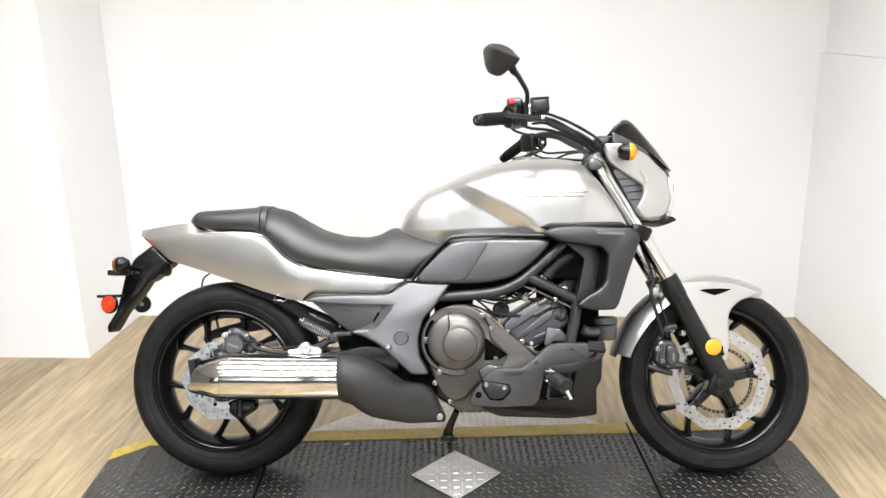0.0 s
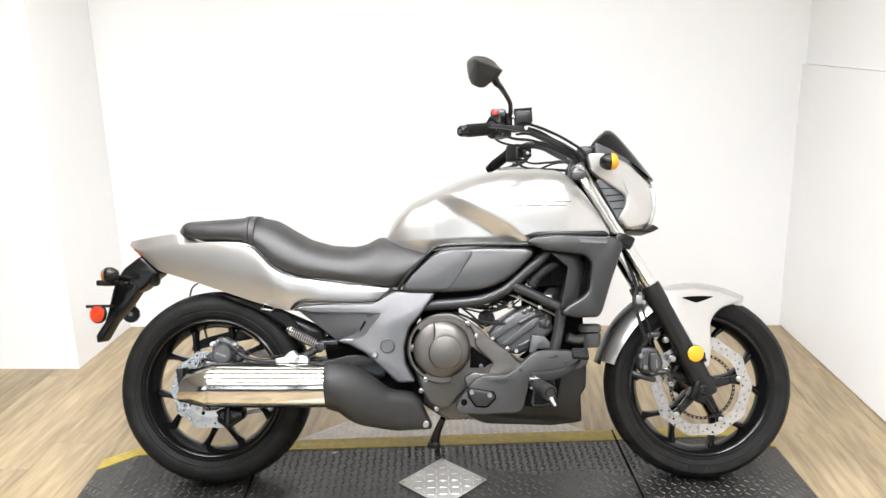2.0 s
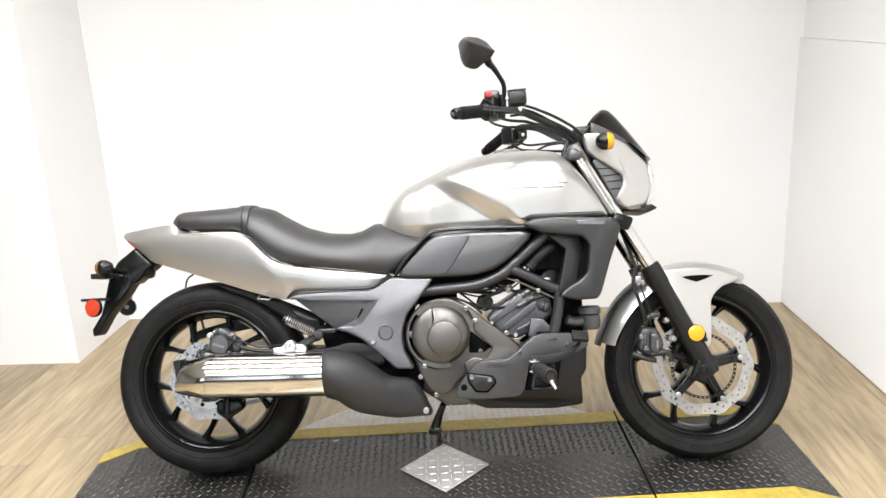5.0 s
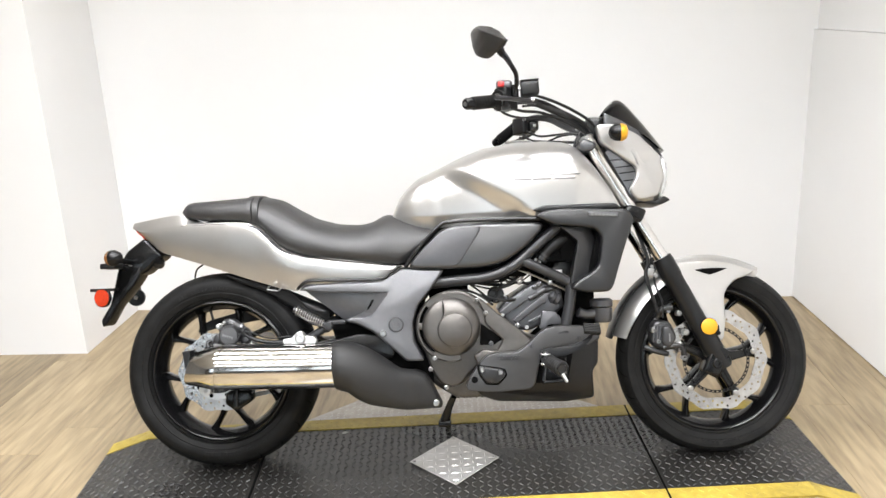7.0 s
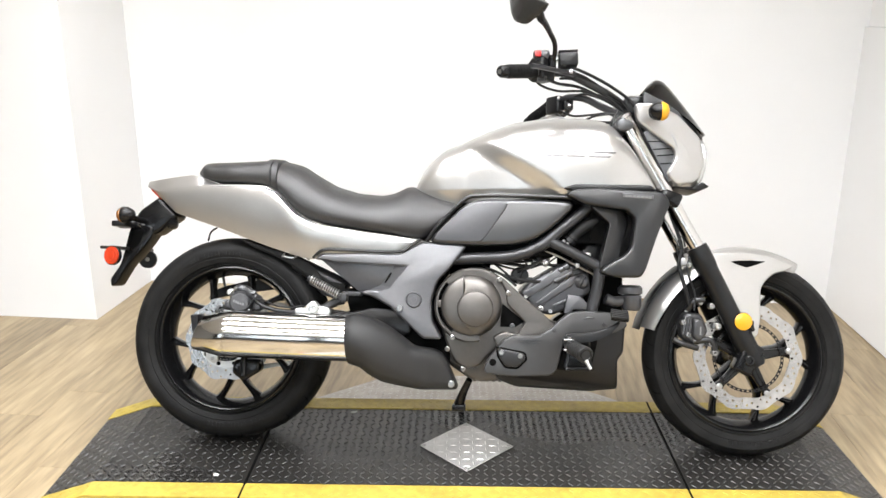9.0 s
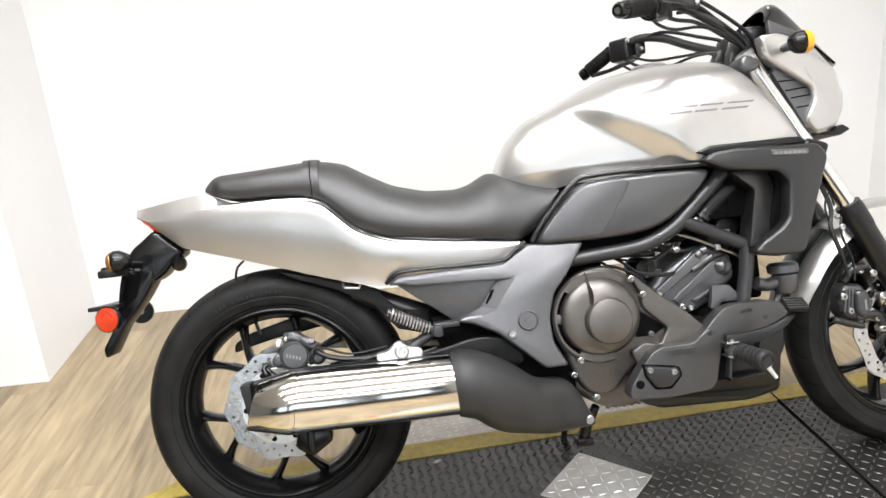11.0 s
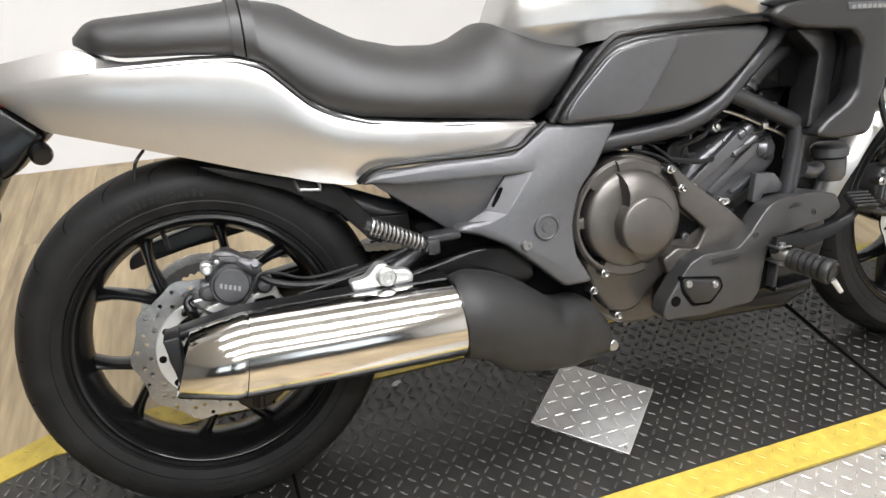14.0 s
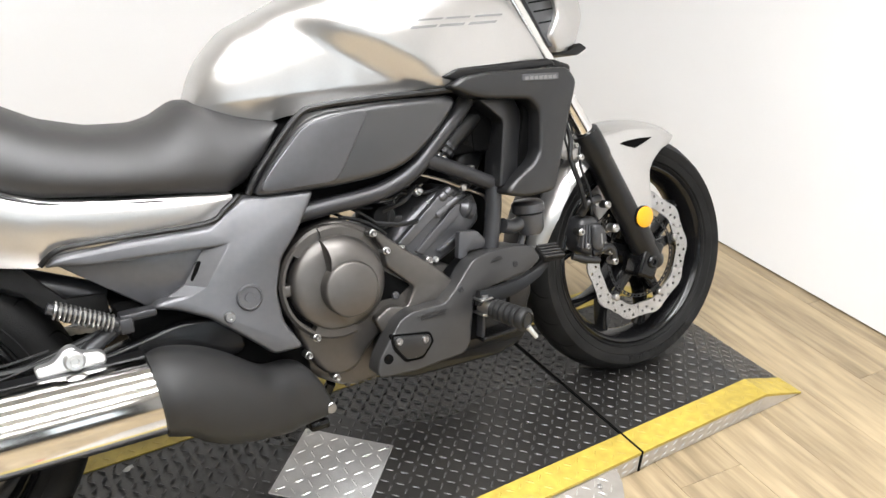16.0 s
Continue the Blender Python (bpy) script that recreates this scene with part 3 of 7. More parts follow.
def wheel(name, hub, r, half, bead, turn, label, spread=10.5, fork=0.0, valve=radians(122)):
    bm = bm_new()
    hw = half * 0.76
    lathe(bm, [(bead + 0.004, -hw), (bead - 0.003, -hw - 0.003), (bead - 0.008, -hw), (bead - 0.013, -hw * 0.8), (bead - 0.02, -hw * 0.5), (bead - 0.026, -hw * 0.15),
               (bead - 0.026, hw * 0.15), (bead - 0.02, hw * 0.5), (bead - 0.013, hw * 0.8), (bead - 0.008, hw), (bead - 0.003, hw + 0.003), (bead + 0.004, hw),
               (bead - 0.004, hw * 0.8), (bead - 0.012, hw * 0.3), (bead - 0.012, -hw * 0.3), (bead - 0.004, -hw * 0.8)], hub, seg=96, closed=True)
    rim = part(name, bm, BLACK, bike, label)
    bm = bm_new()
    lathe(bm, tyre_profile(r, half, bead), hub, seg=160, closed=True)
    part("tyre", bm, RUBBER, rim, "black road tyre")
    bm = bm_new()
    lathe(bm, [(0.024, -0.06), (0.040, -0.058), (0.044, -0.045), (0.038, -0.03), (0.036, 0.03), (0.044, 0.045), (0.04, 0.058), (0.024, 0.06)], hub, seg=40)
    part("hub", bm, BLACK, rim)
    for k in range(5):
        for s in (-1, 1):
            bm = bm_new()
            a = turn + k * math.tau / 5
            arm(bm, hub, a + s * radians(spread), a + s * radians(18.5), 0.034, bead - 0.022, 0.026, 0.013, 0.060, 0.032, fork)
            part("spoke", bm, BLACK, rim)
    # tread grooves: dark strips for groove shade, curving back from crown over the shoulder
    crown = sorted((-v_, r_) for r_, v_ in tyre_profile(r, half, bead)[6:12])
    bm = bm_new()
    for side in (-1, 1):
        for k in range(24):
            a0 = k * math.tau / 24 + (0.13 if side > 0 else 0)
            rows = []
            for i in range(9):
                q = i / 8
                vv = half * (0.14 + 0.74 * q)
                a = a0 + 0.16 * q + 0.05 * math.sin(q * 3.1)
                rr = lerp_at(crown, vv) + 0.0005
                d = 0.0075 * (1 - 0.6 * abs(2 * q - 1))
                rows.append([bm.verts.new(hub + Vector((math.cos(a + x) * rr, vv * side, math.sin(a + x) * rr))) for x in (-d, d)])
            for p_, q_ in zip(rows, rows[1:]):
                bm.faces.new((p_[0], p_[1], q_[1], q_[0]))
    tagged(part("tread_groove", bm, DARK, rim), kind="stuff")
    # raised marks on the side wall, one run at the top and one at the bottom
    bm = bm_new()
    for mid, count in ((radians(-78), 19), (radians(102), 15)):
        for k in range(count):
            if k in (5, 11):
                continue
            a = mid + (k - count / 2) * 0.0066 / (bead * 1.16) * 1.6
            c, e = Vector((math.cos(a), 0, math.sin(a))), Vector((-math.sin(a), 0, math.cos(a)))
            q = bead + (r - bead) * 0.46
            skin(bm, [[hub + c * (q + dr) + e * de + Vector((0, -half * 0.988 - dv, 0)) for dr, de in ((-0.0055, -0.0031), (-0.0055, 0.0031), (0.0055, 0.0031), (0.0055, -0.0031))] for dv in (-0.003, 0.0007)], True, (False, True))
    tagged(part("side_wall_mark", bm, WORN, rim, smooth=0), kind="stuff")
    bm = bm_new()
    tube(bm, [hub + Vector((math.cos(valve), -x * 0.25, math.sin(valve))) * (bead - x) for x in (0.015, 0.030, 0.055)], [0.0065, 0.0042, 0.0042], 8)
    part("valve_stem", bm, HOSE, rim)
    return rim


def wave_disc(hub, v, r, r_in, scallops, parent, holes):
    """A flat brake disc with a wavy edge, drilled through."""
    bm = bm_new()
    loops = [[], []]
    n = 180
    for j in range(n):
        a = math.tau * j / n
        for loop, q in zip(loops, (r + 0.0045 * max(-0.55, math.cos(a * scallops)), r_in + 0.002 * math.cos(a * scallops))):
            loop.append(bm.verts.new((hub.x + math.cos(a) * q, v, hub.z + math.sin(a) * q)))
    for k in range(holes):
        a = math.tau * k / holes
        q = r_in + (r - r_in) * (0.25, 0.62, 0.43, 0.80)[k % 4]
        c = (hub.x + math.cos(a) * q, hub.z + math.sin(a) * q)
        loops.append([bm.verts.new((c[0] + 0.0036 * math.cos(math.tau * i / 10), v, c[1] + 0.0036 * math.sin(math.tau * i / 10))) for i in range(10)])
    edges = [bm.edges.new((loop[i], loop[(i + 1) % len(loop)])) for loop in loops for i in range(len(loop))]
    bmesh.ops.triangle_fill(bm, use_beauty=True, use_dissolve=False, edges=edges, normal=(0, -1, 0))
    out = bmesh.ops.extrude_face_region(bm, geom=list(bm.faces))
    bmesh.ops.translate(bm, vec=(0, 0.0044, 0), verts=[g for g in out["geom"] if isinstance(g, bmesh.types.BMVert)])
    return part("brake_disc", bm, DISC, parent, "drilled wave-edged steel brake disc", smooth=25)


def toothed_ring(hub, v, r, parent, n=46):
    bm = bm_new()
    for a, b in ((r - 0.0085, r - 0.006), (r - 0.002, r)):
        lathe(bm, [(a, -0.001), (b, -0.001), (b, 0.001), (a, 0.001)], hub + Vector((0, v, 0)), seg=64, closed=True)
    for k in range(n):
        a = math.tau * k / n
        c, e = Vector((math.cos(a), 0, math.sin(a))), Vector((-math.sin(a), 0, math.cos(a)))
        o = hub + Vector((0, v, 0))
        pts = [o + c * x + e * y for x, y in ((r - 0.0065, -0.0032), (r - 0.0015, -0.0034), (r - 0.0015, 0.0034), (r - 0.0065, 0.0032))]
        skin(bm, [[p + Vector((0, -0.0009, 0)) for p in pts], [p + Vector((0, 0.0009, 0)) for p in pts]], True, (True, True))
    part("sensor_ring", bm, BLACK, parent, "slotted black sensor ring")


front_wheel = wheel("front_wheel", FRONT_HUB, 0.289, 0.060, 0.215, radians(10.6), "black cast front wheel with forked spokes", 3.0, 0.42)
disc = wave_disc(FRONT_HUB, -0.060, 0.150, 0.117, 10, front_wheel, 60)
toothed_ring(FRONT_HUB, -0.064, 0.100, front_wheel)
for k in range(5):
    bm = bm_new()
    a = radians(10.6) + k * math.tau / 5
    arm(bm, FRONT_HUB + Vector((0, -0.054, 0)), a, a, 0.03, 0.122, 0.030, 0.018, 0.014, 0.010)
    part("disc_carrier", bm, BLACK, front_wheel)
    bm = bm_new()
    lathe(bm, [(0.0085, 0), (0.0085, 0.008), (0.006, 0.010), (0.003, 0.010)], FRONT_HUB + Vector((math.cos(a) * 0.116, -0.058, math.sin(a) * 0.116)), (0, -1, 0), 14)
    part("disc_bolt", bm, STEEL, front_wheel)

rear_wheel = wheel("rear_wheel", REAR, 0.301, 0.080, 0.213, radians(59), "black cast rear wheel with forked spokes", 4.0, 0.40, radians(104))
disc = wave_disc(REAR, -0.088, 0.119, 0.083, 10, rear_wheel, 48)
bm = bm_new()
lathe(bm, [(0.03, -0.07), (0.058, -0.078), (0.058, -0.084), (0.028, -0.088)], REAR, seg=40)
part("disc_carrier", bm, BLACK, rear_wheel)
bm = bm_new()
lathe(bm, [(0.066, -0.086), (0.066, -0.0925), (0.0835, -0.0925), (0.0855, -0.086)], REAR, seg=56, closed=True)
part("carrier_ring", bm, ALU, rear_wheel, "bright aluminium disc carrier ring")
for k in range(5):
    a = radians(20) + k * math.tau / 5
    bm = bm_new()
    arm(bm, REAR + Vector((0, -0.080, 0)), a, a, 0.03, 0.072, 0.026, 0.020, 0.014, 0.010)
    part("carrier_arm", bm, ALU, rear_wheel)
# dark discs laid on the ring for the shade in its holes
for k in range(10):
    a = radians(38) + k * math.tau / 10
    bm = bm_new()
    lathe(bm, [(0.0062, 0.0), (0.0062, 0.0008), (0.001, 0.0009)], REAR + Vector((math.cos(a) * 0.0745, -0.0923, math.sin(a) * 0.0745)), (0, -1, 0), 12)
    part("ring_hole", bm, DARK, rear_wheel)
toothed_ring(REAR, -0.0935, 0.064, rear_wheel, 40)
bm = bm_new()
teeth = []
for j in range(160):
    a = math.tau * j / 160
    q = 0.104 + 0.004 * (1 if (j % 4) in (1, 2) else 0)
    teeth.append((math.cos(a) * q, math.sin(a) * q))
skin(bm, [[(REAR.x + x * k, v, REAR.z + y * k) for x, y in teeth] for k, v in ((0.80, 0.082), (1, 0.082), (1, 0.089), (0.80, 0.089), (0.80, 0.082))], True)
for k in range(5):
    a = radians(59) + k * math.tau / 5
    arm(bm, REAR + Vector((0, 0.0855, 0)), a, a, 0.03, 0.086, 0.026, 0.016, 0.010, 0.007)
part("sprocket", bm, STEEL, rear_wheel, "toothed steel rear sprocket", smooth=25)

# drive chain: links along the upper and lower run on the far side
chain = None
bm = bm_new()
lathe(bm, [(0.03, 0.07), (0.036, 0.07), (0.036, 0.1), (0.03, 0.1)], (-0.22, 0, 0.32), seg=24, closed=True)
chain = part("drive_chain", bm, STEEL, bike, "steel drive chain")
a = Vector((-0.76, 0.0855, 0.413))
b = Vector((-0.22, 0.0855, 0.358))
mesh_link = None
for run, (p, q) in enumerate(((a, b), (Vector((-0.76, 0.0855, 0.193)), Vector((-0.22, 0.0855, 0.285))))):
    n = int((q - p).length / 0.0159)
    for k in range(n):
        o = p + (q - p) * ((k + 0.5) / n)
        if mesh_link is None:
            bm = bm_new()
            for s in (-1, 1):
                plate(bm, [(-0.0115, -0.0072), (-0.004, -0.0072), (0.0, -0.0048), (0.004, -0.0072), (0.0115, -0.0072), (0.0115, 0.0072), (0.004, 0.0072), (0.0, 0.0048), (-0.004, 0.0072), (-0.0115, 0.0072)], s * 0.007 - 0.001, s * 0.007 + 0.001, 0.0004, 0.004, 1)
                lathe(bm, [(0.0030, 0), (0.0030, 0.0030), (0.001, 0.0032)], (-0.007, s * 0.007, 0), (0, s, 0), 8)
            lathe(bm, [(0.004, -0.006), (0.004, 0.006)], (0.008, 0, 0), seg=8)
            link = part("link", bm, ALU, chain)
            mesh_link = link.data
        else:
            link = new("link", mesh_link)
            link.parent = chain
        link.matrix_basis = Matrix.Translation(o) @ Matrix.Rotation(-math.atan2(q.z - p.z, q.x - p.x), 4, "Y")
# links that wrap the sprocket
for k in range(22):
    a = radians(85) + k * radians(180) / 20
    link = new("link", mesh_link)
    link.parent = chain
    link.matrix_basis = Matrix.Translation(REAR + Vector((math.cos(a) * 0.110, 0.0855, math.sin(a) * 0.110))) @ Matrix.Rotation(-(a + math.pi / 2), 4, "Y")

# ------------------------------------------------------------ swing arm and rear brake
for s, nm in ((-1, "right"), (1, "left")):
    bm = bm_new()
    v0 = -0.145 if s < 0 else 0.108
    plate(bm, [(-0.80, 0.285), (-0.79, 0.33), (-0.70, 0.345), (-0.48, 0.375), (-0.30, 0.41), (-0.20, 0.40), (-0.20, 0.33), (-0.34, 0.325), (-0.68, 0.275)], v0, v0 + 0.036, 0.008, 0.02)
    part("swing_arm", bm, BLACK, bike)
bm = bm_new()
box(bm, (-0.36, -0.12, 0.335), (-0.24, 0.12, 0.405), 0.012)
part("swing_arm_bridge", bm, BLACK, bike)
bm = bm_new()
plate(bm, [(-0.865, 0.432), (-0.828, 0.452), (-0.725, 0.478), (-0.60, 0.480), (-0.24, 0.42), (-0.24, 0.392), (-0.595, 0.458), (-0.711, 0.440), (-0.762, 0.434), (-0.823, 0.421), (-0.868, 0.408)], 0.085, 0.112, 0.004, 0.01)
part("chain_guard", bm, PLASTIC, bike, "black plastic chain guard")

bm = bm_new()
plate(bm, [(-0.738, 0.388), (-0.739, 0.432), (-0.728, 0.446), (-0.716, 0.460), (-0.698, 0.462), (-0.681, 0.450), (-0.668, 0.438), (-0.652, 0.430), (-0.648, 0.405), (-0.668, 0.384), (-0.712, 0.380)], -0.112, -0.070, 0.007, 0.008)
caliper = part("rear_caliper", bm, CALIPER, bike, "dark rear brake caliper")
bm = bm_new()
lathe(bm, [(0.033, -0.012), (0.033, 0.004), (0.0305, 0.008), (0.0290, 0.008), (0.0280, 0.0125), (0.0255, 0.0150), (0.004, 0.0155)], (-0.701, -0.122, 0.412), (0.06, -1, 0.10), 36)
part("caliper_cap", bm, CALIPER, caliper, "dark round piston cap")
bm = bm_new()
tube(bm, [(-0.722, -0.100, 0.456), (-0.704, -0.103, 0.456), (-0.684, -0.106, 0.446)], [0.006, 0.008, 0.008], 14)
part("piston_housing", bm, CALIPER, caliper)
bm = bm_new()
tube(bm, [(-0.683, -0.116, 0.444), (-0.668, -0.122, 0.436), (-0.654, -0.124, 0.428)], [0.011, 0.013, 0.010], 14)
lathe(bm, [(0.010, 0), (0.010, 0.006), (0.007, 0.009), (0.007, 0.015), (0.003, 0.016)], (-0.662, -0.125, 0.436), (0.1, -1, 0.6), 6)
part("hose_joint", bm, CALIPER, caliper, "steel hose union")
for k in range(5):
    bm = bm_new()
    o = Vector((-0.716 + k * 0.0066, -0.1392, 0.4165 - k * 0.0022))
    box(bm, (-0.0019, -0.0004, -0.0036), (0.0019, 0.0012, 0.0036), 0, 1, Matrix.Translation(o) @ Matrix.Rotation(radians(10), 4, "Y"))
    part("caliper_mark", bm, PRINT, caliper, "small pale bar")
for x, z, r, m in ((-0.737, 0.404, 0.0115, CALIPER), (-0.651, 0.402, 0.0115, CALIPER), (-0.734, 0.441, 0.0075, ALU), (-0.717, 0.452, 0.0055, STEEL), (-0.690, 0.386, 0.0055, STEEL), (-0.676, 0.390, 0.0045, STEEL)):
    bm = bm_new()
    lathe(bm, [(r * 1.3, -0.02), (r * 1.3, 0.0), (r, 0.002), (r, 0.008), (r * 0.8, 0.0115), (r * 0.4, 0.0125), (r * 0.3, 0.0125)], (x, -0.117, z), (0, -1, 0), 18)
    part("caliper_bolt", bm, m, caliper)
bm = bm_new()
plate(bm, [(-0.728, 0.452), (-0.716, 0.446), (-0.696, 0.446), (-0.674, 0.432), (-0.668, 0.438), (-0.690, 0.455), (-0.712, 0.458)], -0.1185, -0.10, 0.002, 0.003, 2)
part("caliper_web", bm, CALIPER, caliper, "raised casting web")
bm = bm_new()
tube(bm, [(-0.764, -0.106, 0.398), (-0.772, -0.112, 0.392), (-0.768, -0.114, 0.378), (-0.760, -0.110, 0.366)], [0.006, 0.005, 0.009, 0.007], 10)
box(bm, (-0.782, -0.112, 0.370), (-0.758, -0.100, 0.382), 0.003)
bolt(bm, (-0.778, -0.112, 0.376), 0.005, 0.004)
part("wheel_sensor", bm, BLACK, bike, "small black wheel speed sensor")
bm = bm_new()
plate(bm, [(-0.80, 0.285), (-0.79, 0.325), (-0.742, 0.380), (-0.700, 0.388), (-0.664, 0.386), (-0.648, 0.398), (-0.632, 0.392), (-0.628, 0.372), (-0.612, 0.362), (-0.69, 0.350), (-0.72, 0.30), (-0.75, 0.27)], -0.112, -0.098, 0.003, 0.010)
bracket = part("caliper_bracket", bm, ALU, bike, "cast aluminium caliper bracket")
# no cut here: a dark plate gives the shade of a slot
bm = bm_new()
plate(bm, [(-0.672, 0.378), (-0.640, 0.381), (-0.634, 0.371), (-0.668, 0.366)], -0.1126, -0.10, 0.0004, 0.005, 1)
part("bracket_slot", bm, DARK, bracket, "dark plate for a shaded slot in the bracket")
bm = bm_new()
tube(bm, [(-0.664, -0.124, 0.431), (-0.654, -0.126, 0.418), (-0.640, -0.126, 0.407), (-0.61, -0.126, 0.396), (-0.574, -0.125, 0.390), (-0.537, -0.125, 0.390), (-0.500, -0.124, 0.398), (-0.40, -0.11, 0.42)], 0.0062, 8)
part("brake_hose", bm, HOSE, bike)
bm = bm_new()
tube(bm, [(-0.764, -0.11, 0.392), (-0.745, -0.125, 0.376), (-0.728, -0.136, 0.372), (-0.706, -0.140, 0.372), (-0.688, -0.142, 0.384), (-0.671, -0.140, 0.405), (-0.656, -0.136, 0.424), (-0.630, -0.130, 0.420), (-0.58, -0.126, 0.402), (-0.50, -0.124, 0.408)], 0.0026, 8)
tube(bm, [(-0.60, -0.120, 0.376), (-0.55, -0.128, 0.386), (-0.49, -0.130, 0.398), (-0.42, -0.12, 0.41)], 0.004, 8)
tube(bm, [(-0.77, -0.12, 0.345), (-0.74, -0.125, 0.36), (-0.70, -0.125, 0.352), (-0.66, -0.13, 0.365)], 0.0028, 6)
part("sensor_cable", bm, HOSE, bike)
bm = bm_new()
lathe(bm, [(0.016, 0), (0.016, 0.02), (0.012, 0.024), (0.006, 0.024)], (-0.75, -0.145, 0.303), (0, -1, 0), 6)
part("rear_axle_nut", bm, STEEL, bike)
bm = bm_new()
plate(bm, [(-0.806, 0.272), (-0.770, 0.272), (-0.766, 0.240), (-0.778, 0.232), (-0.802, 0.246)], -0.110, -0.100, 0.003, 0.008)
axle = part("axle_plate", bm, ALU, bike, "cast aluminium axle plate")
bm = bm_new()
bolt(bm, (-0.782, -0.110, 0.248), 0.006, 0.004)
part("axle_bolt", bm, STEEL, axle)
bm = bm_new()
plate(bm, [(-0.717, 0.246), (-0.645, 0.248), (-0.640, 0.216), (-0.690, 0.184), (-0.724, 0.209)], -0.118, -0.07, 0.008, 0.01)
part("axle_adjuster", bm, BLACK, bike, "black chain adjuster block")
bm = bm_new()
tube(bm, [(-0.690, -0.10, 0.30), (-0.688, -0.115, 0.25), (-0.690, -0.118, 0.20)], 0.010, 10)
part("adjuster_stay", bm, BLACK, bike)

# pivot bracket, shock and brake return spring
bm = bm_new()
plate(bm, [(-0.527, 0.402), (-0.522, 0.382), (-0.47, 0.374), (-0.427, 0.384), (-0.424, 0.398), (-0.434, 0.408), (-0.458, 0.410), (-0.468, 0.424), (-0.482, 0.422), (-0.500, 0.404)], -0.194, -0.170, 0.004, 0.008)
hanger = part("silencer_hanger", bm, ALU, bike, "white cast aluminium silencer hanger")
bm = bm_new()
lathe(bm, [(0.0155, 0), (0.0155, 0.012), (0.012, 0.016), (0.007, 0.016), (0.005, 0.012)], (-0.470, -0.195, 0.404), (0, -1, 0), 20)
part("hanger_bolt", bm, ALU, hanger)
bm = bm_new()
pts = []
p, q = Vector((-0.484, -0.186, 0.484)), Vector((-0.404, -0.184, 0.442))
ax = (q - p).normalized()
x = Vector((0, 1, 0))
y = ax.cross(x)
turns, step = 13, 10
for i in range(turns * step + 1):
    a = math.tau * i / step
    pts.append(p + (q - p) * (i / (turns * step)) + (x * math.cos(a) + y * math.sin(a)) * 0.0125)
tube(bm, pts, 0.0021, 6, smooth=False)
spring = part("return_spring", bm, STEEL, bike, "coiled steel spring")
bm = bm_new()
tube(bm, [p - ax * 0.008, q + ax * 0.01], 0.0085, 12)
part("spring_core", bm, FRAME, spring)
bm = bm_new()
for k in range(3):
    o = q + ax * (0.006 + 0.008 * k)
    tube(bm, [o, o + ax * 0.005], 0.0135 - 0.0015 * k, 14)
box(bm, (-0.398, -0.198, 0.424), (-0.378, -0.172, 0.448), 0.003)
box(bm, (-0.395, -0.188, 0.440), (-0.340, -0.150, 0.452), 0.003)
part("spring_seat", bm, FRAME, spring)
bm = bm_new()
tube(bm, [(-0.56, -0.05, 0.53), (-0.40, -0.06, 0.46)], 0.024, 14)
tube(bm, [(-0.45, -0.165, 0.402), (-0.385, -0.165, 0.440)], 0.012, 10)
part("shock_body", bm, FRAME, bike)

# ------------------------------------------------------------ exhaust
SIL_V = -0.216
bm = bm_new()
sec = [(-0.350, 0.322, 0.0600), (-0.356, 0.322, 0.0620), (-0.55, 0.325, 0.0632), (-0.695, 0.328, 0.0640)]
skin(bm, [[(u + 0.012 * math.sin(a), SIL_V + r * 1.0 * math.cos(a), w + r * math.sin(a)) for a in [math.tau * j / 56 for j in range(56)]] for u, w, r in sec], True)
silencer = part("silencer", bm, CAN, bike, "polished chrome silencer can")
bm = bm_new()
sec = [(-0.696, 0.328, 0.0615), (-0.700, 0.328, 0.0615), (-0.7005, 0.328, 0.0640), (-0.710, 0.328, 0.0640), (-0.784, 0.331, 0.0475), (-0.787, 0.331, 0.0440), (-0.772, 0.331, 0.040), (-0.765, 0.331, 0.002)]
skin(bm, [[(u + (0.012 + 0.10 * max(0, (-0.72 - u) / 0.08) * r) * math.sin(a), SIL_V + r * math.cos(a), w + r * math.sin(a)) for a in [math.tau * j / 56 for j in range(56)]] for u, w, r in sec], True)
part("silencer_tip", bm, CAN, silencer, "tapered chrome end cap")
bm = bm_new()
plate(bm, [(-0.803, 0.373), (-0.70, 0.391), (-0.37, 0.386), (-0.37, 0.376), (-0.70, 0.378), (-0.803, 0.361)], SIL_V + 0.012, SIL_V + 0.050, 0.003, 0.004)
part("heat_strip", bm, PLASTIC, silencer, "black strip along the top")
bm = bm_new()
plate(bm, [(-0.806, 0.379), (-0.784, 0.381), (-0.784, 0.300), (-0.792, 0.298)], SIL_V - 0.022, SIL_V + 0.03, 0.002, 0.003)
part("end_rim", bm, PLASTIC, silencer)

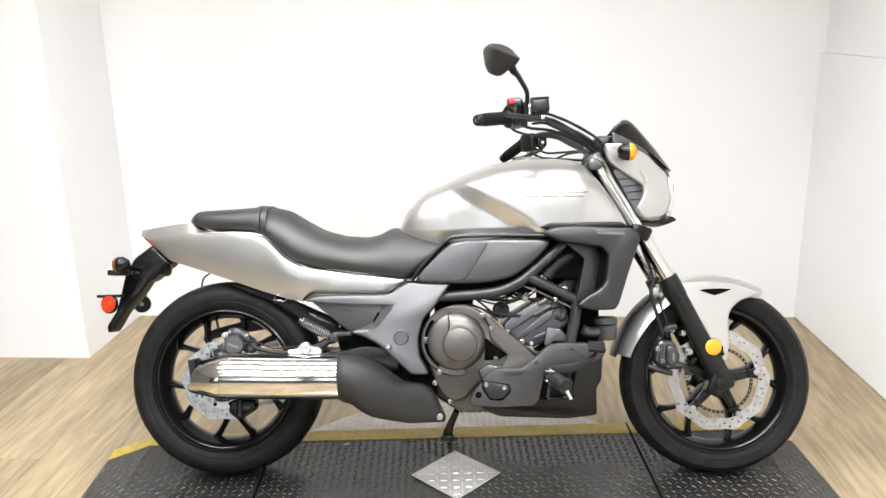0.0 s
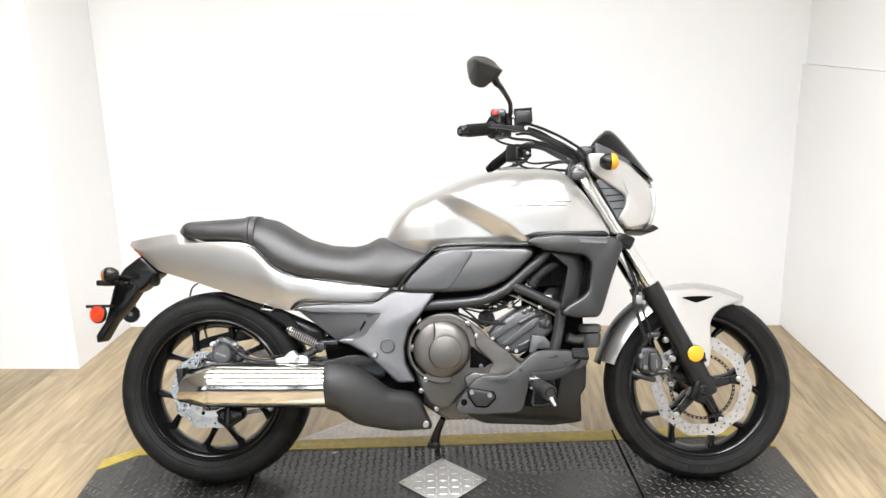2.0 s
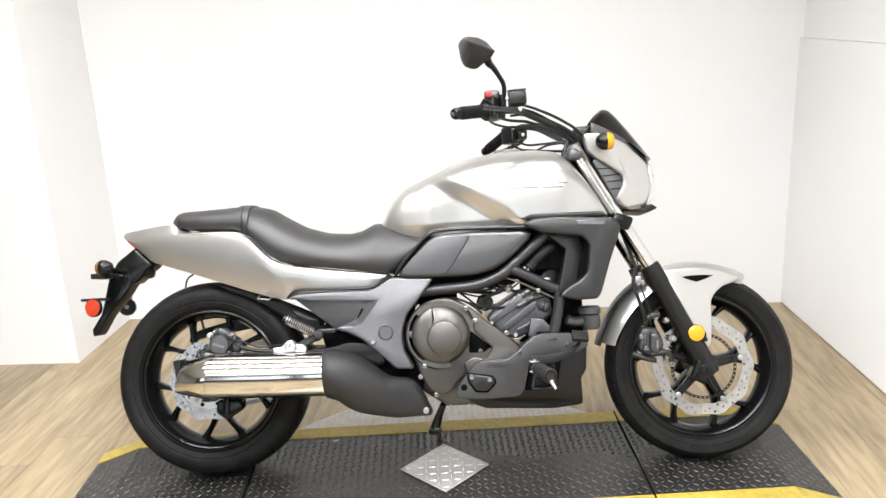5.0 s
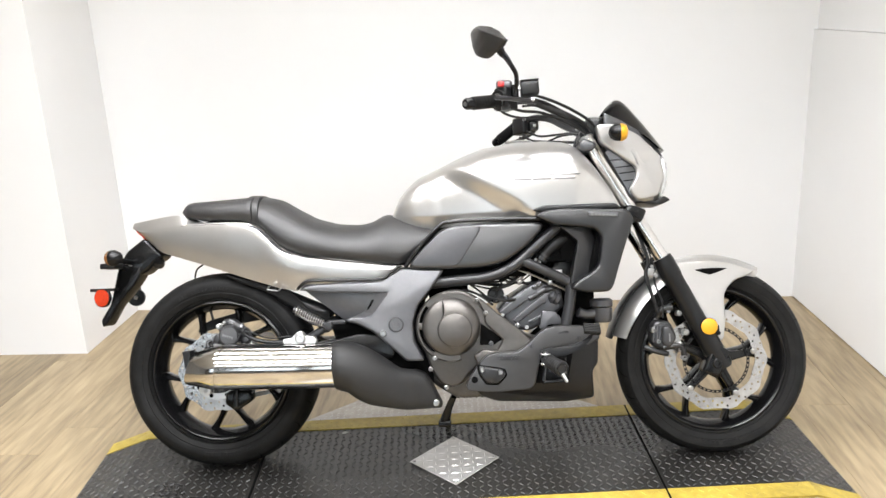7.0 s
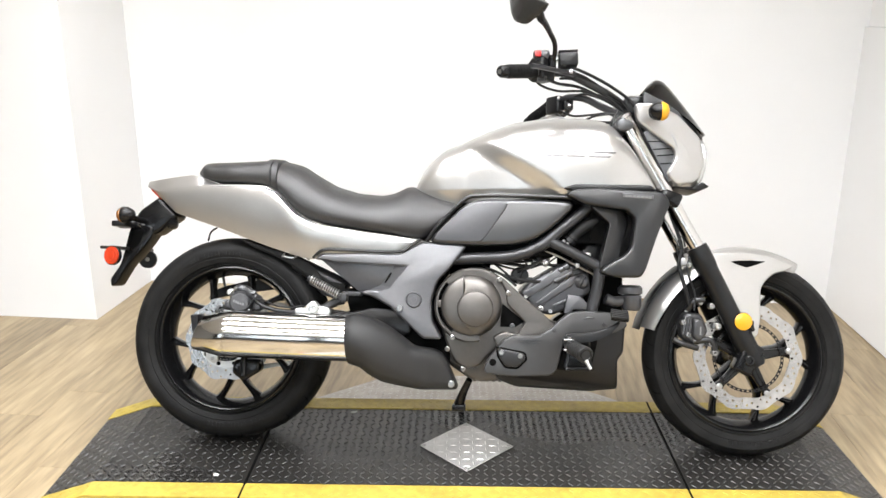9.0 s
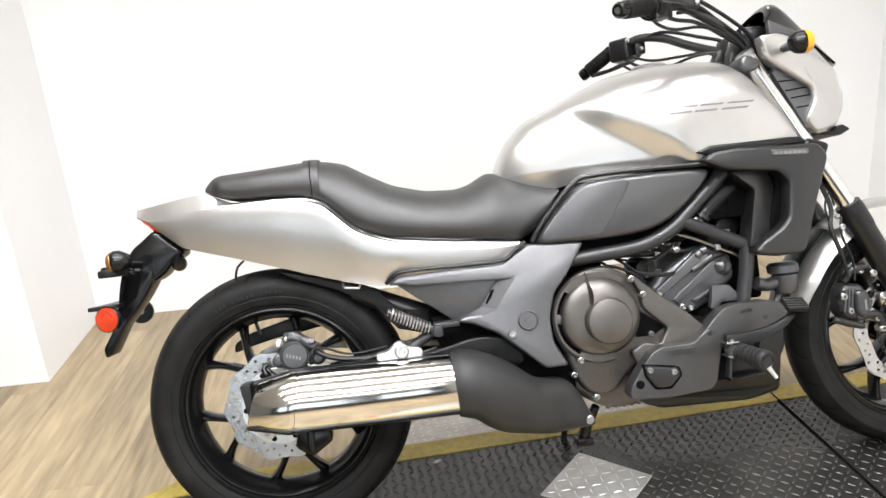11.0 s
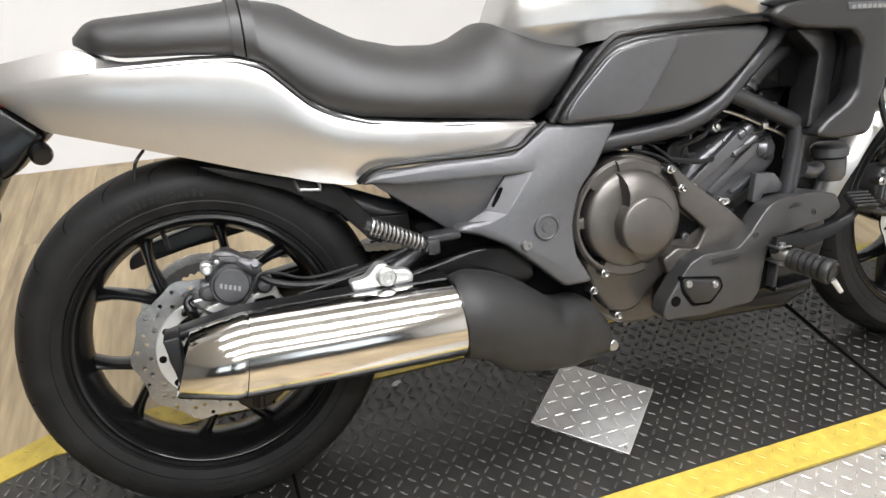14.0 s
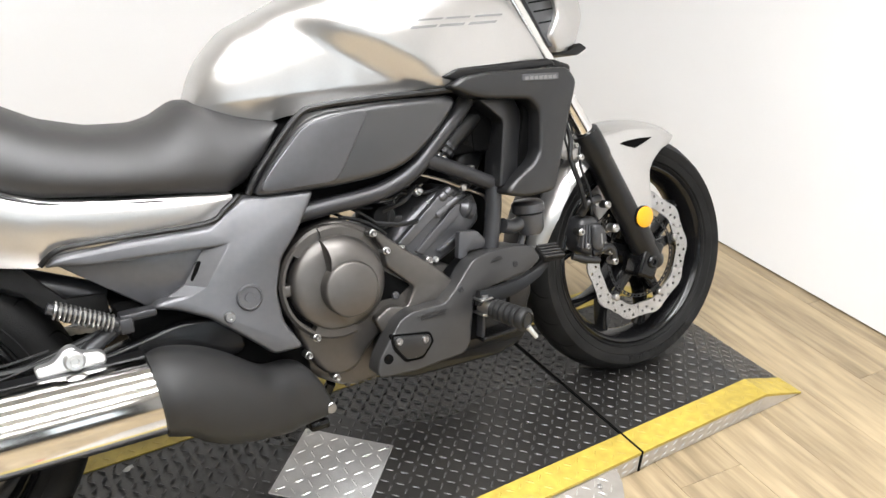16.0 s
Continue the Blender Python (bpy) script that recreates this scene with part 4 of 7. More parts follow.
# black silencer cover: rings that run forward and flatten
bm = bm_new()
rows = [(-0.372, 0.389, 0.255, 0.066, -0.216, 1.0), (-0.356, 0.394, 0.250, 0.071, -0.216, 1.0), (-0.335, 0.392, 0.244, 0.075, -0.212, 0.95), (-0.305, 0.383, 0.224, 0.077, -0.206, 0.90), (-0.275, 0.369, 0.208, 0.076, -0.199, 0.85),
        (-0.245, 0.350, 0.200, 0.073, -0.191, 0.80), (-0.215, 0.327, 0.194, 0.069, -0.183, 0.74), (-0.190, 0.308, 0.189, 0.064, -0.175, 0.68), (-0.165, 0.301, 0.185, 0.059, -0.168, 0.62), (-0.140, 0.298, 0.184, 0.053, -0.159, 0.58),
        (-0.115, 0.287, 0.184, 0.048, -0.154, 0.56), (-0.095, 0.262, 0.184, 0.043, -0.150, 0.56), (-0.080, 0.228, 0.184, 0.039, -0.147, 0.60), (-0.070, 0.206, 0.185, 0.033, -0.145, 0.70), (-0.066, 0.198, 0.190, 0.022, -0.143, 0.9)]
rings = []
for i, (u, top, low, hv, vc, e) in enumerate(rows):
    ring = []
    for j in range(40):
        a = math.tau * j / 40
        c, s_ = math.cos(a), math.sin(a)
        rim = 1 if i < 2 else 0.5 if i == 2 else 0
        fold = 0.010 * max(0, 1 - abs((i - 4) / 4)) * max(0, -s_) if s_ > -0.85 else 0
        ring.append((u + rim * (0.004 - 0.004 * s_), vc + (hv - fold) * math.copysign(abs(c) ** e, c), (top + low) / 2 + (top - low) / 2 * math.copysign(abs(s_) ** e, s_)))
    rings.append(ring)
fine = [spline([r[j] for r in rings], 4) for j in range(40)]
skin(bm, [[fine[j][i] for j in range(40)] for i in range(len(fine[0]))], True, (True, True))
part("silencer_cover", bm, SOFTGREY, bike, "matt black plastic silencer cover", smooth=60)
for u, v, w in ((-0.083, -0.187, 0.203),):
    bm = bm_new()
    lathe(bm, [(0.010, -0.02), (0.010, 0.001), (0.0075, 0.003), (0.0075, 0.006), (0.003, 0.006)], (u, v, w), (0, -1, 0), 14)
    part("cover_bolt", bm, STEEL, bike)
# side stand, let down on the far side
bm = bm_new()
tube(bm, [(-0.03, 0.12, 0.20), (-0.06, 0.19, 0.10), (-0.075, 0.23, -0.068)], 0.0085, 10)
box(bm, (-0.095, 0.212, -0.080), (-0.058, 0.248, -0.070), 0.002)
part("side_stand", bm, PLASTIC, bike, "black side stand let down")
bm = bm_new()
tube(bm, [(-0.035, -0.06, 0.2), (-0.055, -0.04, 0.155), (-0.065, -0.03, 0.125)], [0.010, 0.012, 0.016], 10)
box(bm, (-0.085, -0.05, 0.105), (-0.045, -0.01, 0.125), 0.005)
part("stand_stop", bm, BLACK, bike)

# ------------------------------------------------------------ bodywork
def body_of(top, bottom, half, u0, u1, n, power=2.6, mid=0.45, steps=14, wide=None, low=None, closed_bottom=True):
    """A symmetric shell along u: heights and half widths from tables, rounded over the top; wide(u, w) alters the half width."""
    bm = bm_new()
    rings = []
    for i in range(n + 1):
        u = u0 + (u1 - u0) * i / n
        t, b, h = mellow(top, u, 0.012), mellow(bottom, u, 0.008), mellow(half, u, 0.02)
        side = []
        wm = b + (t - b) * mid
        for j in range(steps + 1):
            s = j / steps
            w = b + (t - b) * math.sin(s * math.pi / 2) ** 1.0
            if w <= wm:
                f = 1 - (low or 0) * ((wm - w) / max(wm - b, 1e-6)) ** 2
            else:
                f = max(0.0, 1 - ((w - wm) / max(t - wm, 1e-6)) ** power) ** (1 / power)
            v = h * f
            if wide:
                v = max(0.0, v - wide(u, w) * f)
            side.append((u, v, w))
        ring = [(p[0], -p[1], p[2]) for p in side] + [(p[0], p[1], p[2]) for p in side[-2::-1]]
        rings.append(ring)
    skin(bm, rings, True, (True, True))
    return bm


# fuel tank: the upper part stands out over a knee recess along a slanting crease
TANK_TOP = [(-0.204, 0.752), (-0.198, 0.790), (-0.169, 0.835), (-0.123, 0.878), (-0.041, 0.912), (0.014, 0.937), (0.077, 0.960), (0.167, 0.975), (0.273, 0.977), (0.335, 0.970), (0.372, 0.950), (0.42, 0.89), (0.472, 0.80), (0.48, 0.76)]
TANK_LOW = [(-0.204, 0.730), (-0.11, 0.704), (-0.06, 0.716), (0.0, 0.722), (0.15, 0.728), (0.233, 0.735), (0.48, 0.745)]
TANK_HALF = [(-0.204, 0.045), (-0.19, 0.07), (-0.15, 0.10), (-0.06, 0.142), (0.05, 0.172), (0.2, 0.188), (0.35, 0.186), (0.44, 0.168), (0.48, 0.14)]


def knee(u, w):
    # the crease runs from (-0.04, 0.87) down to (0.18, 0.765)
    line = 0.905 - u * 0.62
    d = line - w
    k = min(1, max(0, d / 0.070))
    k = k * k * (3 - 2 * k)
    fade = min(1, max(0, (0.22 - u) / 0.05)) * min(1, max(0, (u + 0.20) / 0.15))
    return 0.027 * k * fade + 0.014 * max(0, (0.752 - w) / 0.03)


bm = body_of(TANK_TOP, TANK_LOW, TANK_HALF, -0.203, 0.478, 90, power=2.3, mid=0.40, steps=70, wide=knee, low=0.04)
tank = part("fuel_tank", bm, SILVER, bike, "silver painted fuel tank with a creased knee recess", smooth=60)
bm = bm_new()
lathe(bm, [(0.045, 0), (0.045, 0.006), (0.038, 0.011), (0.004, 0.012)], (0.20, 0, 0.972), (0, 0, 1), 28)
part("fuel_cap", bm, STEEL, tank)
# the model mark on the tank: plain slanting bars
for u0, u1 in ((0.172, 0.222), (0.228, 0.280), (0.290, 0.350)):
    for z0, z1 in ((0.840, 0.8445), (0.8525, 0.8560)):
        bm = bm_new()
        a = [(u0 + (z - 0.846) * 1.2, -mellow(TANK_HALF, u0, 0.02) * 0.995 - 0.0016, z - 0.012 * (u0 - 0.2)) for z in (z0, z1)]
        b = [(u1 + (z - 0.846) * 1.2, -mellow(TANK_HALF, u1, 0.02) * 0.995 - 0.0016, z - 0.012 * (u1 - 0.2)) for z in (z1, z0)]
        f = [Vector(p) for p in a + b]
        skin(bm, [f, [p + Vector((0, 0.004, 0)) for p in f]], True, (True, True))
        part("mark_bar", bm, BADGE, tank, "dark slanting bar of the model mark")

# trim below the tank
bm = bm_new()
plate(bm, [(0.215, 0.752), (0.25, 0.765), (0.46, 0.764), (0.475, 0.748), (0.25, 0.742)], -0.188, -0.15, 0.006, 0.008)
mirrored(bm)
part("tank_trim", bm, PLASTIC, bike)

# tail: a bulging side up to a sharp crease, then a flat facet up to the seat
CREASE = [(-1.024, 0.757), (-1.0, 0.744), (-0.97, 0.743), (-0.91, 0.7475), (-0.84, 0.752), (-0.70, 0.751), (-0.64, 0.747), (-0.60, 0.733), (-0.57, 0.702), (-0.545, 0.675), (-0.51, 0.653), (-0.46, 0.635), (-0.36, 0.620), (-0.26, 0.608), (-0.18, 0.598)]
TAIL_RISE = [(-1.024, 0.013), (-1.0, 0.029), (-0.97, 0.034), (-0.91, 0.037), (-0.872, 0.0375), (-0.850, 0.030), (-0.825, 0.015), (-0.80, 0.009), (-0.18, 0.008)]
TAIL_LOW = [(-1.024, 0.752), (-1.014, 0.747), (-0.993, 0.731), (-0.958, 0.702), (-0.925, 0.674), (-0.90, 0.666), (-0.80, 0.635), (-0.71, 0.605), (-0.625, 0.576), (-0.54, 0.550), (-0.49, 0.540), (-0.46, 0.552), (-0.25, 0.548), (-0.215, 0.566), (-0.18, 0.594)]
TAIL_HALF = [(-1.024, 0.036), (-1.0, 0.048), (-0.95, 0.068), (-0.85, 0.096), (-0.70, 0.126), (-0.55, 0.150), (-0.40, 0.164), (-0.25, 0.160), (-0.18, 0.146)]
bm = bm_new()
rings = []
for i in range(121):
    u = -1.023 + 0.841 * i / 120
    c, b, h = mellow(CREASE, u, 0.010), mellow(TAIL_LOW, u, 0.008), mellow(TAIL_HALF, u, 0.02)
    t = c + mellow(TAIL_RISE, u, 0.008)
    tuck = lerp_at([(-0.55, 0.20), (-0.40, 0.07), (-0.18, 0.05)], u)
    side = [((0.86 - tuck) * h, b + 0.004)]
    for j in range(13):
        k = j / 12
        f = 1 - tuck * ((0.80 - k) / 0.80) ** 1.7 if k < 0.80 else 1 - 0.03 * ((k - 0.80) / 0.20) ** 2
        side.append((f * h, b + (c - b) * k))
    side += [(0.955 * h, c + 0.004), (0.75 * h, t), (0.0, t + 0.001)]
    rings.append([(u, -v, w) for v, w in side] + [(u, v, w) for v, w in side[-2::-1]])
skin(bm, rings, True, (True, True))
tail = part("tail_cowl", bm, SILVER, bike, "silver painted tail cowl with a sharp upper crease", smooth=28)
# plastic plate in the darker rubber colour, for shade under the tail
bm = bm_new()
plate(bm, [(-0.72, 0.598), (-0.60, 0.566), (-0.510, 0.537), (-0.463, 0.479), (-0.40, 0.474), (-0.40, 0.42), (-0.47, 0.44), (-0.52, 0.50), (-0.60, 0.545), (-0.68, 0.576)], -0.098, -0.088, 0.003, 0.004, 2)
part("inner_hugger", bm, RUBBER, bike, "black plastic inner mudguard plate, darkened for the shade there")

# seat in two parts with a strap between them
SEAT_TOP = [(-0.868, 0.800), (-0.860, 0.817), (-0.838, 0.829), (-0.728, 0.833), (-0.629, 0.839), (-0.590, 0.836), (-0.549, 0.826), (-0.505, 0.798), (-0.444, 0.764), (-0.374, 0.744), (-0.303, 0.739), (-0.267, 0.747), (-0.240, 0.762), (-0.222, 0.770), (-0.19, 0.762), (-0.10, 0.730), (-0.085, 0.722), (-0.078, 0.712)]
SEAT_LOW = [(-0.868, 0.795), (-0.845, 0.780), (-0.80, 0.768), (-0.706, 0.763), (-0.636, 0.756), (-0.611, 0.745), (-0.586, 0.722), (-0.552, 0.684), (-0.518, 0.662), (-0.467, 0.646), (-0.364, 0.632), (-0.262, 0.618), (-0.185, 0.606), (-0.145, 0.622), (-0.103, 0.662), (-0.078, 0.705)]
SEAT_HALF = [(-0.868, 0.012), (-0.862, 0.045), (-0.84, 0.083), (-0.75, 0.110), (-0.6, 0.128), (-0.45, 0.158), (-0.35, 0.168), (-0.24, 0.156), (-0.15, 0.140), (-0.078, 0.118)]

bm = body_of(SEAT_TOP, SEAT_LOW, SEAT_HALF, -0.867, -0.624, 36, power=2.6, mid=0.30, steps=18, low=0.10)
part("pillion_seat", bm, VINYL, bike, "black vinyl passenger seat pad", smooth=60)
bm = body_of(SEAT_TOP, SEAT_LOW, SEAT_HALF, -0.618, -0.079, 80, power=2.1, mid=0.22, steps=22, low=0.10)
seat = part("rider_seat", bm, VINYL, bike, "dished black vinyl rider's seat", smooth=60)
strap_top = [(u, w + 0.004) for u, w in SEAT_TOP]
strap_half = [(u, h + 0.004) for u, h in SEAT_HALF]
for u0, u1 in ((-0.640, -0.625), (-0.622, -0.605)):
    bm = body_of(strap_top, SEAT_LOW, strap_half, u0, u1, 6, power=2.6, mid=0.30, steps=18, low=0.06)
    part("seat_strap", bm, VINYL, seat, "black strap across the seat", smooth=60)
# thin dark tube added along the crease in place of its shade
bm = bm_new()
rail = [(u, mellow(CREASE, u, 0.010)) for u in (-0.85, -0.78, -0.70, -0.65, -0.62, -0.60, -0.58, -0.56, -0.54, -0.52, -0.48, -0.44, -0.36, -0.28, -0.19)]
for s in (-1, 1):
    tube(bm, [(u, s * (mellow(TAIL_HALF, u, 0.02) * 0.957), w - 0.0005) for u, w in rail], [0.0015, 0.002, 0.005, 0.004, 0.0025, 0.002], 8)
part("tail_seal", bm, PLASTIC, tail, "dark line standing for the shade along the crease")

# black panel under the tank
bm = bm_new()
POD = [(-0.158, 0.594), (-0.129, 0.632), (-0.055, 0.706), (-0.012, 0.720), (0.10, 0.722), (0.245, 0.719), (0.25, 0.700), (0.198, 0.648), (0.140, 0.607), (0.08, 0.592), (-0.02, 0.588)]
plate(bm, POD, -0.176, -0.10, 0.014, 0.03, 4)
mirrored(bm)
pod = part("side_pod", bm, PODMAT, bike, "dark grey plastic panel under the tank")
# facet in a lighter grey: the reflection it catches is put into colour
bm = bm_new()
plate(bm, [(-0.148, 0.600), (-0.122, 0.635), (-0.052, 0.701), (0.02, 0.713), (0.072, 0.713), (0.004, 0.612), (-0.012, 0.597)], -0.1795, -0.16, 0.003, 0.02, 3)
mirrored(bm)
part("pod_face", bm, GREYMID, pod, "raised face toned lighter for its sheen")
bm = bm_new()
tube(bm, [(-0.16, -0.160, 0.600), (-0.13, -0.164, 0.642), (-0.058, -0.168, 0.716), (-0.012, -0.170, 0.7285), (0.10, -0.170, 0.730), (0.25, -0.172, 0.727)], 0.006, 8)
mirrored(bm)
part("pod_edging", bm, PLASTIC, pod)

# grey side cover with its recess
COVER = [(-0.484, 0.541), (-0.462, 0.558), (-0.40, 0.562), (-0.235, 0.560), (-0.175, 0.596), (-0.047, 0.588), (-0.091, 0.528), (-0.128, 0.486), (-0.144, 0.430), (-0.140, 0.378), (-0.112, 0.325), (-0.165, 0.325), (-0.212, 0.370), (-0.26, 0.413), (-0.309, 0.438), (-0.358, 0.450)]


def lean_in(u, w):
    return 0.03 * max(0, (-0.25 - u) / 0.25) + 0.02 * max(0, (w - 0.52) / 0.08)


CEE = COVER[:14] + [(-0.309, 0.438), (-0.345, 0.4475), (-0.330, 0.4575), (-0.29, 0.459), (-0.262, 0.470), (-0.215, 0.527), (-0.425, 0.534), (-0.458, 0.5405)]
bm = bm_new()
plate(bm, CEE, -0.186, -0.13, 0.007, 0.010, 3, bow=lean_in)
mirrored(bm)
cover = part("side_cover", bm, SIDE, bike, "grey painted side cover")
bm = bm_new()
plate(bm, [(-0.470, 0.545), (-0.205, 0.538), (-0.255, 0.455), (-0.345, 0.445)], -0.172, -0.13, 0.003, 0.006, 2, bow=lambda u, w: lean_in(u, w) + 0.018 * (0.545 - w) / 0.09)
mirrored(bm)
part("cover_recess", bm, SIDE, cover, "sunk panel that slopes inward")
bm = bm_new()
skin(bm, [[(-0.213, -0.1855 + lean_in(-0.213, 0.527), 0.529), (-0.246, -0.168, 0.531), (-0.24, -0.14, 0.531), (-0.21, -0.14, 0.529)], [(-0.258, -0.1865, 0.4665), (-0.288, -0.163, 0.473), (-0.28, -0.14, 0.473), (-0.25, -0.14, 0.467)], [(-0.290, -0.1825, 0.4545), (-0.318, -0.160, 0.459), (-0.31, -0.14, 0.46), (-0.29, -0.14, 0.455)]], True, (True, True))
part("cover_facet", bm, SIDE, cover, "slanting facet beside the recess", smooth=20)
# slot painted as a dark plate, its shade in the colour
bm = bm_new()
plate(bm, [(-0.279, 0.478), (-0.262, 0.509), (-0.253, 0.507), (-0.250, 0.492), (-0.268, 0.472)], -0.1695, -0.15, 0.002, 0.006, 2)
part("recess_slot", bm, DARK, cover, "dark plate for the shaded slot in the side cover")
bm = bm_new()
tube(bm, [(-0.486, -0.148, 0.546), (-0.458, -0.158, 0.566), (-0.40, -0.163, 0.569), (-0.242, -0.172, 0.567), (-0.205, -0.172, 0.584), (-0.178, -0.172, 0.603)], 0.0045, 8)
part("cover_edging", bm, PLASTIC, cover)
bm = bm_new()
lathe(bm, [(0.0225, -0.002), (0.0225, 0.0005), (0.0205, 0.0035), (0.0190, 0.0038), (0.0175, 0.0015), (0.0085, 0.0015), (0.0080, 0.0028), (0.0015, 0.0028)], (-0.192, -0.1855, 0.434), (0, -1, 0), 32)
part("pivot_cap", bm, SIDE, cover, "round pivot cap")
bm = bm_new()
lathe(bm, [(0.0095, 0), (0.0095, 0.003), (0.0075, 0.007), (0.004, 0.007), (0.003, 0.004)], (-0.230, -0.1855, 0.409), (0, -1, 0), 16)
part("cover_bolt", bm, STEEL, cover)

# radiator shroud
bm = bm_new()
SHROUD = [(0.222, 0.733), (0.250, 0.748), (0.311, 0.752), (0.489, 0.744), (0.508, 0.715), (0.472, 0.620), (0.442, 0.527), (0.430, 0.508), (0.366, 0.507), (0.334, 0.514), (0.318, 0.522), (0.340, 0.543), (0.385, 0.568), (0.403, 0.588), (0.413, 0.669), (0.392, 0.693), (0.33, 0.700), (0.279, 0.707)]
plate(bm, SHROUD, -0.205, -0.16, 0.008, 0.012, 3)
mirrored(bm)
shroud = part("radiator_shroud", bm, GREY, bike, "matt dark grey radiator shroud with an open side")
bm = bm_new()
plate(bm, [(0.293, 0.704), (0.384, 0.698), (0.400, 0.670), (0.395, 0.604), (0.372, 0.546), (0.319, 0.530), (0.348, 0.657)], -0.180, -0.12, 0.004, 0.008, 3, bow=lambda u, w: 0.02 * max(0, (u - 0.33) / 0.06))
mirrored(bm)
part("shroud_vane", bm, GREY, shroud, "curved inner vane")
# dark plate for the shade between vane and shroud
bm = bm_new()
plate(bm, [(0.397, 0.692), (0.427, 0.667), (0.408, 0.56), (0.373, 0.544), (0.368, 0.551), (0.400, 0.66)], -0.1655, -0.12, 0.004, 0.006, 2)
mirrored(bm)
part("shroud_slot", bm, DARK, shroud)
bm = bm_new()
plate(bm, [(0.208, 0.73), (0.309, 0.70), (0.366, 0.657), (0.342, 0.60), (0.315, 0.60), (0.232, 0.637)], -0.125, -0.11, 0.004, 0.006, 2)
mirrored(bm)
part("shroud_duct", bm, PLASTIC, shroud, "black duct behind the shroud")
bm = bm_new()
plate(bm, [(0.376, 0.727), (0.461, 0.722), (0.462, 0.735), (0.377, 0.740)], -0.2068, -0.19, 0.001, 0.003, 1)
badge = part("shroud_badge", bm, GREYMET, shroud, "small silver badge bar")
bm = bm_new()
for k in range(7):
    box(bm, (0.383 + k * 0.0108, -0.2078, 0.7285 - k * 0.0006), (0.391 + k * 0.0108, -0.2062, 0.7345 - k * 0.0006))
part("badge_mark", bm, BADGE, badge, "row of plain bars")
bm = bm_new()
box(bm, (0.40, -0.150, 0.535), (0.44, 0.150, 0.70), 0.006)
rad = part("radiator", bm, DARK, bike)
# airbox blocks, some added only as dark fill for shaded gaps
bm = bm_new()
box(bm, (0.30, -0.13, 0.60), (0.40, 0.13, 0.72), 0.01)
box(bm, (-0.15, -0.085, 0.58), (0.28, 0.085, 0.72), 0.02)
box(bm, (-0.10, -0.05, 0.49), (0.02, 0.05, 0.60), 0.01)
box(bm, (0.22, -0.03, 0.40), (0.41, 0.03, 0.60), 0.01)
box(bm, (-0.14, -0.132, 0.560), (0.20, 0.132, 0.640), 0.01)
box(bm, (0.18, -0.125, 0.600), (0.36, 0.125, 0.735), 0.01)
part("airbox", bm, DARK, bike, "dark airbox with added fill for the shade under the tank")
# tray plates, added in near black for the shade behind the side cover
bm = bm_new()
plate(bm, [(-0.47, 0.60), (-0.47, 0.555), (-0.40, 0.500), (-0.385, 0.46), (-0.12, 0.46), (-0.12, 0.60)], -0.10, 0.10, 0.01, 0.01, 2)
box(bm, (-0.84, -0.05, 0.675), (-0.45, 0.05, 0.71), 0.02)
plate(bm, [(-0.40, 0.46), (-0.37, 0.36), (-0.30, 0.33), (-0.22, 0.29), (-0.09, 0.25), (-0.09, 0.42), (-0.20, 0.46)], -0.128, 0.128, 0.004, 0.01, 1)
part("rear_inner_tray", bm, DARK, bike, "dark inner tray with added fill for the shade behind the covers")
bm = bm_new()
rings = []
for k in range(15):
    a = radians(50) + radians(28) * k / 14
    rings.append([(REAR.x + math.cos(a) * r, v, REAR.z + math.sin(a) * r) for r, v in ((0.318, -0.085), (0.332, -0.05), (0.335, 0.0), (0.332, 0.05), (0.318, 0.085), (0.312, 0.08), (0.326, 0.048), (0.329, 0), (0.326, -0.048), (0.312, -0.08))])
skin(bm, rings, True, (True, True))
part("rear_mudguard", bm, PLASTIC, bike)

# tail lamp, number plate carrier and reflectors
bm = bm_new()
plate(bm, [(-1.019, 0.752), (-1.008, 0.748), (-0.984, 0.726), (-0.976, 0.714), (-0.988, 0.718)], -0.042, 0.042, 0.006, 0.006, 3)
part("tail_lamp", bm, RED, bike, "red tail lamp lens")
bm = bm_new()
plate(bm, [(-0.988, 0.726), (-0.955, 0.696), (-0.925, 0.666), (-0.955, 0.645), (-0.976, 0.622), (-1.000, 0.606), (-1.068, 0.612), (-1.060, 0.660), (-1.045, 0.684), (-1.022, 0.700)], -0.040, 0.034, 0.012, 0.014, 3)
carrier = part("plate_carrier", bm, BLACK, bike, "black plastic number plate carrier")
bm = bm_new()
plate(bm, [(-1.066, 0.640), (-1.000, 0.632), (-1.002, 0.606), (-1.024, 0.574), (-1.048, 0.545), (-1.078, 0.512), (-1.112, 0.454), (-1.124, 0.448), (-1.128, 0.470), (-1.098, 0.516), (-1.086, 0.560), (-1.075, 0.612)], -0.046, 0.022, 0.004, 0.006, 2)
holder = part("plate_holder", bm, BLACK, carrier, "black lower plate holder")
# recess shade laid on as a dark plate
bm = bm_new()
plate(bm, [(-1.060, 0.622), (-1.028, 0.618), (-1.040, 0.580), (-1.062, 0.560), (-1.074, 0.575)], -0.0485, -0.04, 0.002, 0.006, 2)
part("holder_recess", bm, DARK, holder, "dark recess")
for u, w in ((-1.047, 0.646), (-1.034, 0.640)):
    bm = bm_new()
    bolt(bm, (u, -0.040, w), 0.006, 0.004)
    part("carrier_bolt", bm, STEEL, carrier)
bm = bm_new()
lathe(bm, [(0.004, -0.03), (0.016, -0.02), (0.017, 0.0), (0.013, 0.008), (0.003, 0.009)], (-0.941, -0.042, 0.640), (0.3, -1, -0.3), 18)
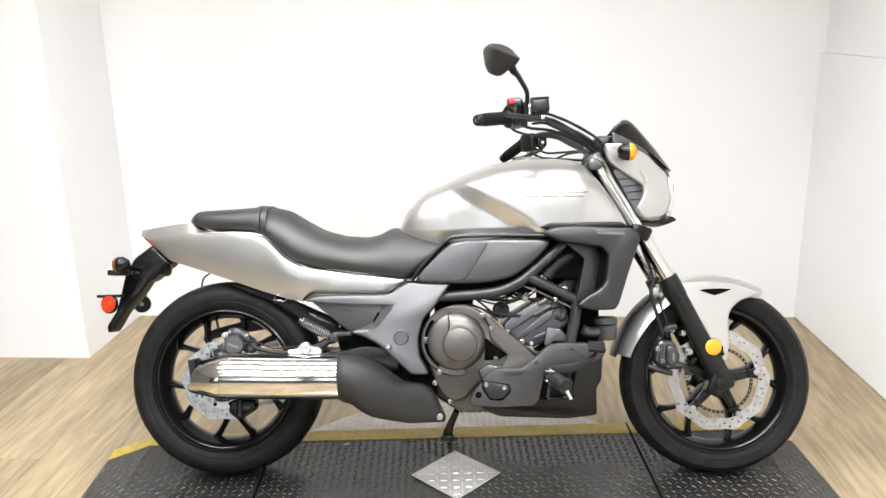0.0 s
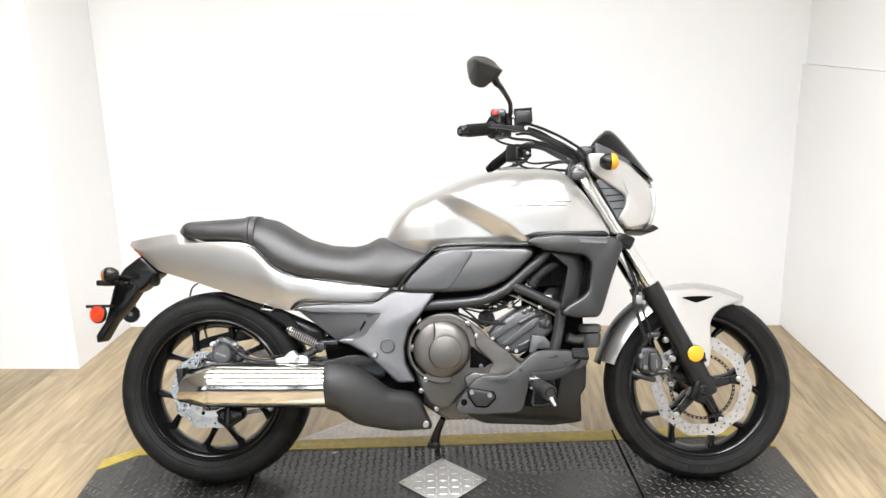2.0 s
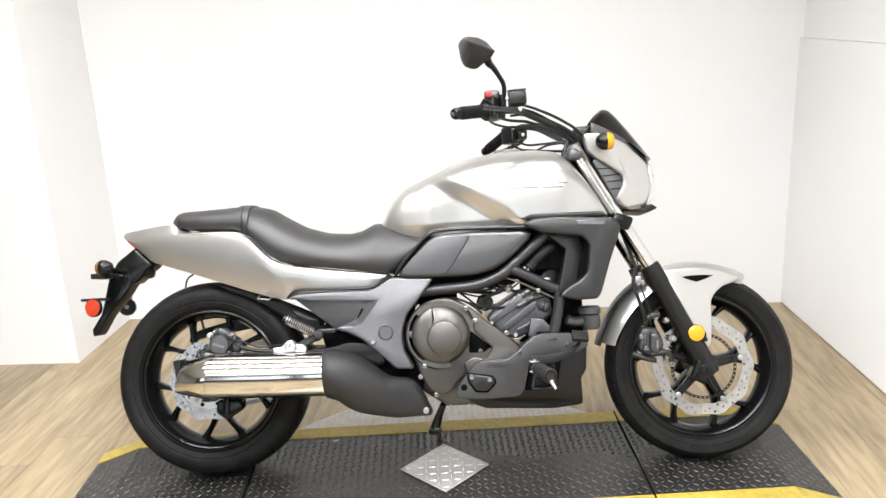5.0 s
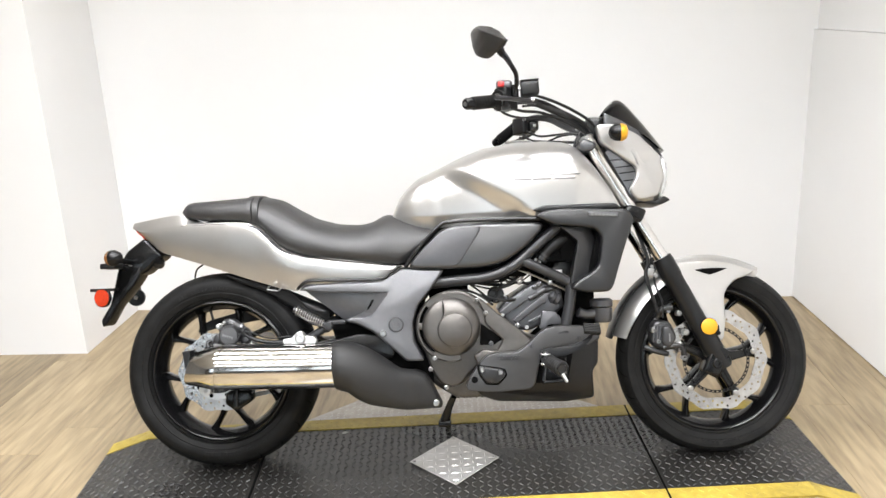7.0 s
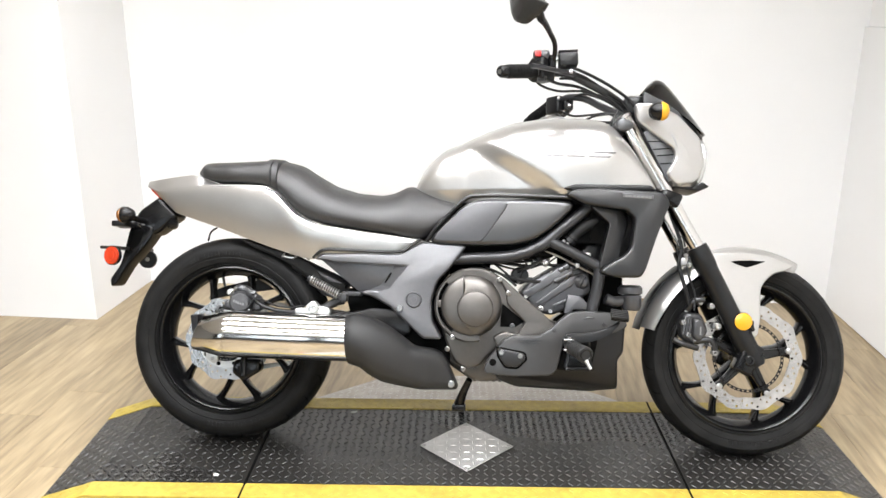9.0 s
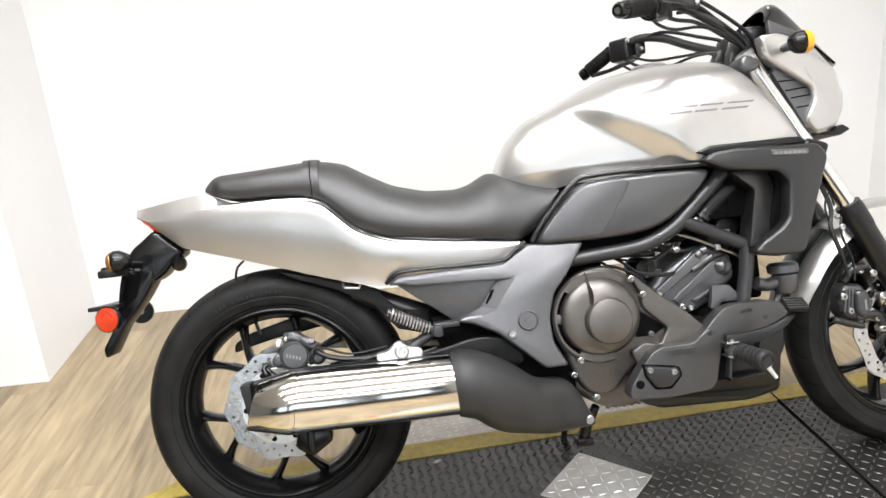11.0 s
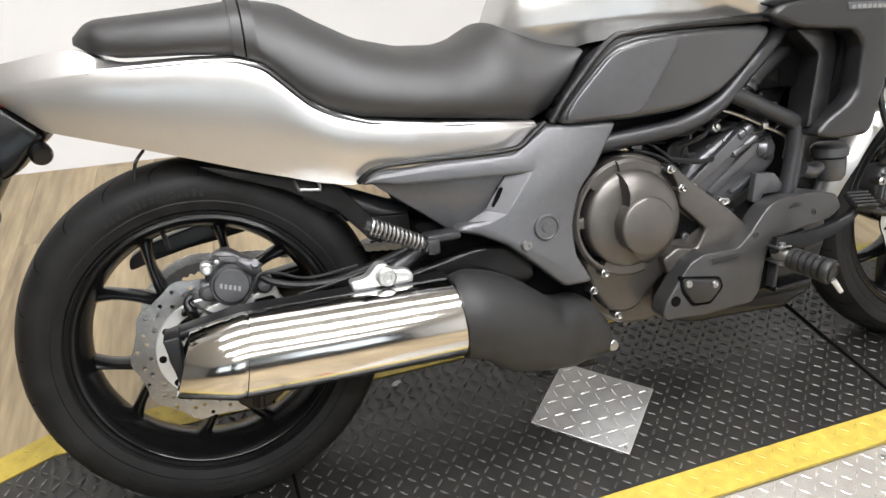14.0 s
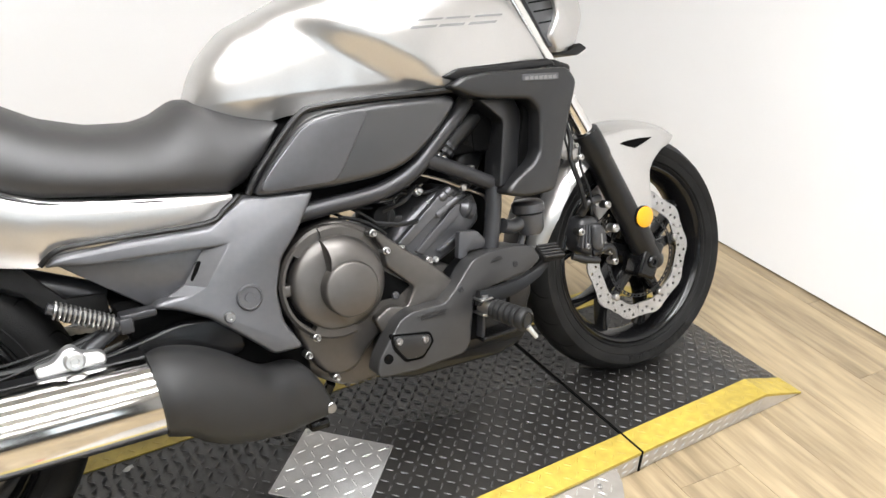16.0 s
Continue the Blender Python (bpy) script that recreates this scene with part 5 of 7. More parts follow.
part("carrier_plug", bm, BLACK, carrier)
bm = bm_new()
box(bm, (-1.122, -0.13, 0.560), (-1.070, 0.13, 0.569), 0.002)
part("reflector_bar", bm, PLASTIC, carrier)
bm = bm_new()
lathe(bm, [(0.012, -0.012), (0.0285, -0.004), (0.0285, 0.005), (0.0265, 0.006), (0.026, 0.004)], (-1.078, -0.137, 0.541), (-0.3, -1, 0), 28)
part("reflector_rim", bm, BLACK, carrier)
bm = bm_new()
lathe(bm, [(0.0262, 0.0), (0.0255, 0.0075), (0.019, 0.0068), (0.0185, 0.0085), (0.011, 0.0075), (0.0105, 0.0095), (0.001, 0.0100)], (-1.078, -0.137, 0.541), (-0.3, -1, 0), 28)
part("red_reflector", bm, RED, carrier, "round red reflector")
bm = bm_new()
lathe(bm, [(0.0285, 0.0), (0.0285, 0.010), (0.005, 0.010)], (-1.083, 0.125, 0.535), (0, -1, 0), 28)
part("far_reflector", bm, PLASTIC, carrier, "black back of the far reflector")
bm = bm_new()
bolt(bm, (-1.083, 0.115, 0.535), 0.007, 0.004)
part("reflector_nut", bm, STEEL, carrier)
for s in (-1, 1):
    bm = bm_new()
    lathe(bm, [(0.006, -0.030), (0.014, -0.026), (0.0235, -0.010), (0.0245, 0.004), (0.022, 0.008)], (-1.048, s * 0.135, 0.660), (-1, 0, -0.05), 24)
    wk = part("rear_indicator", bm, BLACK, bike, "black rear indicator")
    bm = bm_new()
    lathe(bm, [(0.022, 0.006), (0.0225, 0.010), (0.017, 0.018), (0.002, 0.021)], (-1.048, s * 0.135, 0.660), (-1, 0, -0.05), 24)
    part("indicator_lens", bm, DIMAMBER, wk, "dark amber lens")
    bm = bm_new()
    tube(bm, [(-1.04, s * 0.12, 0.655), (-1.03, s * 0.04, 0.648)], 0.009, 10)
    part("indicator_stalk", bm, BLACK, wk)
bm = bm_new()
box(bm, (-1.125, -0.012, 0.628), (-1.06, 0.012, 0.652), 0.004)
box(bm, (-1.10, -0.11, 0.628), (-1.055, -0.02, 0.645), 0.004)
part("plate_lamp", bm, PLASTIC, carrier, "black number plate lamp")
bm = bm_new()
tube(bm, [(-0.795, -0.070, 0.630), (-0.803, -0.084, 0.622), (-0.809, -0.088, 0.612), (-0.814, -0.088, 0.590)], 0.0026, 8)
part("helmet_hook", bm, BLACK, bike, "small wire hook")
bm = bm_new()
tube(bm, [(-0.580, -0.110, 0.556), (-0.578, -0.140, 0.548), (-0.572, -0.145, 0.547), (-0.550, -0.145, 0.544), (-0.545, -0.140, 0.544), (-0.543, -0.110, 0.552)], 0.0024, 8)
part("strap_loop", bm, STEEL, bike, "small bright wire loop under the tail")

# ------------------------------------------------------------ frame and engine
bm = bm_new()
tube(bm, [(-0.13, -0.140, 0.545), (-0.03, -0.145, 0.553), (0.08, -0.148, 0.562), (0.155, -0.148, 0.590), (0.205, -0.145, 0.630), (0.30, -0.135, 0.712), (0.38, -0.11, 0.80), (0.42, -0.05, 0.86)], 0.0165, 14)
mirrored(bm)
frame_part = part("frame_tube", bm, FRAME, bike, "dark grey steel frame tube")
bm = bm_new()
tube(bm, [(0.178, -0.147, 0.610), (0.25, -0.147, 0.575), (0.322, -0.147, 0.538)], 0.0150, 12)
mirrored(bm)
part("frame_brace", bm, FRAME, frame_part)
bm = bm_new()
tube(bm, [(0.327, -0.147, 0.545), (0.320, -0.146, 0.48), (0.302, -0.145, 0.40), (0.29, -0.14, 0.34)], 0.0165, 12)
mirrored(bm)
part("frame_downtube", bm, FRAME, frame_part)
bm = bm_new()
tube(bm, [(0.150, -0.128, 0.584), (0.19, -0.13, 0.573), (0.226, -0.131, 0.558), (0.265, -0.132, 0.538), (0.308, -0.131, 0.516), (0.318, -0.128, 0.50), (0.318, -0.12, 0.47)], 0.0032, 6)
part("frame_cable", bm, STEEL, frame_part)
bm = bm_new()
box(bm, (0.259, -0.140, 0.532), (0.271, -0.126, 0.545), 0.002)
part("cable_clip", bm, STEEL, frame_part)

# crankcase core and covers
bm = bm_new()
CORE = [(-0.15, 0.42), (-0.10, 0.50), (0.0, 0.515), (0.10, 0.45), (0.21, 0.37), (0.30, 0.36), (0.30, 0.22), (-0.02, 0.20), (-0.11, 0.26)]
plate(bm, CORE, -0.120, 0.120, 0.015, 0.03, 3)
engine = part("crankcase", bm, ENGINE, bike, "dark bronze-grey crankcase")
bm = bm_new()
RIM = [(-0.117, 0.460), (-0.090, 0.502), (-0.045, 0.528), (0.0, 0.530), (0.060, 0.497), (0.105, 0.455), (0.165, 0.408), (0.205, 0.368), (0.165, 0.330), (0.10, 0.318), (0.045, 0.300), (0.014, 0.275), (-0.004, 0.250), (-0.038, 0.240), (-0.077, 0.256), (-0.100, 0.308), (-0.122, 0.375)]
plate(bm, RIM, -0.150, -0.11, 0.010, 0.03, 3)
part("clutch_case", bm, ENGINE, engine, "bronze-grey side case")
CL = Vector((-0.032, 0, 0.421))


def sector(bm, c, r0, r1, v_out, v_in, a0, a1, n=20):
    """A stretch of a flat ring in side view, its outer edge bevelled."""
    rings = []
    for k in range(n + 1):
        a = radians(a0 + (a1 - a0) * k / n)
        d = Vector((math.cos(a), 0, math.sin(a)))
        rings.append([c + d * r + Vector((0, v, 0)) for r, v in ((r0, v_in), (r0, v_out), (r1 - 0.005, v_out), (r1, v_out + 0.005), (r1, v_in))])
    skin(bm, rings, True, (True, True))
    return bm


part("clutch_ring", sector(bm_new(), CL, 0.0945, 0.104, -0.170, -0.145, 138, 236), ENGINE, engine, "outer ring with a gap behind it")
part("clutch_rim", sector(bm_new(), CL, 0.070, 0.104, -0.170, -0.145, 96, 138, 12), ENGINE, engine, "solid rim of the clutch case")
part("clutch_rim", sector(bm_new(), CL, 0.070, 0.104, -0.170, -0.145, 236, 285, 10), ENGINE, engine)
bm = bm_new()
plate(bm, [(0.043, 0.505), (0.060, 0.497), (0.105, 0.455), (0.165, 0.408), (0.205, 0.368), (0.165, 0.330), (0.10, 0.318), (0.045, 0.300), (0.030, 0.335), (0.062, 0.352), (0.099, 0.343), (0.119, 0.377), (0.067, 0.428), (0.065, 0.460)], -0.169, -0.12, 0.005, 0.008, 3)
part("case_arm", bm, ENGINE, engine, "bronze-grey arm of the side case")
# dark band on the gap's floor: the shade behind the ring as colour
part("clutch_slot", sector(bm_new(), CL, 0.078, 0.096, -0.1512, -0.145, 136, 238), DARK, engine, "dark band for the shade in the slot behind the ring")
for turn in (178,):
    a = radians(turn)
    c = Vector((math.cos(a), 0, math.sin(a)))
    bm = bm_new()
    box(bm, (-0.014, -0.168, -0.010), (0.012, -0.150, 0.010), 0.003, 2, Matrix.Translation(CL + c * 0.088) @ Matrix.Rotation(-a, 4, "Y"))
    part("clutch_rib", bm, ENGINE, engine)
bm = bm_new()
lathe(bm, [(0.0845, -0.145), (0.0845, -0.172), (0.083, -0.177), (0.078, -0.181), (0.066, -0.1845), (0.05, -0.187), (0.002, -0.188)], (CL.x, 0, CL.z), seg=64)
part("clutch_cover", bm, ENGINE, engine, "domed bronze-grey clutch cover")
BOSS = Vector((-0.020, 0, 0.413))
bm = bm_new()
lathe(bm, [(0.0500, -0.18), (0.0500, -0.2105), (0.0475, -0.2145), (0.0455, -0.2155), (0.004, -0.2170)], (BOSS.x, 0, BOSS.z), seg=56)
part("clutch_boss", bm, ENGINE, engine, "raised round boss")
# the proud half of the cover: its edge runs down from the rim, round the boss and out below
bm = bm_new()
rings = []
for k in range(49):
    f = k / 48
    a, b = radians(106 - 180 * f), radians(133 - 262 * f)
    p = CL + Vector((math.cos(a), 0, math.sin(a))) * 0.0855
    q = BOSS + Vector((math.cos(b), 0, math.sin(b))) * 0.0485
    turn = 0.006 * (max(0, 1 - f * 12) - max(0, 1 - (1 - f) * 12))
    ring = []
    for g, v in ((0.0, -0.16), (0.0, -0.183), (0.05, -0.189), (0.16, -0.1955), (0.34, -0.2015), (0.6, -0.2065), (0.85, -0.2090), (1.0, -0.2095), (1.0, -0.17)):
        x = p + (q - p) * g
        ring.append(x + Vector((turn * math.sin(math.pi * g), v, 0)))
    rings.append(ring)
skin(bm, rings, True, (True, True))
part("clutch_shell", bm, ENGINE, engine, "proud half of the cover with a curled edge", smooth=32)
part("clutch_rim", sector(bm_new(), CL, 0.070, 0.1035, -0.177, -0.145, 52, 102, 12), ENGINE, engine)
for u, v, w in ((0.071, -0.169, 0.457), (0.046, -0.176, 0.495), (0.164, -0.150, 0.416), (-0.083, -0.168, 0.330), (-0.097, -0.150, 0.296), (-0.052, -0.150, 0.241)):
    bm = bm_new()
    lathe(bm, [(0.0072, -0.02), (0.0072, 0.002), (0.0052, 0.003), (0.0052, 0.008), (0.004, 0.0095), (0.002, 0.007)], (u, v, w), (0, -1, 0), 14)
    part("case_bolt", bm, STEEL, engine)
# near-black plate painted for shade in the notch of the case arm
bm = bm_new()
plate(bm, [(0.055, 0.428), (0.119, 0.378), (0.092, 0.362), (0.050, 0.362)], -0.1515, -0.14, 0.001, 0.004, 1)
part("case_opening", bm, DARK, engine, "dark plate for the shade in the opening beside the clutch cover")
bm = bm_new()
lathe(bm, [(0.007, -0.14), (0.007, -0.158), (0.004, -0.159), (0.004, -0.157)], (0.084, 0, 0.366), seg=16)
part("pocket_stud", bm, GREYMID, engine)
bm = bm_new()
for k in range(9):
    u = -0.02 + 0.018 * k
    tube(bm, [(u, -0.11, 0.205), (u + 0.004, -0.115, 0.222)], 0.006, 6)
part("sump_fin", bm, ENGINE, engine)

# cylinder block, leaning forward, with ribs
bm = bm_new()
plate(bm, [(0.105, 0.462), (0.136, 0.492), (0.216, 0.541), (0.25, 0.545), (0.300, 0.518), (0.306, 0.466), (0.240, 0.415), (0.198, 0.396), (0.150, 0.405)], -0.118, 0.118, 0.012, 0.012, 3)
block = part("cylinder_block", bm, GREYMID, engine, "grey cylinder block leaning forward")
bm = bm_new()
plate(bm, [(0.112, 0.456), (0.131, 0.447), (0.246, 0.522), (0.222, 0.540)], -0.131, -0.11, 0.003, 0.003, 2)
part("block_rib", bm, GREYMET, block, "raised rib along the block")
bm = bm_new()
plate(bm, [(0.150, 0.432), (0.166, 0.424), (0.252, 0.482), (0.262, 0.508), (0.250, 0.508)], -0.126, -0.11, 0.003, 0.003, 2)
part("block_rib", bm, GREYMID, block)
bm = bm_new()
plate(bm, [(0.196, 0.426), (0.204, 0.420), (0.248, 0.442), (0.246, 0.449)], -0.128, -0.11, 0.002, 0.002, 2)
part("block_rib", bm, GREYMET, block)
for p, q, r in (((0.200, -0.128, 0.492), (0.252, -0.128, 0.520), 0.0075), ((0.212, -0.126, 0.522), (0.242, -0.126, 0.540), 0.010), ((0.262, -0.112, 0.500), (0.295, -0.108, 0.485), 0.020)):
    bm = bm_new()
    p, q = Vector(p), Vector(q)
    d = (q - p).normalized()
    L = (q - p).length
    lathe(bm, [(r * 0.5, 0), (r, r * 0.5), (r, L * 0.45), (r * 0.8, L * 0.5), (r, L * 0.55), (r, L - r * 0.3), (r * 0.7, L)], p, d, 16)
    part("block_boss", bm, GREYMID, block)
bm = bm_new()
plate(bm, [(0.237, 0.457), (0.277, 0.452), (0.294, 0.430), (0.290, 0.415), (0.252, 0.416), (0.246, 0.400), (0.228, 0.405)], -0.150, -0.135, 0.0025, 0.004, 2)
part("block_bracket", bm, GREYMID, block, "small grey bracket")
for u, v, w in ((0.122, -0.122, 0.448), (0.192, -0.121, 0.408), (0.282, -0.120, 0.438)):
    bm = bm_new()
    bolt(bm, (u, v, w), 0.006, 0.008)
    part("block_bolt", bm, ALU, block)
bm = bm_new()
plate(bm, [(0.25, 0.545), (0.305, 0.515), (0.36, 0.60), (0.31, 0.64)], -0.09, 0.09, 0.015, 0.015, 3)
part("cylinder_head", bm, PLASTIC, block)

# hoses, wiring and small fittings round the engine
bm = bm_new()
tube(bm, [(0.225, -0.10, 0.59), (0.262, -0.115, 0.632), (0.30, -0.115, 0.660), (0.36, -0.10, 0.68)], 0.020, 12)
part("radiator_hose", bm, HOSE, bike, "thick black radiator hose")
bm = bm_new()
for u, w in ((0.243, 0.612), (0.252, 0.622)):
    lathe(bm, [(0.0215, -0.004), (0.0225, -0.004), (0.0225, 0.004), (0.0215, 0.004)], (u, -0.11, w), (0.6, 0, 0.75), 20, closed=True)
part("hose_clamp", bm, FRAME, bike)
wires = random.Random(11)
for k in range(16):
    bm = bm_new()
    u0, w0 = -0.03 + wires.random() * 0.30, 0.50 + wires.random() * 0.10
    u1, w1 = u0 + 0.05 + wires.random() * 0.12, w0 + (wires.random() - 0.55) * 0.10
    v = -0.07 - wires.random() * 0.06
    tube(bm, [(u0, v, w0), ((u0 + u1) / 2, v - 0.015, (w0 + w1) / 2 - 0.02 * wires.random()), (u1, v + 0.01, w1)], 0.0022 + 0.003 * wires.random(), 6)
    part("wire", bm, HOSE if k % 4 else FRAME, bike)
for k in range(12):
    bm = bm_new()
    u, w, v = 0.0 + wires.random() * 0.30, 0.49 + wires.random() * 0.12, -0.09 - wires.random() * 0.03
    s = 0.006 + wires.random() * 0.007
    if k % 2:
        box(bm, (u - s, v - s, w - s * 0.7), (u + s, v + s, w + s * 0.7), 0.002)
    else:
        bolt(bm, (u, v, w), s * 0.8, 0.008)
    part("fitting", bm, (STEEL, FRAME, GREY)[k % 3], bike)
bm = bm_new()
lathe(bm, [(0.022, -0.105), (0.025, -0.10), (0.025, -0.02), (0.018, -0.015)], (0.105, 0, 0.507), seg=24)
part("throttle_body", bm, PLASTIC, bike, "round black throttle body")
for u, v, w, r in ((0.173, -0.115, 0.566, 0.006), (0.178, -0.115, 0.545, 0.0075), (0.160, -0.112, 0.562, 0.005), (0.168, -0.112, 0.549, 0.005), (0.193, -0.112, 0.518, 0.005), (0.103, -0.112, 0.492, 0.0045), (0.012, -0.12, 0.514, 0.0055), (0.226, -0.12, 0.607, 0.007), (0.236, -0.12, 0.600, 0.006), (0.185, -0.11, 0.556, 0.004)):
    bm = bm_new()
    lathe(bm, [(r * 1.2, -0.01), (r * 1.2, 0.0), (r * 0.8, 0.002), (r * 0.8, 0.006), (r * 0.4, 0.008), (0.001, 0.008)], (u, v, w), (0.25, -1, 0.3), 10)
    part("fitting", bm, STEEL, bike)
for path, r in (([(0.005, -0.125, 0.527), (0.030, -0.13, 0.520), (0.060, -0.13, 0.505), (0.094, -0.125, 0.478)], 0.0035), ([(0.030, -0.12, 0.540), (0.046, -0.128, 0.528), (0.070, -0.13, 0.508), (0.088, -0.12, 0.488)], 0.003), ([(0.118, -0.11, 0.56), (0.122, -0.12, 0.535), (0.108, -0.12, 0.515), (0.104, -0.115, 0.49)], 0.003)):
    part("wire", tube(bm_new(), path, r, 8), HOSE, bike)
# water pump and filler on the front frame tube
bm = bm_new()
lathe(bm, [(0.026, -0.016), (0.034, -0.012), (0.034, 0.004), (0.030, 0.008), (0.026, 0.011), (0.003, 0.012)], (0.414, -0.128, 0.476), (0, 0, 1), 28)
cap = part("filler_cap", bm, GREYMID, bike, "round black filler cap")
bm = bm_new()
lathe(bm, [(0.022, -0.060), (0.028, -0.050), (0.029, -0.018), (0.020, -0.016)], (0.418, -0.126, 0.476), (0, 0, 1), 20)
tube(bm, [(0.404, -0.125, 0.445), (0.37, -0.13, 0.44), (0.345, -0.135, 0.448)], 0.015, 12)
tube(bm, [(0.404, -0.125, 0.44), (0.40, -0.12, 0.41), (0.385, -0.12, 0.385)], 0.007, 8)
part("filler_neck", bm, GREYMID, cap)

# lower cowl
LOWER = [(0.034, 0.240), (0.040, 0.285), (0.072, 0.332), (0.150, 0.338), (0.200, 0.352), (0.222, 0.380), (0.250, 0.398), (0.300, 0.403), (0.385, 0.398), (0.402, 0.390), (0.396, 0.296), (0.378, 0.277), (0.386, 0.192), (0.288, 0.188), (0.094, 0.196), (0.044, 0.216)]


def cowl_bow(u, w):
    return 0.045 * max(0, (u - 0.30) / 0.1) + 0.03 * max(0, (0.26 - w) / 0.06)


# coloured darker than its face plate for shade where it turns forward
bm = bm_new()
plate(bm, LOWER, -0.186, -0.10, 0.010, 0.012, 3, bow=cowl_bow)
mirrored(bm)
cowl = part("lower_cowl", bm, PLASTIC, bike, "lower engine cowl, darkened for the shade of its turned front")
bm = bm_new()
COWL_FACE = [(0.006, 0.248), (0.014, 0.270), (0.040, 0.305), (0.064, 0.333), (0.088, 0.343), (0.158, 0.343), (0.186, 0.362), (0.218, 0.391), (0.240, 0.407), (0.275, 0.413), (0.345, 0.411), (0.392, 0.400), (0.400, 0.374), (0.372, 0.357), (0.300, 0.350), (0.246, 0.345), (0.224, 0.326), (0.206, 0.252), (0.190, 0.236), (0.090, 0.231), (0.014, 0.236)]


def face_bow(u, w):
    return 0.024 * min(1, max(0, (u - 0.16) / 0.20)) + 0.010 * max(0, (w - 0.345) / 0.07)


plate(bm, COWL_FACE, -0.2065, -0.165, 0.0035, 0.007, 3, bow=face_bow)
part("cowl_face", bm, GREYSIDE, cowl, "raised grey side plate")
bm = bm_new()
plate(bm, [(0.039, 0.312), (0.120, 0.298), (0.126, 0.278), (0.100, 0.251), (0.063, 0.253), (0.042, 0.284)], -0.2085, -0.20, 0.001, 0.006, 2)
part("cowl_inset", bm, DARK, cowl, "black surround of a small cover")
bm = bm_new()
plate(bm, [(0.043, 0.308), (0.116, 0.295), (0.121, 0.280), (0.098, 0.256), (0.066, 0.258), (0.047, 0.285)], -0.2115, -0.20, 0.003, 0.008, 2)
part("inset_face", bm, GREY, cowl, "small dark screwed cover")
for u, w in ((0.054, 0.2965), (0.106, 0.2875)):
    bm = bm_new()
    lathe(bm, [(0.0072, -0.01), (0.0072, 0.001), (0.0055, 0.004), (0.0035, 0.004), (0.0025, 0.0015)], (u, -0.2115, w), (0, -1, 0), 16)
    part("cowl_bolt", bm, STEEL, cowl)
# dark disc on the face for the shade in a hole
bm = bm_new()
lathe(bm, [(0.0095, -0.01), (0.0095, 0.0008), (0.002, 0.001)], (0.031, -0.2065, 0.268), (0, -1, 0), 18)
part("cowl_hole", bm, DARK, cowl)
bm = bm_new()
for row in range(2):
    for k in range(9 - row * 2):
        box(bm, (0.098 + k * 0.0075 + row * 0.008, -0.2070, 0.329 - row * 0.007), (0.1035 + k * 0.0075 + row * 0.008, -0.2060, 0.3325 - row * 0.007))
part("cowl_print", bm, GREY, cowl, "two rows of tiny printed bars")
for u, w in ((0.198, 0.360), (0.336, 0.376)):
    bm = bm_new()
    bolt(bm, (u, -0.2070 + face_bow(u, w), w), 0.0065, 0.003)
    part("cowl_screw", bm, FRAME, cowl)
# dark plate on the cowl for the shade inside the peg opening
bm = bm_new()
plate(bm, [(0.206, 0.250), (0.224, 0.338), (0.238, 0.350), (0.310, 0.352), (0.318, 0.335), (0.300, 0.252)], -0.1875, -0.17, 0.001, 0.01, 2)
part("peg_opening", bm, DARK, cowl, "dark plate for the shaded opening behind the foot peg")
bm = bm_new()
plate(bm, [(0.229, 0.258), (0.237, 0.318), (0.247, 0.337), (0.296, 0.337), (0.302, 0.262)], -0.1990, -0.18, 0.003, 0.006, 3)
bracket = part("peg_bracket", bm, BLACK, bike, "glossy black foot peg bracket")
bm = bm_new()
plate(bm, [(0.226, 0.250), (0.228, 0.260), (0.304, 0.264), (0.304, 0.254)], -0.2180, -0.18, 0.003, 0.003, 3)
part("bracket_ledge", bm, BLACK, bracket, "folded lower ledge")
bm = bm_new()
plate(bm, [(0.226, 0.258), (0.236, 0.320), (0.242, 0.320), (0.2325, 0.258)], -0.2120, -0.19, 0.002, 0.002, 2)
part("bracket_edge", bm, FRAME, bracket, "folded front edge")

# foot peg with its hinge, rubber and feeler
a, b = Vector((0.236, -0.205, 0.322)), Vector((0.272, -0.305, 0.302))
ax = (b - a).normalized()
bm = bm_new()
tube(bm, [a, a + ax * 0.03], 0.014, 12)
peg = part("foot_peg", bm, STEEL, bike, "folding foot peg with ribbed rubber")
for z in (-0.0165, 0.0115):
    bm = bm_new()
    box(bm, (-0.014, -0.026, z), (0.014, 0.012, z + 0.005), 0.002, 2, Matrix.Translation(a))
    part("hinge_cheek", bm, STEEL, peg, "pale steel hinge cheek")
bm = bm_new()
lathe(bm, [(0.003, -0.021), (0.0065, -0.020), (0.0065, -0.016), (0.004, -0.015), (0.004, 0.016), (0.0065, 0.017), (0.0065, 0.021), (0.002, 0.022)], a + Vector((0, -0.016, 0)), (0, 0, 1), 14)
part("hinge_pin", bm, STEEL, peg)
bm = bm_new()
n = 5
prof = [(0.004, 0.028), (0.0175, 0.029)]
for k in range(n):
    h = 0.030 + k * 0.0125
    prof += [(0.0175 + 0.0004 * k, h), (0.0195 + 0.0004 * k, h + 0.001), (0.0195 + 0.0004 * k, h + 0.0080), (0.0185 + 0.0004 * k, h + 0.0088), (0.0155, h + 0.0094), (0.0155, h + 0.0120)]
prof += [(0.0215, 0.093), (0.0220, 0.095), (0.0220, 0.104), (0.0205, 0.1065), (0.0165, 0.1075)]
lathe(bm, prof, a, ax, 24)
part("peg_rubber", bm, SOFTGREY, peg, "ribbed black rubber")
bm = bm_new()
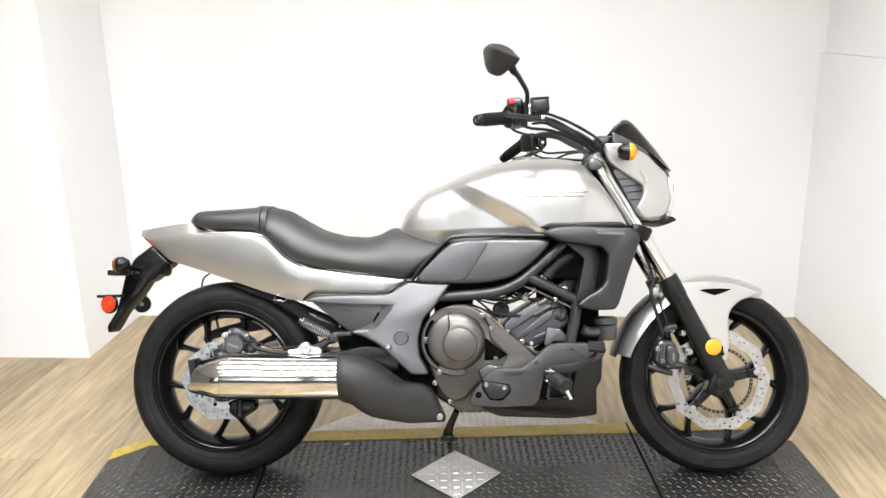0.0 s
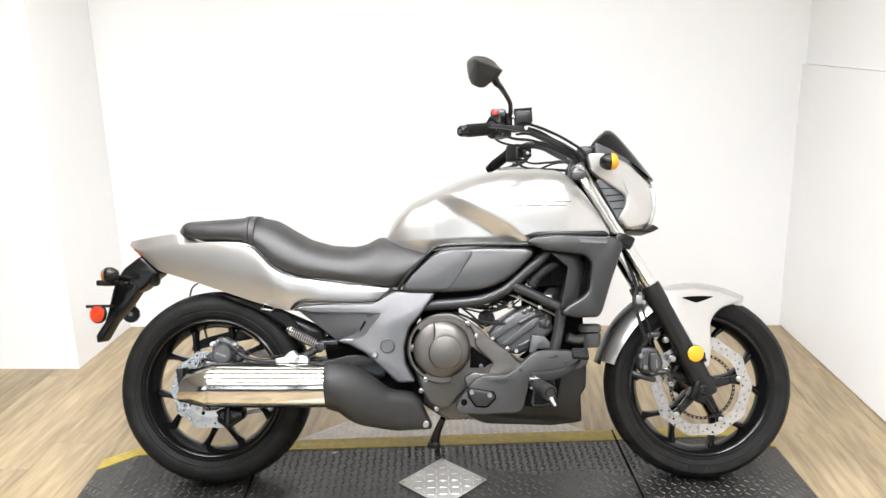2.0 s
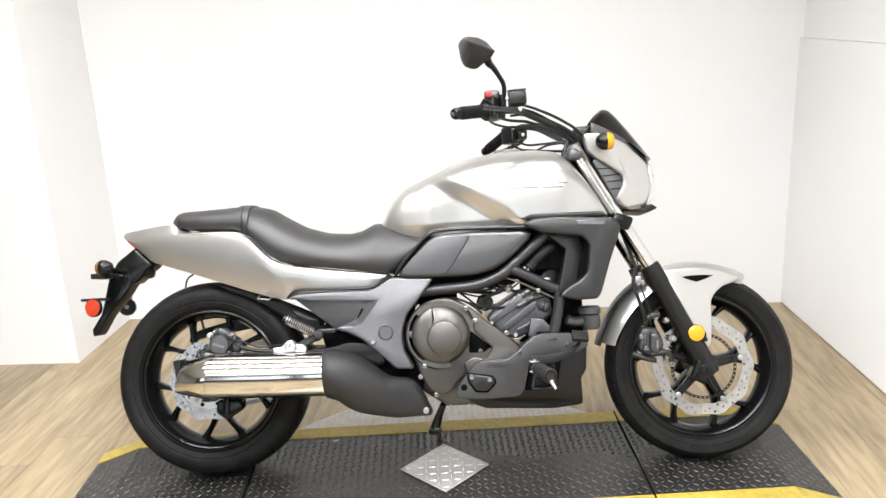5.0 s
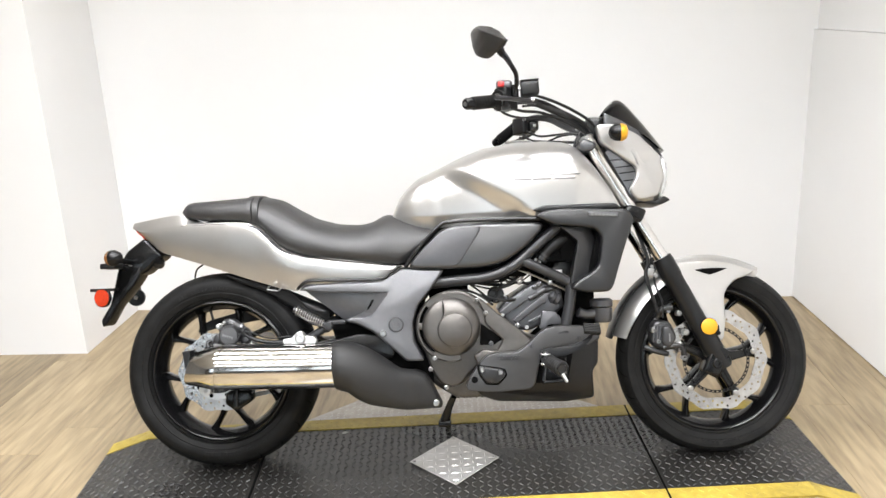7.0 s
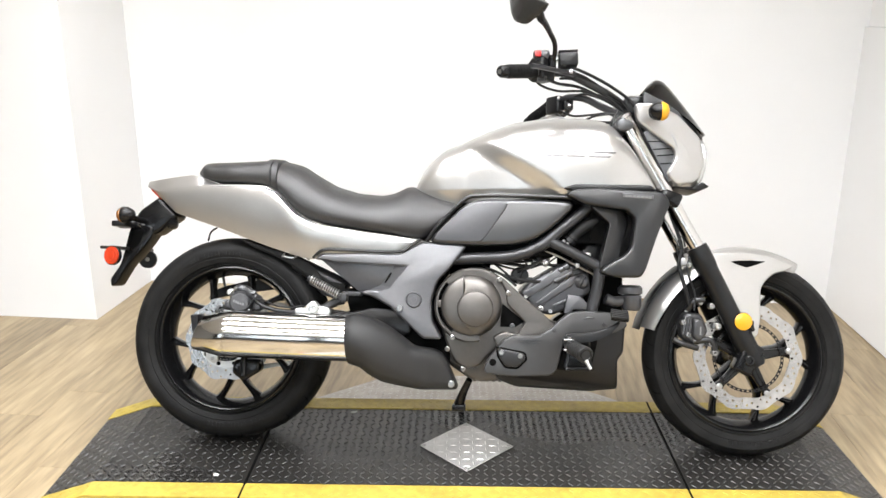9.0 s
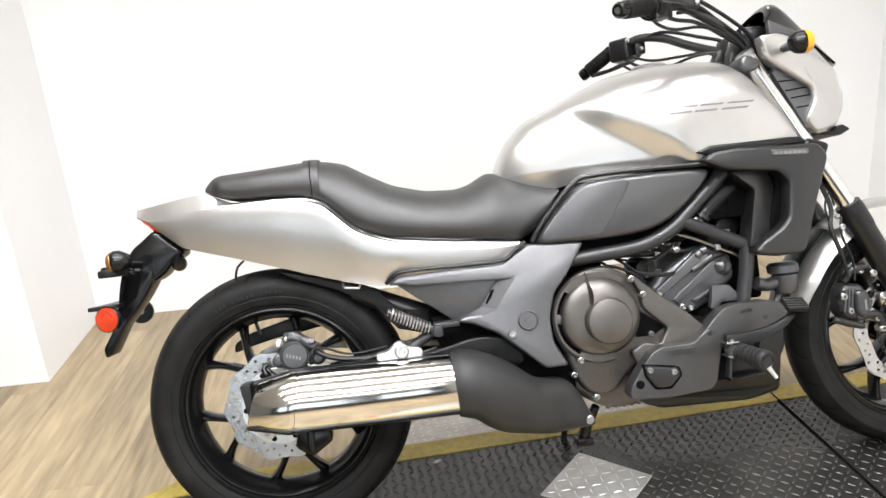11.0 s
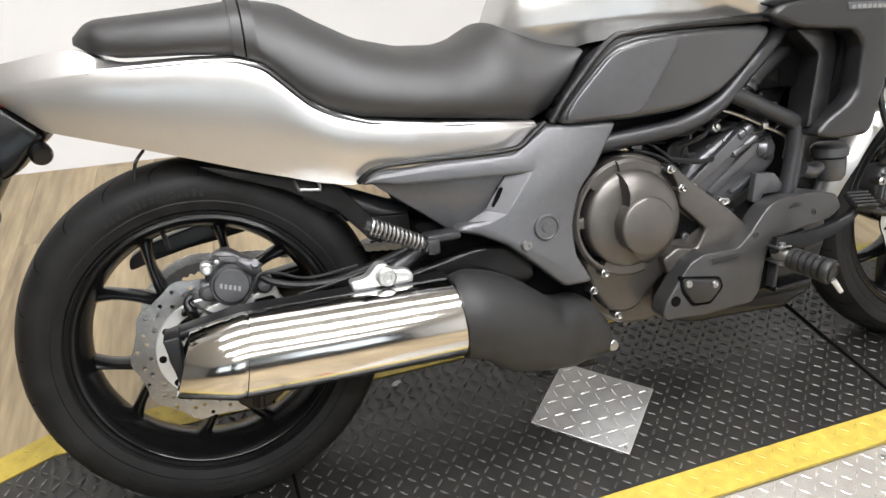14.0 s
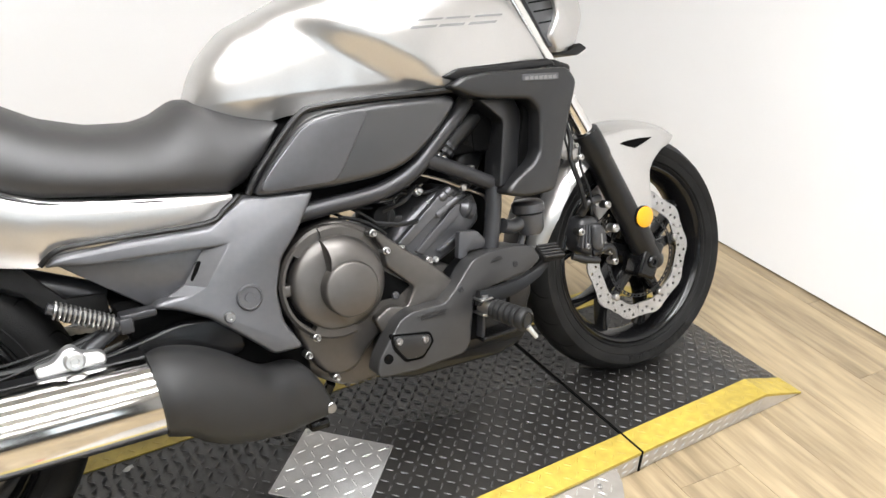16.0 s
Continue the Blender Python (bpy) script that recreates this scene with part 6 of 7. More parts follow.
lathe(bm, [(0.0166, 0.104), (0.0166, 0.1085), (0.0150, 0.1095), (0.0135, 0.1085), (0.0125, 0.1065), (0.003, 0.1065)], a, ax, 24)
part("peg_end", bm, BLACK, peg, "glossy black recessed end cap")
bm = bm_new()
tube(bm, [b + Vector((0, 0, -0.012)), b + Vector((0.012, -0.006, -0.034))], [0.0055, 0.0042], 10)
part("feeler", bm, ALU, peg, "pale metal feeler")

# brake pedal
bm = bm_new()
rings = []
for u, v, w, h in ((0.225, -0.212, 0.338, 0.014), (0.262, -0.222, 0.340, 0.014), (0.300, -0.228, 0.346, 0.013), (0.328, -0.235, 0.357, 0.012), (0.350, -0.243, 0.371, 0.011), (0.366, -0.252, 0.390, 0.010)):
    rings.append([(u + b * 0.3, v + a, w + b) for a, b in ((-0.006, -h), (0.006, -h), (0.008, 0), (0.006, h), (-0.006, h), (-0.008, 0))])
skin(bm, rings, True, (True, True))
pedal = part("brake_pedal", bm, PLASTIC, bike, "black brake pedal")
m = Matrix.Translation((0.364, -0.262, 0.405)) @ Matrix.Rotation(radians(6), 4, "Y") @ Matrix.Rotation(radians(32), 4, "X")
bm = bm_new()
box(bm, (-0.0235, -0.019, -0.006), (0.0235, 0.019, 0.004), 0.004, 2, m)
part("pedal_pad", bm, RUBBER, pedal, "ribbed rubber pad")
for k in range(5):
    bm = bm_new()
    box(bm, (-0.023, -0.0185 + k * 0.0080, 0.0035), (0.023, -0.0140 + k * 0.0080, 0.0085), 0.001, 1, m)
    part("pad_rib", bm, SOFTGREY, pedal)

# ------------------------------------------------------------ fork, mudguard and front brake
TOP, MID, AXLE = Vector((0.399, 0, 0.966)), Vector((0.612, 0, 0.590)), Vector((0.744, 0, 0.284))
fk = (AXLE - TOP).normalized()
for s in (-1, 1):
    bm = bm_new()
    side = Vector((0, s * 0.090, 0))
    tube(bm, [TOP + side, MID + side], 0.0205, 20)
    leg = part("fork_tube", bm, CHROME, bike, "chrome fork tube")
    bm = bm_new()
    lathe(bm, [(0.022, -0.012), (0.029, -0.012), (0.031, 0.004), (0.031, 0.05), (0.0285, 0.06), (0.0285, 0.22), (0.031, 0.26), (0.031, 0.352), (0.027, 0.362), (0.003, 0.363)], MID + side, fk, 24)
    part("fork_slider", bm, PLASTIC, leg, "black fork slider")
    bm = bm_new()
    m = Matrix.Translation(AXLE + side + Vector((0.004, s * 0.001, 0.0))) @ Matrix.Rotation(radians(27), 4, "Y")
    box(bm, (-0.027, -0.027, -0.042), (0.027, 0.027, 0.050), 0.009, 3, m)
    part("fork_foot", bm, BLACK, leg)
    bm = bm_new()
    lathe(bm, [(0.015, 0), (0.015, 0.006), (0.012, 0.009), (0.007, 0.009), (0.006, 0.004)], AXLE + Vector((0.006, s * 0.115, -0.002)), (0, s, 0), 18)
    part("axle_end", bm, BLACK, leg)
    bm = bm_new()
    lathe(bm, [(0.029, -0.018), (0.029, 0.018), (0.025, 0.022)], TOP + side + fk * 0.265, fk, 22)
    part("fork_clamp", bm, BLACK, leg)
    bm = bm_new()
    lathe(bm, [(0.0225, 0.0), (0.0225, -0.010), (0.012, -0.014), (0.003, -0.014)], TOP + side, fk, 20)
    part("fork_cap", bm, STEEL, leg)
bm = bm_new()
plate(bm, [(0.368, 0.950), (0.385, 0.970), (0.425, 0.950), (0.415, 0.930), (0.38, 0.925)], -0.118, 0.118, 0.01, 0.012)
part("upper_clamp", bm, GREYMET, bike, "grey metal upper fork clamp")
bm = bm_new()
plate(bm, [(0.49, 0.735), (0.51, 0.765), (0.565, 0.745), (0.545, 0.705)], -0.122, 0.122, 0.01, 0.012)
tube(bm, [(0.385, 0, 0.94), (0.50, 0, 0.72)], 0.032, 18)
part("lower_clamp", bm, BLACK, bike, "black lower fork clamp and steering head")

# mudguard: an arched shell with a deep side skirt
bm = bm_new()
rings = []
for k in range(29):
    a = radians(61) + radians(104) * k / 28
    edge = 1 - 0.25 * max(0, (a - radians(150)) / radians(15)) - 0.55 * max(0, (radians(78) - a) / radians(17))
    ring = []
    for r, v in ((0.272, -0.080), (0.298, -0.072), (0.309, -0.048), (0.313, -0.02), (0.313, 0.02), (0.309, 0.048), (0.298, 0.072), (0.272, 0.080), (0.270, 0.076), (0.296, 0.068), (0.306, 0.045), (0.310, 0.0), (0.306, -0.045), (0.296, -0.068), (0.270, -0.076)):
        rr = r + 0.007 * math.exp(-((a - radians(100)) / 0.35) ** 2)
        ring.append((FRONT_HUB.x + math.cos(a) * (rr + 0.012 * (1 - edge)), v * edge, FRONT_HUB.z + math.sin(a) * rr))
    rings.append(ring)
skin(bm, rings, True, (True, True))
guard = part("front_mudguard", bm, SILVER, bike, "silver front mudguard", smooth=60)
bm = bm_new()
SKIRT = [(0.632, 0.580), (0.665, 0.586), (0.745, 0.592), (0.815, 0.582), (0.896, 0.553), (0.872, 0.539), (0.828, 0.528), (0.803, 0.507), (0.790, 0.485), (0.790, 0.40), (0.783, 0.352), (0.770, 0.340), (0.755, 0.362), (0.715, 0.410)]


def skirt_bow(u, w):
    return 0.010 * (max(0, (w - 0.568)) / 0.024) ** 2 + 0.024 * (max(0, (u - 0.80)) / 0.09) ** 2


plate(bm, SKIRT, -0.086, -0.070, 0.006, 0.010, 3, bow=skirt_bow)
mirrored(bm)
part("mudguard_skirt", bm, SILVER, guard, "silver side skirt")
# dark plate just proud of the skirt, coloured as the slot's shade
bm = bm_new()
plate(bm, [(0.704, 0.5605), (0.728, 0.5640), (0.765, 0.5650), (0.802, 0.5625), (0.772, 0.5510), (0.749, 0.5440), (0.730, 0.5500)], -0.0868, -0.06, 0.001, 0.003, 1, bow=skirt_bow)
mirrored(bm)
part("mudguard_slot", bm, DARK, guard, "dark slot")
bm = bm_new()
for k in range(4):
    o = Vector((0.678 + k * 0.0055, -0.0870, 0.515 - k * 0.011))
    box(bm, (-0.0015, 0, -0.004), (0.0015, 0.002, 0.004), 0, 1, Matrix.Translation(o) @ Matrix.Rotation(radians(-25), 4, "Y"))
part("skirt_print", bm, BADGE, guard, "small dark bars")
bm = bm_new()
rings = []
for k in range(9):
    a = radians(126) + radians(41) * k / 8
    rings.append([(FRONT_HUB.x + math.cos(a) * r, v, FRONT_HUB.z + math.sin(a) * r) for r, v in ((0.3135, -0.046), (0.3175, -0.046), (0.322, -0.03), (0.322, 0.03), (0.3175, 0.046), (0.3135, 0.046), (0.315, 0.03), (0.315, -0.03))])
skin(bm, rings, True, (True, True))
part("mudguard_flap", bm, PLASTIC, guard, "black rear edge flap")
bm = bm_new()
lathe(bm, [(0.0255, -0.006), (0.0255, 0.0), (0.0245, 0.002)], (0.730, -0.122, 0.392), (0, -1, 0), 28)
refl = part("reflector_rim", bm, BLACK, bike)
bm = bm_new()
lathe(bm, [(0.0240, -0.002), (0.0240, 0.003), (0.021, 0.005), (0.002, 0.0065)], (0.730, -0.122, 0.392), (0, -1, 0), 28)
part("amber_reflector", bm, AMBER, refl, "round amber reflector")
bm = bm_new()
box(bm, (0.716, -0.121, 0.370), (0.761, -0.088, 0.395), 0.004)
bolt(bm, (0.764, -0.092, 0.370), 0.007, 0.006)
part("reflector_bracket", bm, BLACK, refl)

# front caliper
bm = bm_new()
plate(bm, [(0.562, 0.378), (0.577, 0.414), (0.624, 0.410), (0.645, 0.358), (0.610, 0.318), (0.570, 0.336)], -0.112, -0.06, 0.012, 0.014, 3)
fc = part("front_caliper", bm, CALIPER, bike, "dark grey front brake caliper")
fc.location.y = 0.020
bm = bm_new()
plate(bm, [(0.596, 0.398), (0.624, 0.396), (0.638, 0.358), (0.614, 0.328), (0.594, 0.345)], -0.128, -0.10, 0.010, 0.010, 3)
part("caliper_face", bm, CALIPER, fc, "smooth outer face")
for k in range(3):
    bm = bm_new()
    plate(bm, [(0.566 + 0.009 * k, 0.350 - 0.003 * k), (0.571 + 0.009 * k, 0.348 - 0.003 * k), (0.580 + 0.008 * k, 0.398), (0.575 + 0.008 * k, 0.400)], -0.120, -0.10, 0.002, 0.003, 2)
    part("caliper_fin", bm, GREYMID, fc)
bm = bm_new()
tube(bm, [(0.545, -0.11, 0.335), (0.575, -0.118, 0.322), (0.612, -0.115, 0.312)], 0.008, 10)
part("pad_pin_housing", bm, GREY, fc)
bm = bm_new()
box(bm, (0.614, -0.1292, 0.350), (0.618, -0.1272, 0.374))
part("caliper_mark", bm, PRINT, fc, "small pale bar")
for u, w, r in ((0.650, 0.432, 0.009), (0.668, 0.375, 0.010), (0.585, 0.350, 0.008), (0.648, 0.325, 0.008), (0.660, 0.300, 0.009), (0.618, 0.440, 0.007), (0.572, 0.385, 0.009)):
    bm = bm_new()
    lathe(bm, [(r, -0.02), (r, 0.002), (r * 0.7, 0.005), (r * 0.4, 0.005), (r * 0.4, 0.001)], (u, -0.115, w), (0, -1, 0), 12)
    part("caliper_bolt", bm, STEEL, fc)
bm = bm_new()
tube(bm, [(0.662, -0.11, 0.30), (0.648, -0.115, 0.335), (0.60, -0.11, 0.33)], 0.009, 10)
part("caliper_arm", bm, GREY, fc)
bm = bm_new()
tube(bm, [(0.585, -0.10, 0.42), (0.60, -0.112, 0.445), (0.63, -0.112, 0.45)], 0.010, 10)
part("caliper_arm", bm, GREY, fc)
bm = bm_new()
tube(bm, [(0.585, -0.10, 0.435), (0.57, -0.105, 0.49), (0.555, -0.10, 0.55), (0.565, -0.09, 0.60), (0.54, -0.08, 0.68), (0.515, -0.07, 0.76), (0.46, -0.06, 0.90), (0.40, -0.10, 0.985)], 0.0055, 8)
part("front_brake_hose", bm, HOSE, bike)
bm = bm_new()
tube(bm, [(0.60, -0.10, 0.42), (0.60, -0.10, 0.47), (0.58, -0.10, 0.53), (0.59, -0.09, 0.585)], 0.003, 6)
tube(bm, [(0.56, -0.09, 0.56), (0.552, -0.09, 0.60), (0.565, -0.09, 0.63), (0.575, -0.09, 0.60)], 0.0025, 6)
part("sensor_lead", bm, HOSE, bike)
bm = bm_new()
box(bm, (0.562, -0.095, 0.545), (0.585, -0.075, 0.57), 0.004)
bolt(bm, (0.585, -0.095, 0.548), 0.008, 0.006)
bolt(bm, (0.575, -0.095, 0.575), 0.006, 0.006)
part("hose_union", bm, STEEL, bike)

# ------------------------------------------------------------ headlamp cowl, screen and indicators
COWL_TOP = [(0.50, 0.975), (0.545, 0.952), (0.585, 0.930), (0.62, 0.897), (0.643, 0.850), (0.648, 0.835)]
COWL_LOW = [(0.50, 0.91), (0.535, 0.88), (0.5455, 0.85), (0.552, 0.775), (0.597, 0.772), (0.632, 0.800), (0.648, 0.83)]
COWL_HALF = [(0.50, 0.110), (0.55, 0.108), (0.60, 0.088), (0.63, 0.058), (0.648, 0.02)]
bm = body_of(COWL_TOP, COWL_LOW, COWL_HALF, 0.502, 0.647, 40, power=3.0, mid=0.5, steps=20, low=0.3)
nose = part("headlamp_cowl", bm, SILVER, bike, "silver headlamp cowl", smooth=50)
bm = bm_new()
COWL_SIDE = [(0.421, 1.006), (0.470, 1.008), (0.545, 0.975), (0.616, 0.914), (0.634, 0.842), (0.607, 0.786), (0.541, 0.773), (0.513, 0.806), (0.537, 0.848), (0.536, 0.876), (0.467, 0.925), (0.432, 0.954)]
plate(bm, COWL_SIDE, -0.124, -0.09, 0.008, 0.012, 4, bow=lambda u, w: 0.045 * (max(0, u - 0.50) / 0.13) ** 2 + 0.02 * (max(0, 0.84 - w) / 0.07) ** 2)
mirrored(bm)
part("cowl_side", bm, SILVER, nose, "silver cowl side", smooth=60)
bm = bm_new()
plate(bm, [(0.448, 0.925), (0.472, 0.935), (0.510, 0.914), (0.546, 0.886), (0.552, 0.860), (0.538, 0.820), (0.532, 0.787), (0.520, 0.785), (0.498, 0.828)], -0.106, -0.06, 0.003, 0.008, 2)
mirrored(bm)
vent = part("cowl_vent", bm, GREYMET, nose, "grey slotted side panel")
# thin dark bars laid on the panel as the shade in its slots
for p, q in (((0.462, 0.899), (0.520, 0.899)), ((0.476, 0.876), (0.540, 0.881)), ((0.488, 0.858), (0.548, 0.863)), ((0.498, 0.835), (0.540, 0.838))):
    bm = bm_new()
    plate(bm, [(p[0], p[1] - 0.0016), (q[0], q[1] - 0.0016), (q[0], q[1] + 0.0016), (p[0], p[1] + 0.0016)], -0.1068, -0.10, 0.0004, 0.001, 1)
    part("vent_slot", bm, DARK, vent)
bm = bm_new()
plate(bm, [(0.545, 0.778), (0.60, 0.775), (0.628, 0.790), (0.648, 0.776), (0.620, 0.763), (0.545, 0.770)], -0.070, 0.070, 0.003, 0.006, 2)
part("cowl_lip", bm, PLASTIC, nose, "black lip under the cowl")
bm = bm_new()
lathe(bm, [(0.07, -0.02), (0.075, 0.0), (0.06, 0.012), (0.003, 0.02)], (0.628, 0, 0.845), (1, 0, -0.15), 30)
part("headlamp_lens", bm, LENS, nose, "clear headlamp lens")

RIDGE = [(0.482, 1.085), (0.500, 1.099), (0.526, 1.091), (0.568, 1.042), (0.610, 0.985), (0.646, 0.932)]
EDGE = [(0.446, 1.038), (0.462, 1.036), (0.490, 1.020), (0.530, 0.998), (0.575, 0.971), (0.618, 0.932)]
bm = bm_new()
ridge, edge = spline(RIDGE, 4), spline(EDGE, 4)
rings = []
nr = len(ridge)
for off in (0, 1):
    for i in range(nr) if off == 0 else reversed(range(nr)):
        s = i / (nr - 1)
        wide = 0.105 - 0.02 * s
        row = []
        for j in range(15):
            t = -1 + j / 7
            k = abs(t) ** 2.2
            row.append((ridge[i].x * (1 - k) + edge[i].x * k - off * 0.004, wide * t, ridge[i].y * (1 - k) + edge[i].y * k - off * 0.002))
        rings.append(row)
rings.append(rings[0])
skin(bm, rings, False)
screen = part("wind_screen", bm, SMOKE, bike, "small dark smoked wind screen", smooth=60)
bm = bm_new()
for i, w in ((0.482, 1.068), (0.480, 1.080)):
    bolt(bm, (i, -0.062, w), 0.003, 0.002)
part("screen_bolt", bm, ALU, screen)
# band under the screen: its grey paints the reflection there
bm = bm_new()
plate(bm, [(0.449, 1.006), (0.449, 1.042), (0.501, 1.016), (0.551, 0.990), (0.600, 0.954), (0.632, 0.912), (0.597, 0.932), (0.545, 0.962), (0.515, 0.990), (0.483, 1.006)], -0.1145, -0.10, 0.003, 0.004, 2, bow=lambda u, w: 0.06 * max(0, (u - 0.5) / 0.14))
mirrored(bm)
part("screen_base", bm, GREYMET, screen, "screen base coloured grey for the reflection on it")
bm = bm_new()
box(bm, (0.40, -0.075, 0.985), (0.47, 0.075, 1.04), 0.015)
part("instrument_pod", bm, PLASTIC, bike, "black instrument pod")

for s in (-1, 1):
    bm = bm_new()
    o = Vector((0.474, s * 0.197, 0.967))
    lathe(bm, [(0.006, -0.028), (0.015, -0.024), (0.0235, -0.012), (0.0255, 0.0), (0.0255, 0.004)], o, (1, 0, 0), 28)
    wk = part("front_indicator", bm, BLACK, bike, "black front indicator")
    bm = bm_new()
    lathe(bm, [(0.0250, 0.003), (0.0255, 0.012), (0.020, 0.022), (0.010, 0.027), (0.002, 0.028)], o, (1, 0, 0), 28)
    part("indicator_lens", bm, AMBER, wk, "amber lens")
    bm = bm_new()
    tube(bm, [o + Vector((0.0, -s * 0.02, 0.0)), (0.475, s * 0.10, 0.972)], 0.010, 10)
    part("indicator_stalk", bm, BLACK, wk)

# ------------------------------------------------------------ handlebar and controls (turned a little to the right)
bar = [(0.139, -0.235, 1.066), (0.182, -0.205, 1.070), (0.225, -0.178, 1.073), (0.293, -0.140, 1.052), (0.352, -0.095, 1.034), (0.400, -0.045, 1.014), (0.412, 0.02, 1.006), (0.400, 0.070, 1.016), (0.360, 0.135, 1.050), (0.315, 0.195, 1.088), (0.262, 0.240, 1.100), (0.214, 0.300, 1.078)]
bm = bm_new()
tube(bm, bar, 0.0115, 12)
handlebar = part("handlebar", bm, FRAME, bike, "dark pulled-back handlebar")
RG = (Vector((0.139, -0.235, 1.066)), Vector((0.050, -0.306, 1.046)))
LG = (Vector((0.205, 0.310, 1.082)), Vector((0.150, 0.350, 1.046)))
for a, b in (RG, LG):
    ax = (b - a).normalized()
    L = (b - a).length
    bm = bm_new()
    prof = [(0.012, -0.012), (0.020, -0.010), (0.020, -0.002), (0.0165, 0.0)]
    for k in range(10):
        h = 0.002 + k * (L - 0.006) / 10
        prof += [(0.0188, h), (0.0188, h + L * 0.07), (0.0180, h + L * 0.075), (0.0180, h + L * 0.088)]
    prof += [(0.0175, L - 0.003), (0.012, L)]
    lathe(bm, prof, a, ax, 20)
    grip = part("grip", bm, RUBBER, handlebar, "ribbed black rubber grip")
    bm = bm_new()
    lathe(bm, [(0.010, 0), (0.0165, 0.001), (0.0165, 0.016), (0.013, 0.022), (0.008, 0.022), (0.007, 0.018)], b, ax, 18)
    part("bar_end", bm, BLACK, grip)
    bm = bm_new()
    lathe(bm, [(0.007, 0.019), (0.0065, 0.023), (0.002, 0.0235)], b, ax, 12)
    part("bar_end_screw", bm, STEEL, grip)

# right switch box, master cylinder, lever and mirror
bm = bm_new()
box(bm, (-0.024, -0.030, -0.030), (0.022, 0.030, 0.032), 0.008, 3, Matrix.Translation((0.152, -0.228, 1.070)) @ Matrix.Rotation(radians(-40), 4, "Z"))
sw = part("switch_box", bm, PLASTIC, handlebar, "black switch box")
bm = bm_new()
box(bm, (0.128, -0.262, 1.100), (0.146, -0.248, 1.116), 0.004)
part("stop_switch", bm, REDSWITCH, sw, "red stop switch")
bm = bm_new()
box(bm, (0.124, -0.252, 1.094), (0.170, -0.228, 1.122), 0.009, 3)
part("switch_hood", bm, GREYMID, sw, "grey upper half of the switch box")
bm = bm_new()
lathe(bm, [(0.012, -0.014), (0.030, -0.012), (0.032, 0.0), (0.030, 0.012), (0.012, 0.014)], (0.136, -0.236, 1.066), RG[1] - RG[0], 24)
part("throttle_drum", bm, PLASTIC, sw, "round throttle drum")
bm = bm_new()
box(bm, (0.136, -0.256, 1.034), (0.162, -0.222, 1.052), 0.005, 2)
part("starter_switch", bm, GREY, sw)
bm = bm_new()
box(bm, (-0.026, -0.026, -0.022), (0.026, 0.026, 0.016), 0.006, 2, Matrix.Translation((0.219, -0.235, 1.098)) @ Matrix.Rotation(radians(-3), 4, "Y"))
mc = part("brake_fluid_box", bm, PLASTIC, handlebar, "black brake fluid reservoir")
bm = bm_new()
box(bm, (-0.0265, -0.0265, 0.0165), (0.0265, 0.0265, 0.021), 0.002, 1, Matrix.Translation((0.219, -0.235, 1.098)) @ Matrix.Rotation(radians(-3), 4, "Y"))
part("reservoir_lid", bm, GREY, mc)
bm = bm_new()
tube(bm, [(0.235, -0.225, 1.062), (0.21, -0.255, 1.058), (0.165, -0.305, 1.054), (0.115, -0.345, 1.052)], [0.010, 0.008, 0.006, 0.007], 8)
part("brake_lever", bm, FRAME, handlebar, "dark brake lever")
bm = bm_new()
tube(bm, [(0.176, -0.245, 1.078), (0.181, -0.262, 1.105), (0.179, -0.285, 1.128), (0.164, -0.312, 1.148), (0.148, -0.352, 1.160), (0.136, -0.378, 1.165), (0.128, -0.398, 1.178)], [0.0066, 0.0066, 0.0066, 0.0070, 0.0085, 0.011, 0.012], 10)
lathe(bm, [(0.011, 0), (0.011, 0.03), (0.008, 0.036)], (0.176, -0.243, 1.072), (0, -0.3, 1), 12)
mirror = part("mirror_stem", bm, BLACK, bike, "black mirror stem")
bm = bm_new()
# the shell is folded along a slanting ridge: a narrow face looks up, a broad one outwards
ring = rounded([(0.059, 1.228), (0.064, 1.237), (0.076, 1.241), (0.108, 1.229), (0.132, 1.208), (0.145, 1.180), (0.143, 1.164), (0.124, 1.156), (0.106, 1.145), (0.091, 1.149), (0.071, 1.163), (0.062, 1.188)], 0.006, 2)
ridge_a, ridge_b = Vector((0.063, 1.221)), Vector((0.137, 1.172))
ridge = ridge_b - ridge_a
rings = []
for f, du in ((0.90, -0.008), (1.0, -0.004), (1.0, 0.004), (0.95, 0.009), (0.12, 0.041), (0.0, 0.0425)):
    row = []
    for p in ring:
        p = Vector((p[0], p[1]))
        s = max(0.0, min(1.0, (p - ridge_a).dot(ridge) / ridge.length_squared))
        q = ridge_a + ridge * s
        q = q + (p - q) * f + Vector((0.0004 * f, 0.0))
        row.append((q.x + du * 0.35 - 0.002, -0.385 - (q.x - 0.106) * 0.85 - du, q.y + 0.0045))
    rings.append(row)
skin(bm, rings, True, (True, True))
bmesh.ops.remove_doubles(bm, verts=bm.verts, dist=0.0004)
part("mirror_head", bm, SHELL, mirror, "black folded mirror head", smooth=24)

# left switch box and clutch lever
bm = bm_new()
box(bm, (-0.024, -0.030, -0.030), (0.026, 0.030, 0.030), 0.008, 3, Matrix.Translation((0.232, 0.272, 1.080)) @ Matrix.Rotation(radians(40), 4, "Z"))
part("switch_box", bm, PLASTIC, handlebar, "black switch box")
bm = bm_new()
tube(bm, [(0.275, 0.25, 1.07), (0.26, 0.29, 1.055), (0.215, 0.36, 1.045), (0.18, 0.41, 1.045)], [0.010, 0.008, 0.006, 0.007], 8)
part("clutch_lever", bm, FRAME, handlebar)
bm = bm_new()
